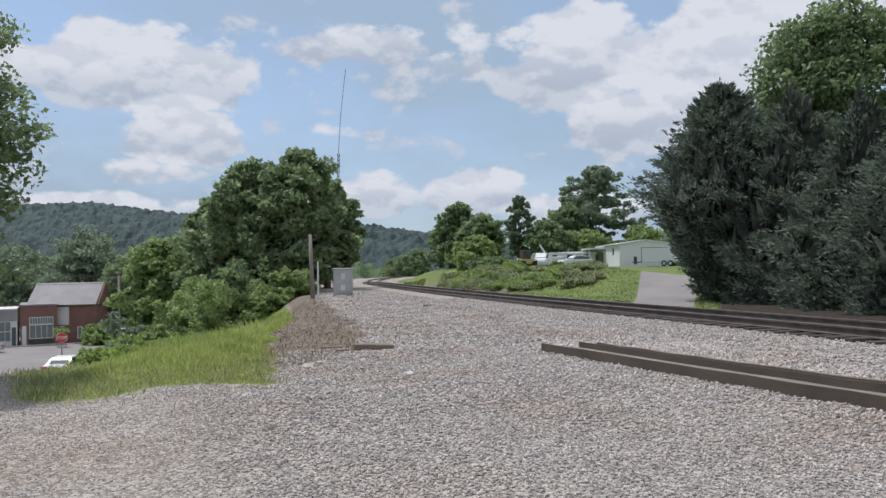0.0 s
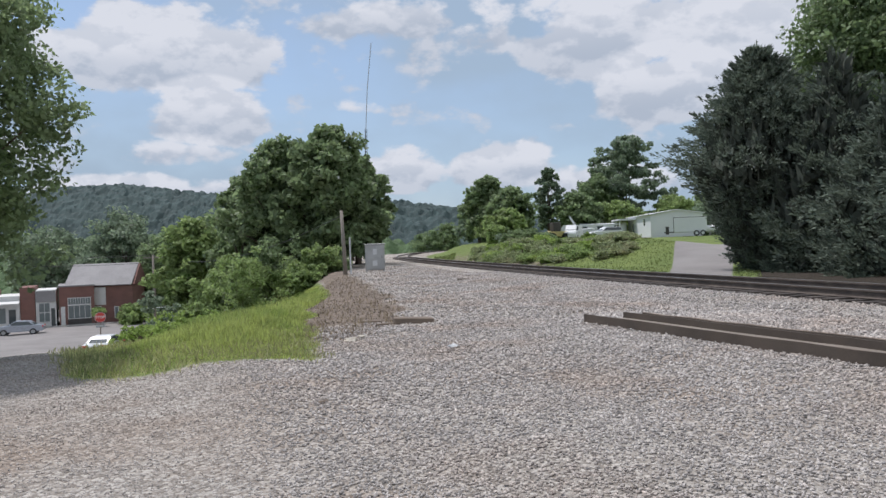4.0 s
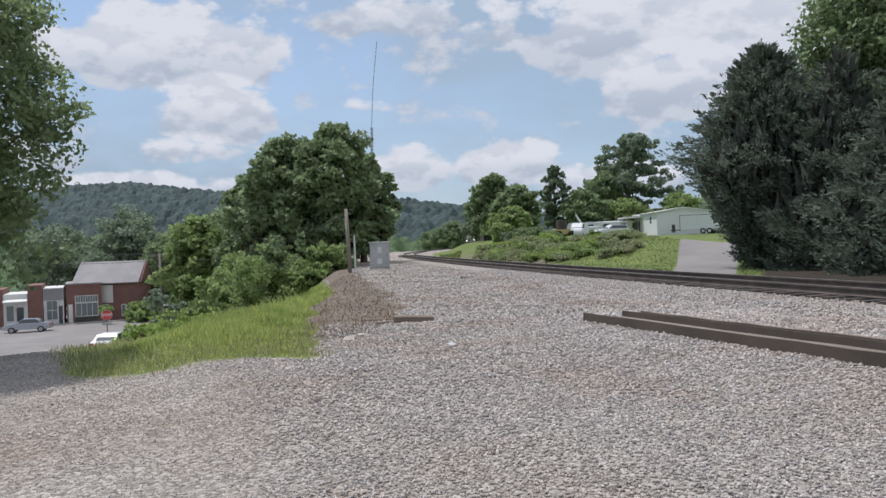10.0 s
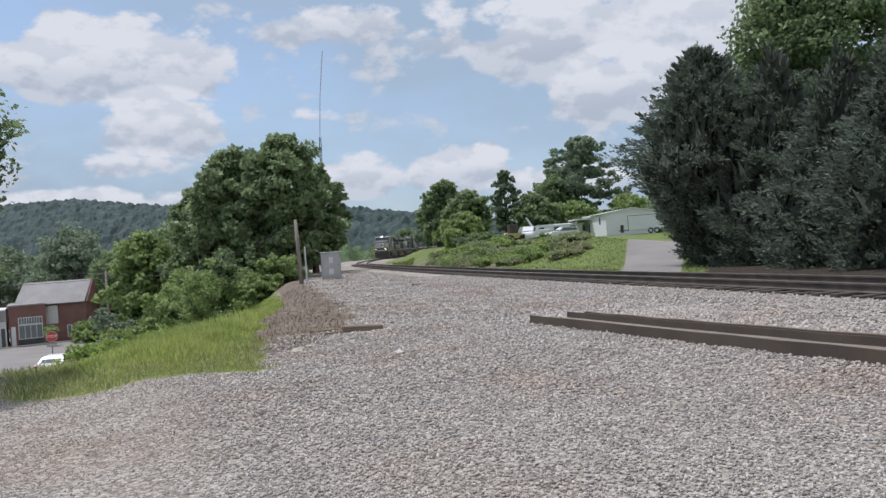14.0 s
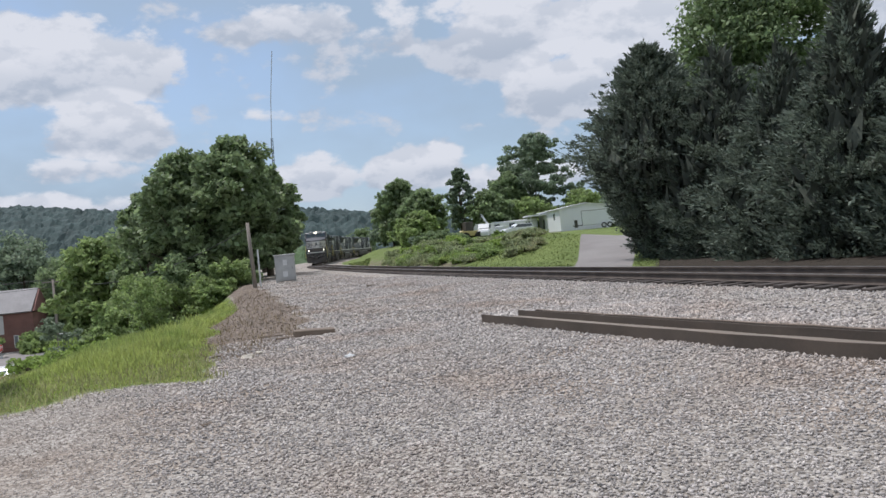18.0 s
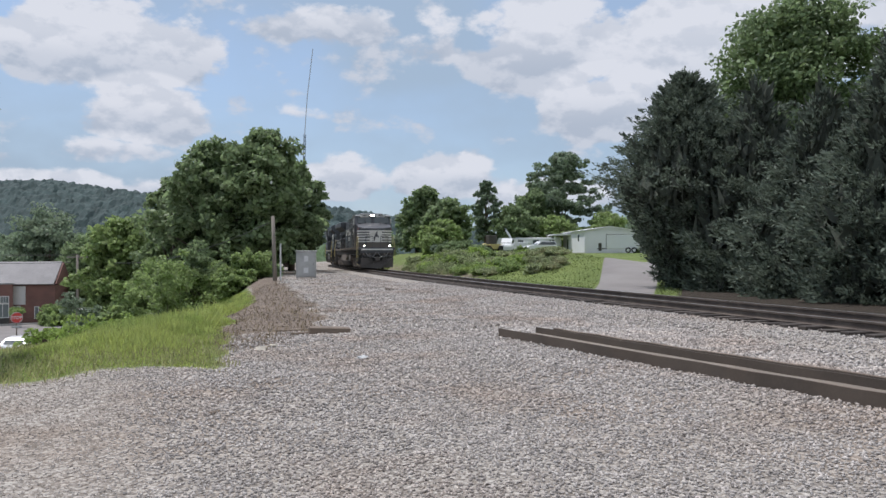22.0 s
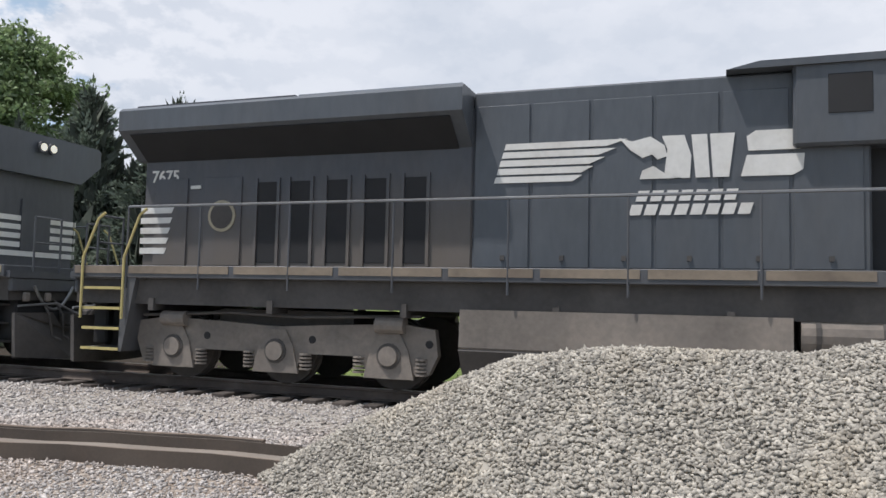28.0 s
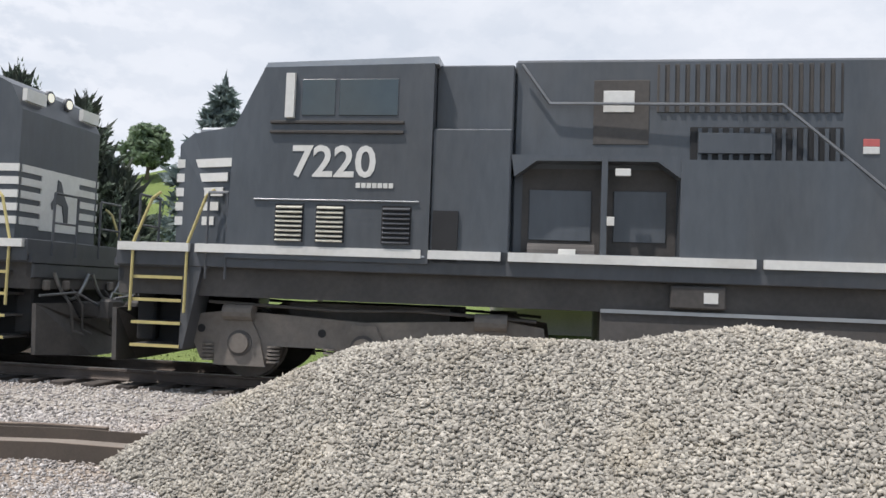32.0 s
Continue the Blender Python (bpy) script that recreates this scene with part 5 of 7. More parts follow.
def freight_unit_one(number, lit):
    """Black wide-cab locomotive with a flared radiator: short hood forward along +x."""
    e = thing("diesel_locomotive", "black wide-cab freight locomotive with cream nose stripes and road number " + number, "locomotive", group="locomotives of the train")
    K, H = M["loco_dusty" if lit else "loco_black"], M["hood_black"]
    sill(e, 10.5, -10.5, M["sill_dusty" if lit else "sill_gold"], [9.3, 7.2, 6.2, 2.6, 1.5, 0.2, -1.2, -2.6, -3.9, -5.6, -7.4, -9.4])
    steps(e, 10.6, 1, M["yellow_paint"])
    steps(e, -10.6, -1, M["yellow_paint"])
    bogie(e, 6.75, 1.9)
    bogie(e, -6.75, 1.9)
    tanks(e, -3.7, 4.0, M["loco_dirt"], 0.72)
    for xa, xb in ((3.0, 4.0), (-3.7, 0.56)):
        part("fuel_tank_end", prism(bmesh.new(), [(-1.42, 1.24), (-0.3, 1.24), (-0.3, 0.3), (-1.2, 0.24), (-1.45, 0.72)], "x", xa, xb), M["loco_grime"] if lit else M["loco_dirt"], e, "dusty end box of the fuel tank")
    for x in (2.38, 1.2):
        r_ = part("air_reservoir", cyl((x - 0.55, -1.12, 1.03), (x + 0.55, -1.12, 1.03), 0.30, None, 20), M["loco_grime"], e, "dusty air reservoir")
        for d in (-0.36, 0.36):
            part("strap", cyl((x + d - 0.03, -1.12, 1.03), (x + d + 0.03, -1.12, 1.03), 0.312, None, 20), M["loco_dirt"], r_)
    # nose: broad sides, bevelled corners, a narrow front and a sloping top
    plan = [(8.3, 1.42), (9.56, 1.36), (9.95, 0.72), (9.95, -0.72), (9.56, -1.36), (8.3, -1.42)]
    tops = [3.80, 3.52, 3.40, 3.40, 3.52, 3.80]
    bm = bmesh.new()
    low = [bm.verts.new((px, py, 1.76)) for px, py in plan]
    high = [bm.verts.new((px, py, pz)) for (px, py), pz in zip(plan, tops)]
    ridge = [bm.verts.new((8.3, y_, 3.9)) for y_ in (0.5, -0.5)]
    peak = [bm.verts.new((9.62, y_, 3.58)) for y_ in (0.5, -0.5)]
    for i in range(5):
        bm.faces.new((low[i], low[i + 1], high[i + 1], high[i]))
    for f_ in ((high[0], high[1], peak[0], ridge[0]), (high[1], high[2], peak[0]), (high[2], high[3], peak[1], peak[0]), (high[3], high[4], peak[1]), (high[4], high[5], ridge[1], peak[1]),
               (ridge[0], peak[0], peak[1], ridge[1])):
        bm.faces.new(f_)
    bmesh.ops.recalc_face_normals(bm, faces=bm.faces)
    part("nose", bm, K, e)
    for k in range(5):
        z = 3.12 - 0.215 * k
        for s in (-1, 1):
            for (xa, ya), (xb, yb) in (((8.84 + 0.08 * k, 1.394 - 0.004 * k), (9.56, 1.36)), ((9.56, 1.36), (9.95, 0.72)), ((9.95, 0.72), (9.95, 0.5))):
                out = Vector((yb - ya, xa - xb)).normalized() * -0.014
                quad = [(xa, s * ya), (xb, s * yb), (xb + out.x, s * (yb + out.y)), (xa + out.x, s * (ya + out.y))]
                part("nose_stripe", prism(bmesh.new(), quad, "z", z, z + 0.125), M["white_paint"], e, "cream nose stripe")
    part("emblem_panel", box(9.94, 9.964, -0.5, 0.5, 2.26, 3.245), M["white_paint"], e, "cream panel with a dark emblem")
    part("emblem", prism(bmesh.new(), [(-0.16, 2.36), (-0.08, 2.36), (-0.02, 2.68), (0.12, 2.72), (0.24, 2.62), (0.26, 2.70), (0.14, 2.88), (0.14, 3.16), (0.05, 3.10), (-0.06, 2.88), (-0.16, 2.68)], "x", 9.96, 9.972), M["loco_black"], e)
    part("door_handle", tube(bmesh.new(), [(9.70, -1.16, 3.40), (9.76, -1.12, 3.42), (9.90, -0.88, 3.40), (9.88, -0.84, 3.38)], 0.016, 6), M["steel"], e)
    for s in (-1, 1):
        part("class_light", box(9.1, 9.45, *sorted((s * 1.33, s * 1.40)), 3.32, 3.42, 0.02), M["pale_red"], e)
    # cab
    bm = bmesh.new()
    prism(bm, [(8.35, 1.76), (8.35, 3.80), (7.95, 4.52), (6.2, 4.58), (6.2, 1.76)], "y", -1.52, 1.52)
    for v in bm.verts:
        if v.co.z > 4.3:
            v.co.y *= 0.94
    part("cab", bm, K, e)
    bm = bmesh.new()
    prism(bm, [(8.12, 4.5), (8.0, 4.62), (6.0, 4.66), (6.0, 4.56)], "y", -1.46, 1.46)
    part("cab_roof", bm, M["sheen"], e, "pale weathered cab roof")
    for x in (7.3, 6.45):
        part("roof_unit", box(x - 0.38, x + 0.38, -0.9, 0.9, 4.64, 4.76, 0.03), M["sheen"], e)
    for s in (-1, 1):
        pane = part("windshield", prism(bmesh.new(), [(8.32, 3.88), (8.34, 3.88), (8.04, 4.40), (8.02, 4.40)], "y", *sorted((s * 0.12, s * 1.3))), M["glass_dark"], e, "sloping dark windshield pane")
        pane.location.x = 0.03
        part("wiper", tube(bmesh.new(), [(8.40, s * 0.55, 3.88), (8.27, s * 0.75, 4.15)], 0.012, 5), M["grille"], e)
        for x0, x1 in ((6.55, 7.15), (7.2, 7.8)):
            w = side_box(e, "cab_window", M["glass_dark"], x0, x1, 3.78, 4.32, s * 1.47, 0.03, "dark cab side window")
            for a, b, c, d in ((x0 - 0.04, x0, 3.74, 4.36), (x1, x1 + 0.04, 3.74, 4.36), (x0, x1, 3.74, 3.78), (x0, x1, 4.32, 4.36)):
                side_box(w, "frame", M["sheen"], a, b, c, d, s * 1.47, 0.045, "", 0)
        part("sun_visor", prism(bmesh.new(), [(6.5, 4.5), (7.85, 4.5), (7.7, 4.32), (6.7, 4.32)], "y", *sorted((s * 1.46, s * 1.60))), M["sheen"], e, "pale sun visor over the cab window")
        part("mirror", box(7.88, 7.96, *sorted((s * 1.54, s * 1.62)), 3.78, 4.28), M["white_paint"], e)
        lettering(e, number, 7.15, 3.26, 0.52, s * 1.525, M["white_paint"], "white road number")
        bar_row(e, 7.45, 3.02, 0.22, 0.06, s * 1.525, 2)
        bar_row(e, 6.55, 3.02, 0.36, 0.06, s * 1.525, 5)
        side_box(e, "cab_door_edge", M["loco_dirt"], 6.24, 8.3, 2.72, 2.75, s * 1.52, 0.02)
        side_box(e, "builder_plate", M["sill_gold"], 8.0, 8.22, 2.0, 2.25, s * 1.52, 0.01)
        louvre(e, 6.9, 7.5, 1.95, 2.6, s * 1.52, 9)
        # door panels in the nose side
        side_box(e, "hatch", K, 8.5, 9.1, 1.9, 2.1, s * 1.40, 0.012)
    for s in (-1, 1):
        b = part("number_board", prism(bmesh.new(), [(s * 0.30, 4.43), (s * 1.05, 4.40), (s * 1.05, 4.62), (s * 0.30, 4.65)], "x", 8.02, 8.10), M["white_paint"], e, "lit number board")
        lettering(e, number, 0, 4.53, 0.2, s * 0.68, M["loco_black"], front=8.105)
    part("light_housing", box(7.85, 8.06, -0.28, 0.28, 4.42, 4.68, 0.03), M["sheen"], e)
    headlights(e, 8.06, 4.55, M["headlight"] if lit else M["headlight_dim"])
    headlights(e, 10.55, 1.95, M["headlight"] if lit else M["headlight_dim"], 1, (-1.05, 1.05))
    part("front_sill_stripe", box(10.6, 10.612, -1.3, 1.3, 1.6, 1.72), M["white_paint"], e)
    for pts in ([(9.0, -0.6, 3.62), (9.0, -0.6, 3.75), (8.6, -0.6, 3.92), (8.6, -0.6, 3.8)], [(9.0, 0.6, 3.62), (9.0, 0.6, 3.75), (8.6, 0.6, 3.92), (8.6, 0.6, 3.8)]):
        part("nose_rail", tube(bmesh.new(), pts, 0.02, 6), K, e)
    # electrical cabinet: flush on the left side, set back behind a walkway on the right
    part("cabinet", box(2.76, 6.2, -1.05, 1.5, 1.76, 3.62, 0.02), K, e)
    part("upper_cabinet", box(2.2, 6.2, -1.15, 1.3, 3.62, 4.44, 0.03), H, e)
    part("cabinet_cap", prism(bmesh.new(), [(-0.2, 4.43), (6.2, 4.43), (6.2, 4.52), (2.2, 4.53), (0.2, 4.52)], "y", -1.2, 1.25), H, e)
    for s, y in ((1, 1.3), (-1, -1.15)):
        for x0 in (4.9, 2.9):
            g = louvre(e, x0, x0 + 0.64, 3.9, 4.34, s * abs(y), 6, M["rust_slat"])
            for a in (x0 - 0.05, x0 + 0.64):
                side_box(g, "jamb", M["sheen"], a, a + 0.05, 3.84, 4.38, s * abs(y), 0.06, "", 0)
        part("roof_rail", tube(bmesh.new(), [(2.5, s * 1.36, 4.05), (6.1, s * 1.4, 4.0)], 0.02, 6), M["sheen"], e)
    side_box(e, "panel_seam", M["loco_dirt"], 2.65, 6.15, 3.5, 3.53, 1.5, 0.03)
    for xa, xb in ((2.8, 6.16), (6.24, 7.3), (7.75, 8.7)):
        side_box(e, "skirt_panel", M["loco_grime"] if lit else K, xa, xb, 1.36, 1.66, 1.47, 0.035)
    side_box(e, "latch_bar", M["sheen"], 4.4, 5.9, 2.83, 2.85, 1.5, 0.03)
    side_box(e, "latch_bar", M["loco_dirt"], 4.4, 5.9, 2.87, 2.90, 1.5, 0.03)
    for x in (4.81, 5.51):
        part("latch_knob", cyl((x, 1.5, 2.58), (x, 1.53, 2.58), 0.04, None, 12), M["grille"], e)
    for x, w in ((4.52, 0.06), (4.7, 0.28), (5.1, 0.05), (5.25, 0.06), (5.42, 0.28), (5.8, 0.06)):
        side_box(e, "hinge", M["sheen"], x, x + w, 2.08, 2.105, 1.5, 0.012, "", 0)
    for x in (4.75, 5.45):
        side_box(e, "warning_plate", M["white_paint"], x, x + 0.12, 2.28, 2.34, 1.5, 0.008)
    for k, x in enumerate((3.0, 3.8, 4.6, 5.4)):
        side_box(e, "cabinet_door", K, x, x + 0.74, 1.85, 3.5, -1.05, 0.025)
    louvre(e, 5.0, 5.9, 1.95, 2.7, -1.06, 10)
    louvre(e, 4.0, 4.4, 1.95, 2.3, -1.08, 6)
    # recess, engine hood
    part("blower_room", box(1.48, 2.78, -0.8, 0.95, 1.76, 3.9, 0.02), M["grille"], e)
    part("blower_top", box(0.6, 2.2, -1.15, 1.2, 3.4, 4.5, 0.04), H, e)
    side_box(e, "vent", M["grille"], 1.0, 1.5, 3.8, 4.3, 1.2, 0.01)
    side_box(e, "vent", M["grille"], 1.0, 1.5, 3.8, 4.3, -1.15, 0.01)
    part("engine_hood", box(-3.68, 1.5, -0.98, 0.98, 1.76, 4.42, 0.03), H, e)
    part("exhaust_stack", box(-2.4, -1.0, -0.45, 0.45, 4.42, 4.56, 0.03), K, e)
    for x in (0.6, 0.3, 0.0):
        part("lifting_lug", box(x, x + 0.12, -0.6, 0.6, 4.42, 4.5), K, e)
    for s in (-1, 1):
        for k in range(6):
            x = -3.64 + k * 0.85
            d = side_box(e, "hood_door", H, x, x + 0.80, 1.85, 4.2, s * 0.98, 0.022)
            side_box(d, "latch", M["loco_dirt"], x + 0.4, x + 0.46, 1.95, 2.02, s * 0.98, 0.05, "", 0)
    # flared radiator section
    part("radiator_base", box(-9.55, -3.68, -0.98, 0.98, 1.76, 4.2, 0.03), K, e)
    bm = bmesh.new()
    prism(bm, [(-0.98, 3.62), (-1.5, 4.05), (-1.5, 4.38), (-1.42, 4.44), (1.42, 4.44), (1.5, 4.38), (1.5, 4.05), (0.98, 3.62)], "x", -9.7, -3.7)
    part("radiator_wing", bm, H, e, "wide flared radiator housing")
    for s in (-1, 1):
        part("intake_screen", prism(bmesh.new(), [(s * 0.99, 3.60), (s * 1.45, 3.98), (s * 1.42, 4.01), (s * 0.96, 3.63)], "x", -9.5, -3.9), M["grille"], e)
    part("radiator_top", box(-9.5, -6.5, -1.3, 1.3, 4.44, 4.50), K, e)
    part("wing_edge", box(-6.4, -3.75, -1.36, 1.36, 4.44, 4.48), M["sheen"], e)
    for s in (-1, 1):
        for k, x in enumerate((-4.75, -5.4, -6.05, -6.7, -7.3)):
            g = side_box(e, "tall_vent", M["grille"], x, x + 0.36, 1.9, 3.2, s * 0.98, 0.012)
            for a in (x - 0.05, x + 0.36):
                side_box(g, "jamb", K, a, a + 0.05, 1.85, 3.26, s * 0.98, 0.035, "", 0)
        d = side_box(e, "round_door", K, -8.3, -7.6, 1.85, 3.3, s * 0.98, 0.03)
        part("medallion", add_cyl(bmesh.new(), (-7.95, s * 1.0, 2.66), (-7.95, s * 1.03, 2.66), 0.26, None, 24), M["sill_gold"], d)
        part("medallion_face", add_cyl(bmesh.new(), (-7.95, s * 1.0, 2.66), (-7.95, s * 1.036, 2.66), 0.21, None, 24), M["loco_dirt"], d)
        side_box(e, "end_door", K, -9.3, -8.65, 1.85, 3.3, s * 0.98, 0.03)
        side_box(e, "warning_plate", M["white_paint"], -8.6, -8.4, 3.12, 3.18, s * 0.98, 0.02)
        lettering(e, number, -9.12, 3.34, 0.28, s * 0.985, M["white_paint"])
        for k in range(5):
            z = 2.72 - 0.17 * k
            slanted(e, "tail_stripe", M["white_paint"], [(-9.57, z), (-8.95 - 0.03 * k, z), (-8.9 - 0.03 * k, z + 0.1), (-9.57, z + 0.1)], s * 1.0, 0.016, "cream tail stripe")
        handrail(e, s, [1.9, 0.2, -1.4, -3.0, -4.7, -6.4, -8.0, -9.4])
        if s < 0:
            handrail(e, s, [6.0, 4.4, 2.9], 3.55)
            part("rail_slope", tube(bmesh.new(), [(2.9, -1.5, 3.55), (2.2, -1.5, 2.8), (1.9, -1.5, 2.78)], 0.02, 6), K, e)
    mane(e, 0.51, 3.06, 0.985 + 0.022, True, 0.905, False, 0.80)
    mane(e, -3.35, 3.06, -0.985 - 0.022, False, 0.905, False, 0.80)
    for z in (2.72, 2.55, 2.38, 2.21, 2.04):
        part("tail_stripe", box(-9.57, -9.55, -0.95, 0.95, z, z + 0.1), M["white_paint"], e, "cream tail stripe")
    part("rear_emblem", box(-9.58, -9.56, -0.35, 0.35, 2.15, 3.15), M["loco_black"], e)
    headlights(e, -9.75, 4.2, M["headlight_dim"], -1)
    for k in range(9):
        part("pipe_bracket", box(-9 + 2.2 * k, -8.9 + 2.2 * k, -1.42, 1.42, 1.1, 1.3), M["loco_dirt"], e)
    for pts in ([(-8.4, 1.36, 1.5), (-7.9, 1.36, 1.05), (-7.2, 1.36, 0.98), (-6.6, 1.36, 1.25), (-6.2, 1.36, 1.5)], [(-6.2, 1.36, 1.3), (-5.6, 1.36, 0.98), (-4.9, 1.36, 1.02), (-4.5, 1.36, 1.4)]):
        part("brake_chain", tube(bmesh.new(), pts, 0.018, 5), M["steel"], e)
    return e


def freight_unit_two(number):
    """Long black locomotive with a stepped hood: short hood forward along +x."""
    e = thing("diesel_locomotive", "long black freight locomotive with a white sill stripe and sprayed hood", "locomotive", group="locomotives of the train")
    K, H = M["hood_black"], M["hood_black"]
    sill(e, 11.6, -11.6, M["white_paint"], [10.4, 7.0, 5.9, 2.6, 0.7, -0.8, -2.2, -3.6, -5.0, -6.4, -7.8, -9.2, -10.6], 0.05, 0.2)
    steps(e, 11.65, 1, M["yellow_paint"])
    steps(e, -11.65, -1, M["yellow_paint"])
    bogie(e, 7.9, 1.85)
    bogie(e, -7.9, 1.85)
    tanks(e, -4.6, 4.6, M["loco_dirt"])
    bm = bmesh.new()
    prism(bm, [(10.85, 1.76), (10.85, 3.45), (10.65, 3.62), (9.75, 3.72), (9.75, 1.76)], "y", -1.40, 1.40)
    for v in bm.verts:
        if v.co.x > 10.6:
            v.co.y *= 0.84
    part("nose", bm, K, e)
    nose_stripes(e, 10.865, 1.19, 3.10, 5, 0.95, 0.9)
    part("nose_cap", box(9.8, 10.6, -1.1, 1.1, 3.62, 3.74, 0.04), M["sheen"], e)
    bm = bmesh.new()
    prism(bm, [(9.9, 1.76), (9.85, 3.65), (9.42, 4.52), (6.95, 4.56), (6.95, 1.76)], "y", -1.54, 1.54)
    part("cab", bm, K, e)
    part("cab_roof", prism(bmesh.new(), [(9.46, 4.5), (9.4, 4.6), (6.9, 4.67), (6.9, 4.56)], "y", -1.5, 1.5), M["sheen"], e, "pale cab roof edge")
    for s in (-1, 1):
        for x0, x1 in ((7.45, 8.3), (8.36, 8.85)):
            side_box(e, "cab_window", M["glass_dark"], x0, x1, 3.82, 4.34, s * 1.54, 0.012, "dark cab side window")
        part("mirror", box(8.95, 9.08, *sorted((s * 1.54, s * 1.6)), 3.78, 4.42), M["white_paint"], e, "pale wind deflector beside the window")
        side_box(e, "drip_rail", M["loco_dirt"], 7.35, 9.3, 3.7, 3.74, s * 1.54, 0.04)
        side_box(e, "drip_rail", M["loco_dirt"], 7.35, 9.3, 3.56, 3.60, s * 1.54, 0.04)
        if number:
            lettering(e, number, 8.35, 3.14, 0.62, s * 1.545, M["white_paint"], "white road number")
        else:
            bar_row(e, 8.35, 3.14, 1.3, 0.4, s * 1.545, 4)
        bar_row(e, 7.75, 2.83, 0.55, 0.07, s * 1.545, 7)
        side_box(e, "latch_bar", M["sheen"], 7.1, 9.5, 2.6, 2.62, s * 1.54, 0.03)
        for x in (8.75, 8.15, 7.2):
            louvre(e, x, x + 0.42, 2.02, 2.55, s * 1.54, 8, M["lit_slat"] if x > 8 else None)
        side_box(e, "door_sill", M["sheen"], 7.0, 9.5, 1.84, 1.87, s * 1.54, 0.02)
        # cabinet behind the cab
        part("step_well", box(6.55, 6.9, *sorted((s * 1.2, s * 1.545)), 1.8, 2.5), M["grille"], e)
    part("cabinet", box(5.85, 6.95, -1.5, 1.5, 1.76, 3.65, 0.02), K, e)
    part("cabinet_upper", box(5.85, 6.95, -1.3, 1.3, 3.65, 4.6, 0.02), K, e)
    # tall inverter section
    part("inverter_hood", box(0.75, 5.85, -1.2, 1.2, 1.76, 4.70, 0.04), H, e)
    part("roof_hatch", box(2.6, 5.6, -0.9, 0.9, 4.70, 4.75), H, e)
    for s in (-1, 1):
        part("lower_box", prism(bmesh.new(), [(0.9, 1.76), (0.9, 2.5), (1.5, 3.25), (3.6, 3.25), (3.6, 1.76)], "y", *sorted((s * 1.15, s * 1.5))), K, e)
        part("recess", box(3.62, 5.7, *sorted((s * 1.19, s * 1.22)), 1.8, 3.15), M["loco_dirt"], e)
        for xa, xb in ((3.75, 4.45), (4.75, 5.6)):
            side_box(e, "recess_door", K, xa, xb, 2.15, 2.85, s * 1.22, 0.02)
        part("recess_frame", prism(bmesh.new(), [(3.6, 3.0), (3.9, 3.22), (5.5, 3.22), (5.8, 3.0), (5.85, 3.3), (3.6, 3.3)], "y", *sorted((s * 1.2, s * 1.48))), K, e)
        part("recess_post", box(4.55, 4.63, *sorted((s * 1.3, s * 1.49)), 1.76, 3.3), K, e)
        part("air_tank", cyl((4.7, s * 1.34, 1.95), (5.6, s * 1.34, 1.95), 0.15, None, 16), M["loco_dirt"], e)
        side_box(e, "label_plate", M["white_paint"], 4.95, 5.18, 1.88, 2.02, s * 1.5, 0.01)
        for x, z, w, h in ((4.2, 3.95, 0.42, 0.3), (4.25, 3.02, 0.2, 0.1), (4.45, 2.35, 0.1, 0.12)):
            side_box(e, "label_plate", M["white_paint"], x, x + w, z, z + h, s * 1.49 if z < 3.3 else s * 1.2, 0.02, "white notice plate")
        side_box(e, "door_seam", M["loco_dirt"], 4.0, 4.75, 3.5, 4.4, s * 1.2, 0.012)
        g = side_box(e, "filter_screen", M["loco_dirt"], 1.5, 3.9, 3.95, 4.62, s * 1.2, 0.012)
        for k in range(18):
            side_box(g, "slat", H, 1.54 + 0.133 * k, 1.61 + 0.133 * k, 3.95, 4.62, s * 1.2, 0.03, "", 0)
        g2 = side_box(e, "filter_screen", M["grille"], 1.5, 3.45, 3.1, 3.75, s * 1.2, 0.02)
        for k in range(14):
            side_box(g2, "slat", K, 1.55 + 0.135 * k, 1.60 + 0.135 * k, 3.12, 3.73, s * 1.2, 0.04, "", 0)
        side_box(e, "screen_cover", K, 2.4, 3.35, 3.38, 3.66, s * 1.2, 0.07)
        part("roof_rail", tube(bmesh.new(), [(5.75, s * 1.3, 4.6), (5.35, s * 1.3, 4.05), (2.3, s * 1.36, 4.02), (1.0, s * 1.46, 2.85), (0.6, s * 1.5, 2.8)], 0.022, 6), M["steel"], e)
        side_box(e, "notice", M["pale_red"], 1.05, 1.25, 3.5, 3.6, s * 1.2, 0.015)
        side_box(e, "notice", M["white_paint"], 1.05, 1.25, 3.4, 3.5, s * 1.2, 0.015)
    # engine hood
    part("engine_hood", box(-3.9, 0.75, -1.0, 1.0, 1.76, 4.48, 0.05), H, e)
    for s in (-1, 1):
        for k in range(5):
            x = -3.85 + 0.92 * k
            d = side_box(e, "hood_door", H, x, x + 0.87, 1.85, 4.15, s * 1.0, 0.02)
            side_box(d, "latch", M["loco_dirt"], x + 0.4, x + 0.47, 1.98, 2.06, s * 1.0, 0.05, "", 0)
            side_box(d, "label_plate", M["white_paint"], x + 0.35, x + 0.5, 4.0, 4.06, s * 1.0, 0.03, "", 0)
        side_box(e, "hood_ledge", H, -3.9, 0.75, 4.16, 4.2, s * 1.0, 0.05)
    # radiator
    part("radiator_base", box(-9.0, -3.9, -1.0, 1.0, 1.76, 4.2, 0.03), H, e)
    bm = bmesh.new()
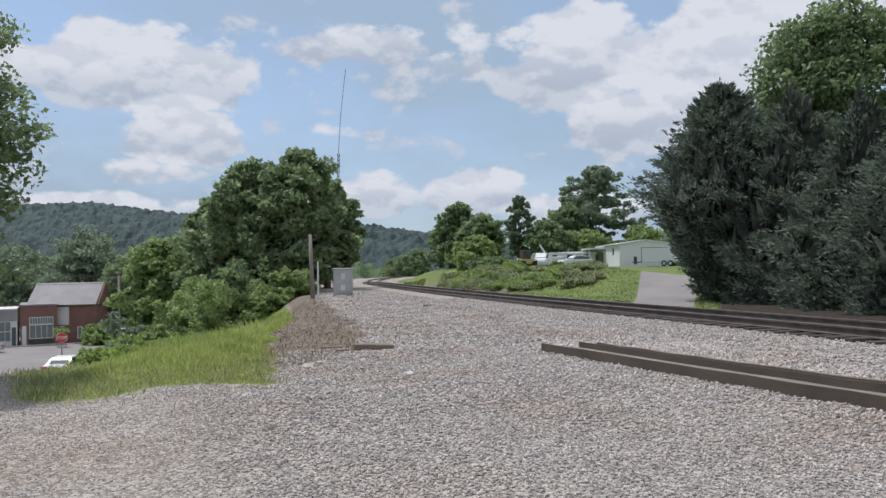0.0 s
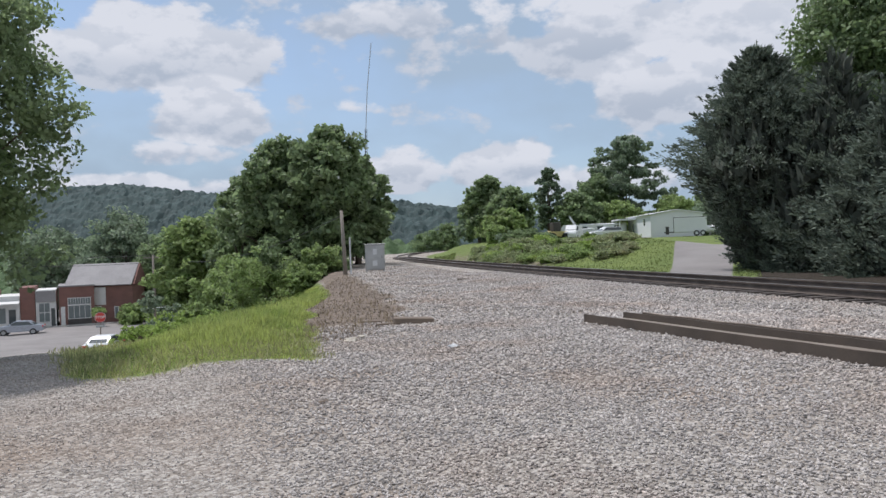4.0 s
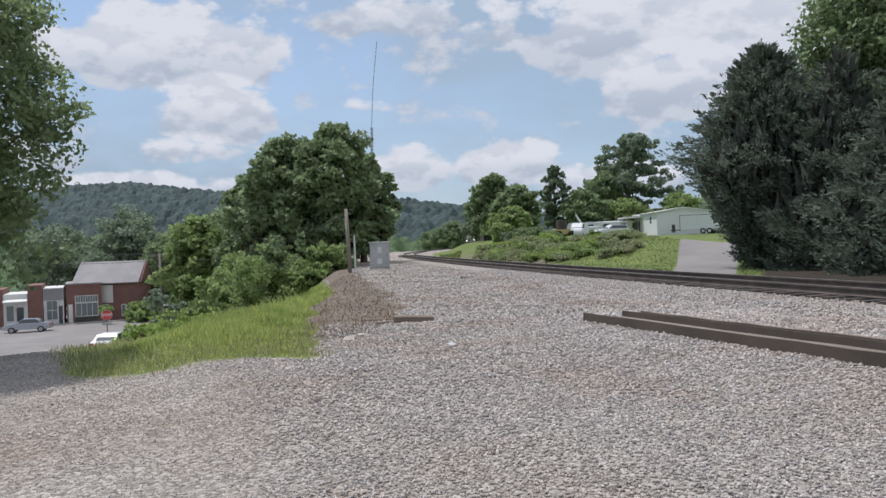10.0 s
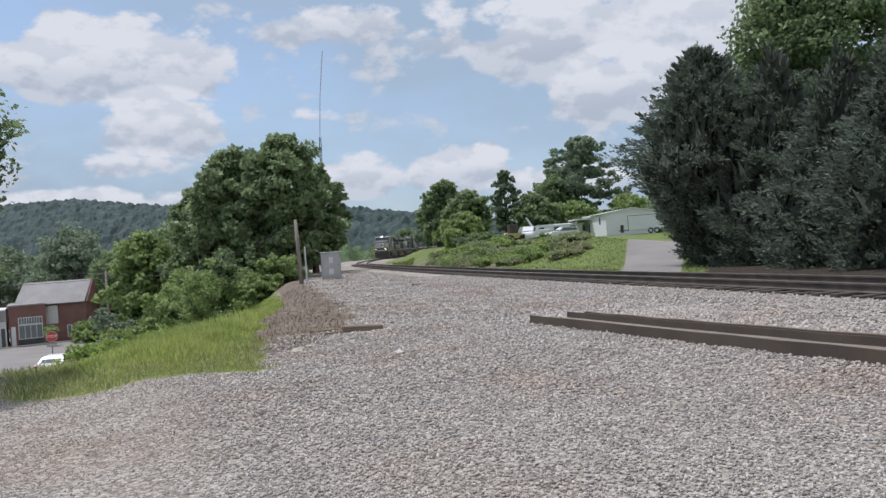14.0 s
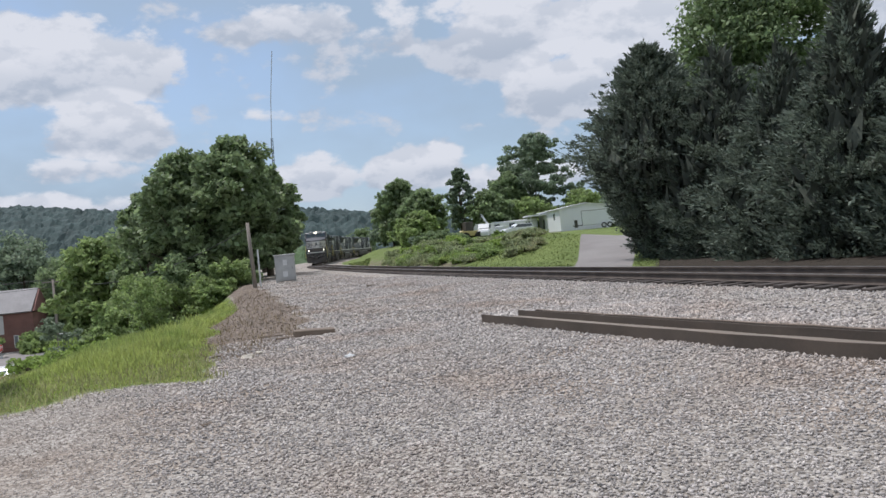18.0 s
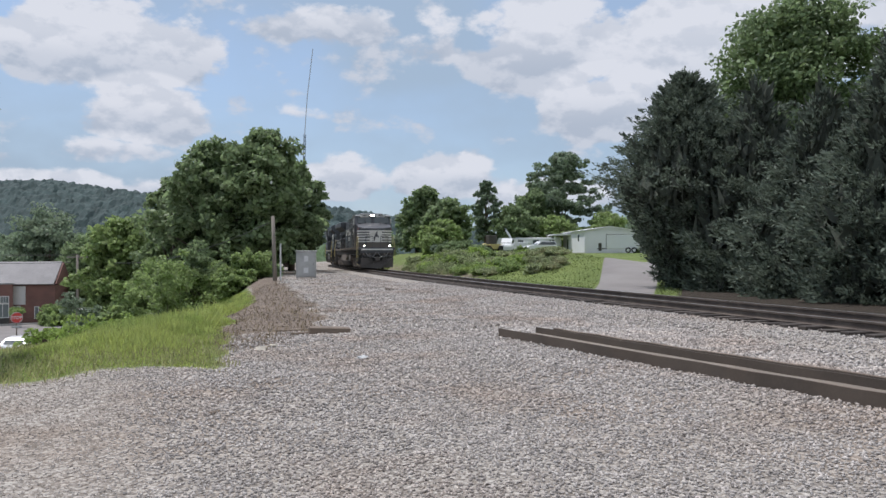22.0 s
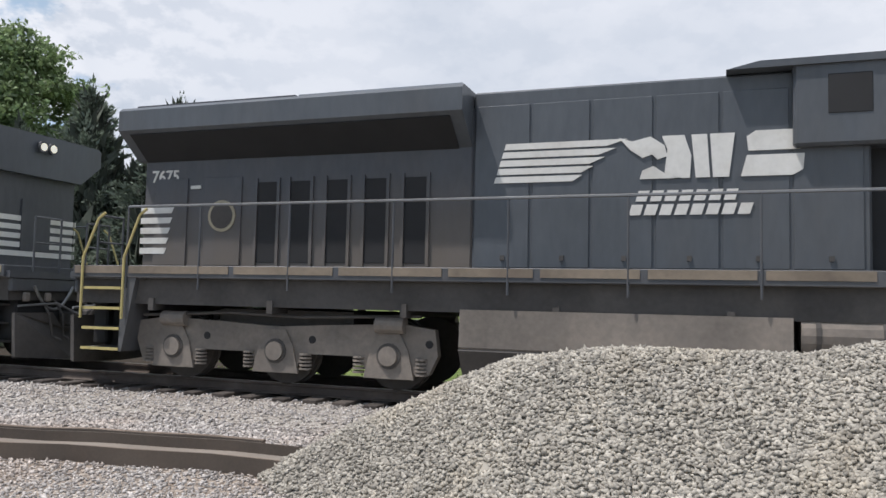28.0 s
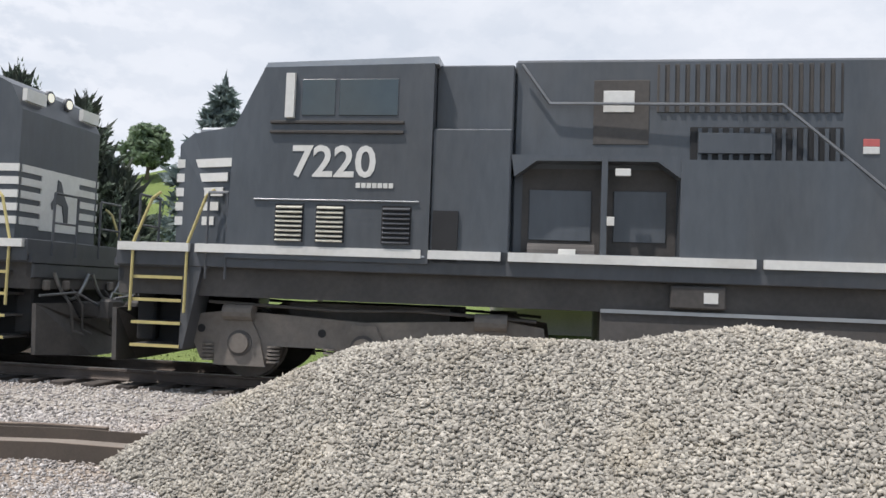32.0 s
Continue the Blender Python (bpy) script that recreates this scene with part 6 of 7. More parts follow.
    prism(bm, [(-1.0, 3.35), (-1.5, 4.38), (-1.5, 4.62), (-1.3, 4.74), (1.3, 4.74), (1.5, 4.62), (1.5, 4.38), (1.0, 3.35)], "x", -9.0, -3.92)
    part("radiator_wing", bm, H, e, "wide flared radiator housing")
    for s in (-1, 1):
        part("intake_screen", prism(bmesh.new(), [(s * 1.03, 3.36), (s * 1.5, 4.33), (s * 1.47, 4.36), (s * 1.0, 3.39)], "x", -8.9, -4.1), M["grille"], e)
        part("wing_edge", box(-8.95, -3.95, *sorted((s * 1.28, s * 1.34)), 4.725, 4.75), M["sheen"], e)
        for x in (-5.0, -6.0, -7.1, -7.6, -8.1, -8.6):
            side_box(e, "notice", M["white_paint"], x, x + 0.13, 3.02, 3.12, s * 1.0, 0.03)
            if x < -7:
                side_box(e, "notice", M["pale_red"], x, x + 0.13, 3.13, 3.19, s * 1.0, 0.03)
        for k in range(7):
            x = -8.95 + 0.72 * k
            side_box(e, "lower_door", H, x, x + 0.68, 1.85, 2.75, s * 1.0, 0.02)
    # rear section with dark screens
    part("rear_hood", prism(bmesh.new(), [(-11.02, 1.76), (-11.02, 4.05), (-10.80, 4.46), (-10.3, 4.70), (-9.0, 4.74), (-9.0, 1.76)], "y", -1.05, 1.05), H, e)
    for s in (-1, 1):
        for x in (-9.55, -10.05):
            g = side_box(e, "rear_screen", M["grille"], x, x + 0.46, 2.4, 3.4, s * 1.05, 0.015)
            for k in range(4):
                side_box(g, "bar", H, x + 0.03 + 0.12 * k, x + 0.06 + 0.12 * k, 2.4, 3.4, s * 1.05, 0.05, "", 0)
        side_box(e, "rear_screen", M["grille"], -10.05, -9.1, 1.95, 2.3, s * 1.05, 0.015)
        side_box(e, "rear_window", M["grille"], -10.6, -10.2, 2.7, 3.4, s * 1.05, 0.01)
        for k in range(5):
            z = 3.05 - 0.21 * k
            slanted(e, "tail_stripe", M["white_paint"], [(-11.04, z), (-10.62 - 0.02 * k, z), (-10.60 - 0.02 * k, z + 0.12), (-11.04, z + 0.12)], s * 1.055, 0.014, "white tail stripe")
        part("number_board", prism(bmesh.new(), [(s * 0.5, 4.2), (s * 0.98, 4.2), (s * 0.98, 4.4), (s * 0.5, 4.4)], "x", -11.03, -10.95), M["white_paint"], e)
        handrail(e, s, [0.6, -0.8, -2.2, -3.6, -5.0, -6.4, -7.8, -9.2, -10.4])
        handrail(e, s, [10.2, 9.9], 2.7)
    part("rear_panel", box(-11.04, -11.02, -0.5, 0.5, 2.15, 3.17), M["white_paint"], e, "white panel with a dark emblem")
    part("rear_emblem", prism(bmesh.new(), [(-0.2, 2.3), (-0.12, 2.3), (-0.05, 2.6), (0.1, 2.64), (0.22, 2.52), (0.25, 2.62), (0.12, 2.8), (0.1, 3.04), (0.02, 3.0), (-0.06, 2.8), (-0.2, 2.6)], "x", -11.06, -11.035), M["loco_black"], e)
    for k in range(5):
        for a, b in ((-0.98, -0.5), (0.5, 0.98)):
            part("tail_stripe", box(-11.04, -11.02, a, b, 2.21 + 0.21 * k, 2.33 + 0.21 * k), M["white_paint"], e)
    headlights(e, -10.87, 4.42, M["headlight_dim"], -1, (-0.25, 0.25))
    mane(e, 0.55, 3.35, 1.03, True, 0.98, True)
    mane(e, -3.7, 3.35, -1.03, False, 0.98, False)
    for x in (-1.6, 3.0, -6.0):
        for s in (-1, 1):
            part("tool_box", box(x, x + 0.7, *sorted((s * 1.3, s * 1.48)), 1.28, 1.58, 0.02), M["loco_dirt"], e)
            part("notice", box(x + 0.1, x + 0.28, *sorted((s * 1.48, s * 1.49)), 1.36, 1.5), M["white_paint"], e)
    part("sag_hose", tube(bmesh.new(), [(-5.4, 1.3, 1.3), (-5.1, 1.36, 0.9), (-4.9, 1.36, 0.4), (-4.75, 1.3, 0.3)], 0.03, 6), M["loco_black"], e)
    return e


UNITS = []
back = 0.0
for unit, L, turn in ((freight_unit_one("7675", True), 22.6, 0), (freight_unit_one("7674", False), 22.6, 180),
                      (freight_unit_two("7220"), 24.7, 180), (freight_unit_two(""), 24.7, 180)):
    UNITS.append((unit, back, L, turn))
    back += L

# ---- spare rails lying in the yard ----
M["rail_head"] = material("rail_head", (0.20, 0.155, 0.12), 0.8, metal=0.2, var=0.35, scale=2, fine=40, bump=0.4, stain=(0.27, 0.22, 0.175), stain_scale=2.0)
M["rail_dusty"] = material("rail_dusty", (0.21, 0.18, 0.15), 0.9, var=0.25, scale=1.5, fine=30, bump=0.4, stain=(0.25, 0.22, 0.185), stain_scale=1.2, stain_amount=0.7)
M["rail_brown"] = material("rail_brown", (0.10, 0.08, 0.064), 0.88, metal=0.1, var=0.3, scale=1.2, fine=30, bump=0.35, stain=(0.115, 0.088, 0.068), stain_scale=1.5)
TIPPED = {"rail_foot": [(0.0, 0.0), (0.022, 0.0), (0.022, 0.165), (0.0, 0.165)], "rail_web": [(0.022, 0.06), (0.07, 0.06), (0.07, 0.085), (0.022, 0.085)]}
TROUGH = {"rail_head": [(0.075, 0.03), (0.11, 0.03), (0.11, 0.150), (0.075, 0.150)], "rail_web": [(0.11, 0.115), (0.31, 0.120), (0.31, 0.140), (0.11, 0.135)],
          "rail_foot": [(0.31, 0.0), (0.335, 0.0), (0.335, 0.245), (0.31, 0.245)]}
BEHIND = {"rail_foot": [(0.35, 0.0), (0.365, 0.0), (0.365, 0.262), (0.35, 0.262)], "rail_head": [(0.365, 0.225), (0.43, 0.225), (0.43, 0.266), (0.365, 0.266)]}
LOOK = {"rail_foot": "rail_brown", "rail_web": "rail_dusty", "rail_head": "rail_head"}


def lying_rail(p, q, label, shape, bow=0.0):
    n = 14
    rows = []
    h = math.atan2(q.y - p.y, q.x - p.x)
    for i in range(n + 1):
        t = i / n
        b = bow * math.sin(math.pi * t)
        x, y = p.x + (q.x - p.x) * t - math.sin(h) * b, p.y + (q.y - p.y) * t + math.cos(h) * b
        rows.append((x, y, float(ground_z(x, y)) + 0.004, h))
    xb, yb, zb = rows[0][:3]
    r = thing("spare_rail", label, "rail", xb, yb, zb, group="spare rails in the yard")
    for name, outline in shape.items():
        sweep(name, outline, [(x - xb, y - yb, z - zb, h) for x, y, z, h in rows], M[LOOK[name]], r)
    return r


A0, A1 = Vector((1.83, 15.41)), Vector((5.89, 5.22))
dirv = (A1 - A0).normalized()
across = Vector((-dirv.y, dirv.x))
lying_rail(A0, A1, "rusty brown spare rail tipped on its side on gravel", TIPPED, 0.03)
lying_rail(A0 + dirv * 0.9, A1 + dirv * 0.05, "dusty spare rail on its side with stones in its trough", TROUGH, 0.03)
lying_rail(A0 + dirv * 1.45, A1 - dirv * 0.4, "rusty brown spare rail lying behind the others", BEHIND, 0.03)

# ---- loose stones ----
CHIP = np.array([[1, 0.25, 0.1], [-0.2, 1, -0.1], [-1, -0.25, 0.15], [0.2, -1, 0.1], [0.15, 0.1, 1], [0, 0, -1]]) * 1.12
CHIP_F = [(0, 1, 4), (1, 2, 4), (2, 3, 4), (3, 0, 4), (1, 0, 5), (2, 1, 5), (3, 2, 5), (0, 3, 5)]


def stones(name, label, X, Y, Z, size, mat, seed, sink=0.35):
    rng = np.random.default_rng(seed)
    n = len(X)
    V = CHIP[None] * rng.uniform(0.7, 1.1, (n, 6, 3)) + rng.normal(0, 0.13, (n, 6, 3))
    V *= np.stack([rng.uniform(0.7, 1.35, n), rng.uniform(0.6, 1.0, n), rng.uniform(0.4, 0.75, n)], 1)[:, None]
    ang = rng.uniform(0, 2 * math.pi, (n, 3)) * np.array([0.09, 0.09, 1])
    ang[:, :2] += rng.normal(0, 0.45, (n, 2))
    ca, sa = np.cos(ang), np.sin(ang)
    z0 = np.zeros(n)
    o = np.ones(n)
    Rx = np.array([[o, z0, z0], [z0, ca[:, 0], -sa[:, 0]], [z0, sa[:, 0], ca[:, 0]]]).transpose(2, 0, 1)
    Ry = np.array([[ca[:, 1], z0, sa[:, 1]], [z0, o, z0], [-sa[:, 1], z0, ca[:, 1]]]).transpose(2, 0, 1)
    Rz = np.array([[ca[:, 2], -sa[:, 2], z0], [sa[:, 2], ca[:, 2], z0], [z0, z0, o]]).transpose(2, 0, 1)
    V = np.einsum("nij,nkj->nki", Rz @ Ry @ Rx, V * (size[:, None, None] / 2))
    V += np.stack([X, Y, Z + size * sink * 0.4], 1)[:, None]
    ob = solid_mesh(name, V, CHIP_F, mat)
    return tagged(ob, label, "gravel", kind="stuff")


def scatter(rng, n, az0, az1, r0, r1, power=1.0):
    az = np.radians(rng.uniform(az0, az1, n))
    r = np.exp(rng.uniform(math.log(r0), math.log(r1), n)) if power == 0 else (rng.uniform(r0 ** power, r1 ** power, n)) ** (1 / power)
    return np.sin(az) * r, np.cos(az) * r


rng = np.random.default_rng(11)
X, Y = scatter(rng, 135000, -40, 60, 2.9, 17.0, 0.85)
ok = (cover(X, Y)[:, 0] < 0.4) & (np.abs(off_track(X, Y)) > 3.0) & (heap_z(X, Y) < 0.02)
X, Y = X[ok], Y[ok]
packed = smooth(-0.22, -0.40, X / np.maximum(Y, 0.5))
size = rng.uniform(0.016, 0.042, len(X)) * (1 + 0.6 * smooth(5, 12, np.hypot(X, Y))) * (1 + 0.35 * smooth(6.5, 4.5, off_track(X, Y))) * (1 - 0.5 * packed)
stones("yard_stones", "loose pale crushed stone over the yard", X, Y, ground_z(X, Y), size, M["stone"], 12)
X, Y = scatter(rng, 34000, -14, 26, 15.0, 34.0, 1.0)
ok = (cover(X, Y)[:, :2].max(1) < 0.4) & (off_track(X, Y) > 2.8) & (cover(X, Y)[:, 2] < 0.3)
X, Y = X[ok], Y[ok]
stones("far_yard_stones", "loose pale crushed stone farther along the yard", X, Y, ground_z(X, Y), rng.uniform(0.045, 0.095, len(X)), M["stone"], 15)
s_ = rng.uniform(-12, 40, 46000)
tx, ty, th = on_track(s_)
off_ = np.where(rng.random(len(s_)) < 0.9, 0.9 + 5.6 * rng.random(len(s_)) ** 1.2, rng.uniform(-0.7, 0.7, len(s_)))
X, Y = tx - np.sin(th) * off_, ty + np.cos(th) * off_
ok = (heap_z(X, Y) < 0.02) & (np.abs((Y - A0.y) * dirv.x - (X - A0.x) * dirv.y) > 0.3)
X, Y = X[ok], Y[ok]
stones("ballast_stones", "coarse grey ballast stones beside the rails", X, Y, ground_z(X, Y), rng.uniform(0.03, 0.07, len(X)), M["stone"], 13)
X, Y = rng.uniform(2.0, 9.0, 165000), rng.uniform(-2.4, 6.6, 165000)
ok = heap_z(X, Y) > 0.0
X, Y = X[ok], Y[ok]
H = heap_z(X, Y)
stones("heap_stones", "fresh pale crushed stone lying on the heap", X, Y, ground_z(X, Y) + H, rng.uniform(0.026, 0.066, len(X)), M["stone_fresh"], 14, 0.5)

X, Y = scatter(rng, 11000, -15, -2, 13.5, 44.0, 1.0)
cv = cover(X, Y)
ok = (cv[:, 1] > 0.45) & (cv[:, 0] < 0.6)
X, Y = X[ok], Y[ok]
M["clod"] = material("clod", (0.26, 0.215, 0.175), 0.95, var=0.35, scale=1.2, fine=20, bump=0.5, island=0.45)
stones("bank_rubble", "brown clods and rubble on the dirt bank", X, Y, ground_z(X, Y), 0.015 + 0.075 * rng.random(len(X)) ** 3, M["clod"], 16)
X, Y = scatter(rng, 12000, -10, 12, 33.0, 62.0, 1.0)
ok = (cover(X, Y)[:, :2].max(1) < 0.4) & (off_track(X, Y) > 2.8)
X, Y = X[ok], Y[ok]
stones("path_stones", "loose pale crushed stone beside the line", X, Y, ground_z(X, Y), rng.uniform(0.06, 0.11, len(X)), M["stone"], 17)

# ---- weeds on the bank and grass at the edges ----
def blades(name, label, X, Y, hgt, width, mat, seed, lean=0.35):
    rng = np.random.default_rng(seed)
    n = len(X)
    Z = ground_z(X, Y)
    a = rng.uniform(0, 2 * math.pi, n)
    d = np.stack([np.cos(a), np.sin(a), np.zeros(n)], 1)
    s = np.stack([-np.sin(a), np.cos(a), np.zeros(n)], 1)
    h, l = hgt[:, None], (hgt * rng.uniform(0.1, lean, n))[:, None]
    B = np.stack([X, Y, Z - 0.02], 1)
    up = np.array([0, 0, 1.0])
    w = (width * rng.uniform(0.6, 1.4, n))[:, None]
    V = np.stack([B - s * w, B + d * l * 0.35 + up * h * 0.55 - s * w * 0.9, B + d * l + up * h, B + d * l * 0.35 + up * h * 0.55 + s * w * 0.9], 1)
    return tagged(quads_mesh(name, V, 4, mat), label, "grass", kind="stuff")


M["weed"] = material("weed", (0.42, 0.48, 0.15), 0.6, var=0.3, scale=0.5, fine=3, bump=0, island=0.3, transl=0.42, stain=(0.17, 0.29, 0.06), stain_scale=0.35, stain_amount=0.7)
M["dry_grass"] = material("dry_grass", (0.37, 0.37, 0.17), 0.7, var=0.3, scale=0.6, fine=4, bump=0, island=0.35, transl=0.25)
M["dead_grass"] = material("dead_grass", (0.24, 0.19, 0.12), 0.8, var=0.3, scale=0.6, fine=4, bump=0, island=0.35, transl=0.2)
rng = np.random.default_rng(21)
X, Y = scatter(rng, 210000, -33, -5, 11.0, 56, 1.1)
cv = cover(X, Y)
u_ = edge_x(Y) - X
ok = (cv[:, 0] > 0.45) & (cv[:, 2] < 0.4) & ((u_ > 2.6 - 1.6 * smooth(22, 32, Y)) | (X / Y + 0.045 * bumps(X, Y, 0.7, 5.0) < -0.215)) & (rng.random(len(X)) < cv[:, 0])
X, Y = X[ok], Y[ok]
r_ = np.hypot(X, Y)
hg = (0.06 + 0.62 * smooth(13.0, 19, r_) * smooth(0.4, 0.95, cv[ok, 0]) * np.maximum(smooth(-0.21, -0.33, X / Y), smooth(1.4, 3.6, u_[ok]))) * (0.8 + 0.5 * bumps(X, Y, 1.7, 1.0) + 0.3 * bumps(X, Y, 0.5, 3.0)) * rng.uniform(0.6, 1.3, len(X))
cap = 1.72 + r_ * np.tan(np.radians(np.interp(np.degrees(np.arctan2(X, Y)), [-33, -27.5, -25.8, -23.2, -21.8, -20, -17, -13, -10, -5], [-8.2, -7.1, -6.2, -5.5, -5.1, -4.5, -4.0, -3.0, -2.2, -1.5]))) - ground_z(X, Y)
ok = cap > 0.05
X, Y, r_, hg = X[ok], Y[ok], r_[ok], np.minimum(hg, cap * rng.uniform(0.6, 1.15, len(cap)))[ok]
blades("weeds", "tall bright green weeds and grass over the bank", X, Y, np.clip(hg, 0.04, 1.3), 0.006 + 0.0005 * r_, M["weed"], 22, 0.7)
X, Y = scatter(rng, 9000, -31, -9, 10.6, 17.0, 1.0)
ok = cover(X, Y)[:, 0] > 0.12 + 0.5 * rng.random(len(X))
blades("dry_tufts", "short dry grass at the edge of the gravel", X[ok], Y[ok], rng.uniform(0.04, 0.17, int(ok.sum())), np.full(int(ok.sum()), 0.009), M["dry_grass"], 23, 0.8)
X, Y = scatter(rng, 2400, -14, -4, 14.0, 46.0, 1.0)
u_ = edge_x(Y) - X
ok = (u_ > -0.3) & (u_ < 3.4)
blades("bank_tufts", "sparse dead grass on the dirt bank", X[ok], Y[ok], rng.uniform(0.05, 0.2, int(ok.sum())), np.full(int(ok.sum()), 0.011), M["dead_grass"], 24, 1.2)
tx, ty, th = on_track(rng.uniform(4, 95, 26000))
off_ = -rng.uniform(3.4, 13, 26000)
X, Y = tx - np.sin(th) * off_, ty + np.cos(th) * off_
ok = cover(X, Y)[:, 1:3].max(1) < 0.3
X, Y = X[ok], Y[ok]
hg = rng.uniform(0.04, 0.11, len(X)) + 0.3 * smooth(46, 56, Y) * smooth(0.21, 0.17, X / Y) * rng.random(len(X))
blades("verge_grass", "green grass along the far side of the track", X, Y, hg, 0.010 + 0.0006 * np.hypot(X, Y), M["grass_blade"], 25)

# ---- steel equipment cabinet beside the line ----
M["galvanised"] = material("galvanised", (0.42, 0.43, 0.43), 0.45, metal=0.5, var=0.2, scale=2, fine=14, bump=0.1, stain=(0.3, 0.3, 0.29), stain_scale=1.0)
M["plate_pale"] = material("plate_pale", (0.62, 0.63, 0.63), 0.5, var=0.1, scale=3, fine=20, bump=0.02)
x, y = polar(-7.3, 50.5)
cab_box = thing("equipment_cabinet", "grey galvanised steel equipment cabinet on short legs beside the line", "cabinet", x, y, float(ground_z(x, y)), 6)
part("body", box(-0.62, 0.62, -0.55, 0.55, 0.10, 1.72, 0.02), M["galvanised"], cab_box)
part("roof", box(-0.68, 0.68, -0.62, 0.62, 1.72, 1.79, 0.02), M["galvanised"], cab_box)
for sx in (-0.56, 0.56):
    for sy in (-0.48, 0.48):
        part("leg", box(sx - 0.05, sx + 0.05, sy - 0.05, sy + 0.05, -0.05, 0.12), M["galvanised"], cab_box)
d = part("door", box(-0.56, 0.56, -0.575, -0.55, 0.18, 1.64, 0.008), M["galvanised"], cab_box)
part("plate", box(-0.12, 0.14, -0.585, -0.573, 1.1, 1.45), M["plate_pale"], d)
part("plate", box(-0.16, 0.14, -0.585, -0.573, 0.38, 0.72), M["plate_pale"], d)
part("handle", box(0.42, 0.46, -0.6, -0.57, 0.85, 1.02), M["steel"], d)

# ---- poles, mast and wires ----
M["pole_wood"] = material("pole_wood", (0.26, 0.23, 0.20), 0.9, var=0.3, scale=1.0, fine=12, bump=0.5, stretch=(1, 1, 0.15))
M["mast_dark"] = material("mast_dark", (0.06, 0.06, 0.06), 0.7, var=0.2, scale=1, fine=8, bump=0.1)
M["mast_pale"] = material("mast_pale", (0.4, 0.4, 0.4), 0.5, metal=0.5, var=0.2, scale=1, fine=8, bump=0.05)


def pole(az, r, el, r0, label, lean=0.0):
    x, y = polar(az, r)
    z = float(ground_z(x, y))
    h = 1.7 + r * math.tan(radians(el)) - z
    p = thing("utility_pole", label, "utility pole", x, y, z - 0.2)
    c, s = math.cos(radians(-az)), math.sin(radians(-az))
    top = (-lean * c, -lean * s, h + 0.2)
    part("post", cyl((0, 0, 0), top, r0, r0 * 0.7, 10), M["pole_wood"], p, soft=True)
    return p, Vector((x + top[0], y + top[1], z + h))


p1, top1 = pole(-9.5, 47, 2.75, 0.13, "slightly leaning grey wooden pole on the bank", 0.12)
part("insulator", cyl((-0.2, -0.05, 5.9), (-0.2, -0.05, 6.05), 0.05, None, 8), M["plate_pale"], p1)
part("guard", cyl((0.32, 0, 0.0), (0.32, 0, 2.4), 0.05, None, 8), M["plate_pale"], p1)
p2, top2 = pole(-22.5, 92, 0.05, 0.16, "grey wooden utility pole beside the street")
part("crossarm", box(-1.1, 1.1, -0.06, 0.06, 7.6, 7.75), M["pole_wood"], p2)


def wire(name, a, b, sag, r, label):
    pts = [a.lerp(b, i / 14) - Vector((0, 0, sag * 4 * (i / 14) * (1 - i / 14))) for i in range(15)]
    return tagged(part(name, tube(bmesh.new(), pts, r, 5), M["mast_dark"], None), label, "wire")


wire("overhead_wire", top1 - Vector((0, 0, 0.3)), top2, 1.6, 0.022, "thin dark overhead wire between the poles")
wire("overhead_wire", top2, Vector((*polar(-40, 95), 4.0)), 0.8, 0.025, "thin dark overhead wire along the street")
wire("overhead_wire", top2 - Vector((0, 0, 0.8)), Vector((*polar(-40, 96), 3.0)), 0.8, 0.025, "thin dark overhead wire along the street")
x, y = polar(-7.7, 100)
mz = float(ground_z(x, y))
mast = thing("radio_mast", "tall slender guyed radio mast with a whip top", "mast", x, y, mz)
hz_ = 1.7 + 100 * math.tan(radians(8.6)) - mz
ht = 1.7 + 100 * math.tan(radians(14.6)) - mz
cx, cy = math.cos(radians(7.7)), math.sin(radians(7.7))
for dx, dy in ((0.16, 0), (-0.08, 0.14), (-0.08, -0.14)):
    part("mast_leg", cyl((dx, dy, 0), (dx * 0.8 + 0.45 * cx, dy * 0.8 + 0.45 * cy, hz_), 0.035, None, 6), M["mast_dark"], mast)
bm = bmesh.new()
for k in range(int(hz_ / 0.5)):
    f = k * 0.5 / hz_
    o = Vector((0.45 * cx * f, 0.45 * cy * f, k * 0.5))
    c3 = [Vector((0.16, 0, 0)), Vector((-0.08, 0.14, 0)), Vector((-0.08, -0.14, 0))]
    for i in range(3):
        add_cyl(bm, o + c3[i], o + c3[(i + 1) % 3] + Vector((0, 0, 0.5)), 0.018, None, 4, False)
part("mast_lattice", bm, M["mast_dark"], mast)
part("whip", tube(bmesh.new(), [(0.45 * cx, 0.45 * cy, hz_), (0.8 * cx, 0.8 * cy, hz_ + 5), (1.5 * cx, 1.5 * cy, ht)], 0.045, 6), M["mast_pale"], mast)

# ---- timber offcuts and odd stones on the gravel ----
M["old_timber"] = material("old_timber", (0.20, 0.16, 0.125), 0.95, var=0.35, scale=2, fine=16, bump=0.6, stretch=(0.2, 1, 1))


def timber(az, r, l, w, h, rz, label):
    x, y = polar(az, r)
    b = part("timber_offcut", box(-l / 2, l / 2, -w / 2, w / 2, 0, h, 0.015), M["old_timber"], None)
    b.matrix_world = pose(x, y, float(ground_z(x, y)) - 0.03, 4, 3, rz)
    return tagged(b, label, "timber", "timber offcuts")


timber(-5.5, 16.6, 0.85, 0.24, 0.17, 14, "weathered railway tie offcut at the edge of the bank")
timber(-7.4, 16.4, 0.6, 0.10, 0.08, 52, "splintered grey timber piece on the bank")
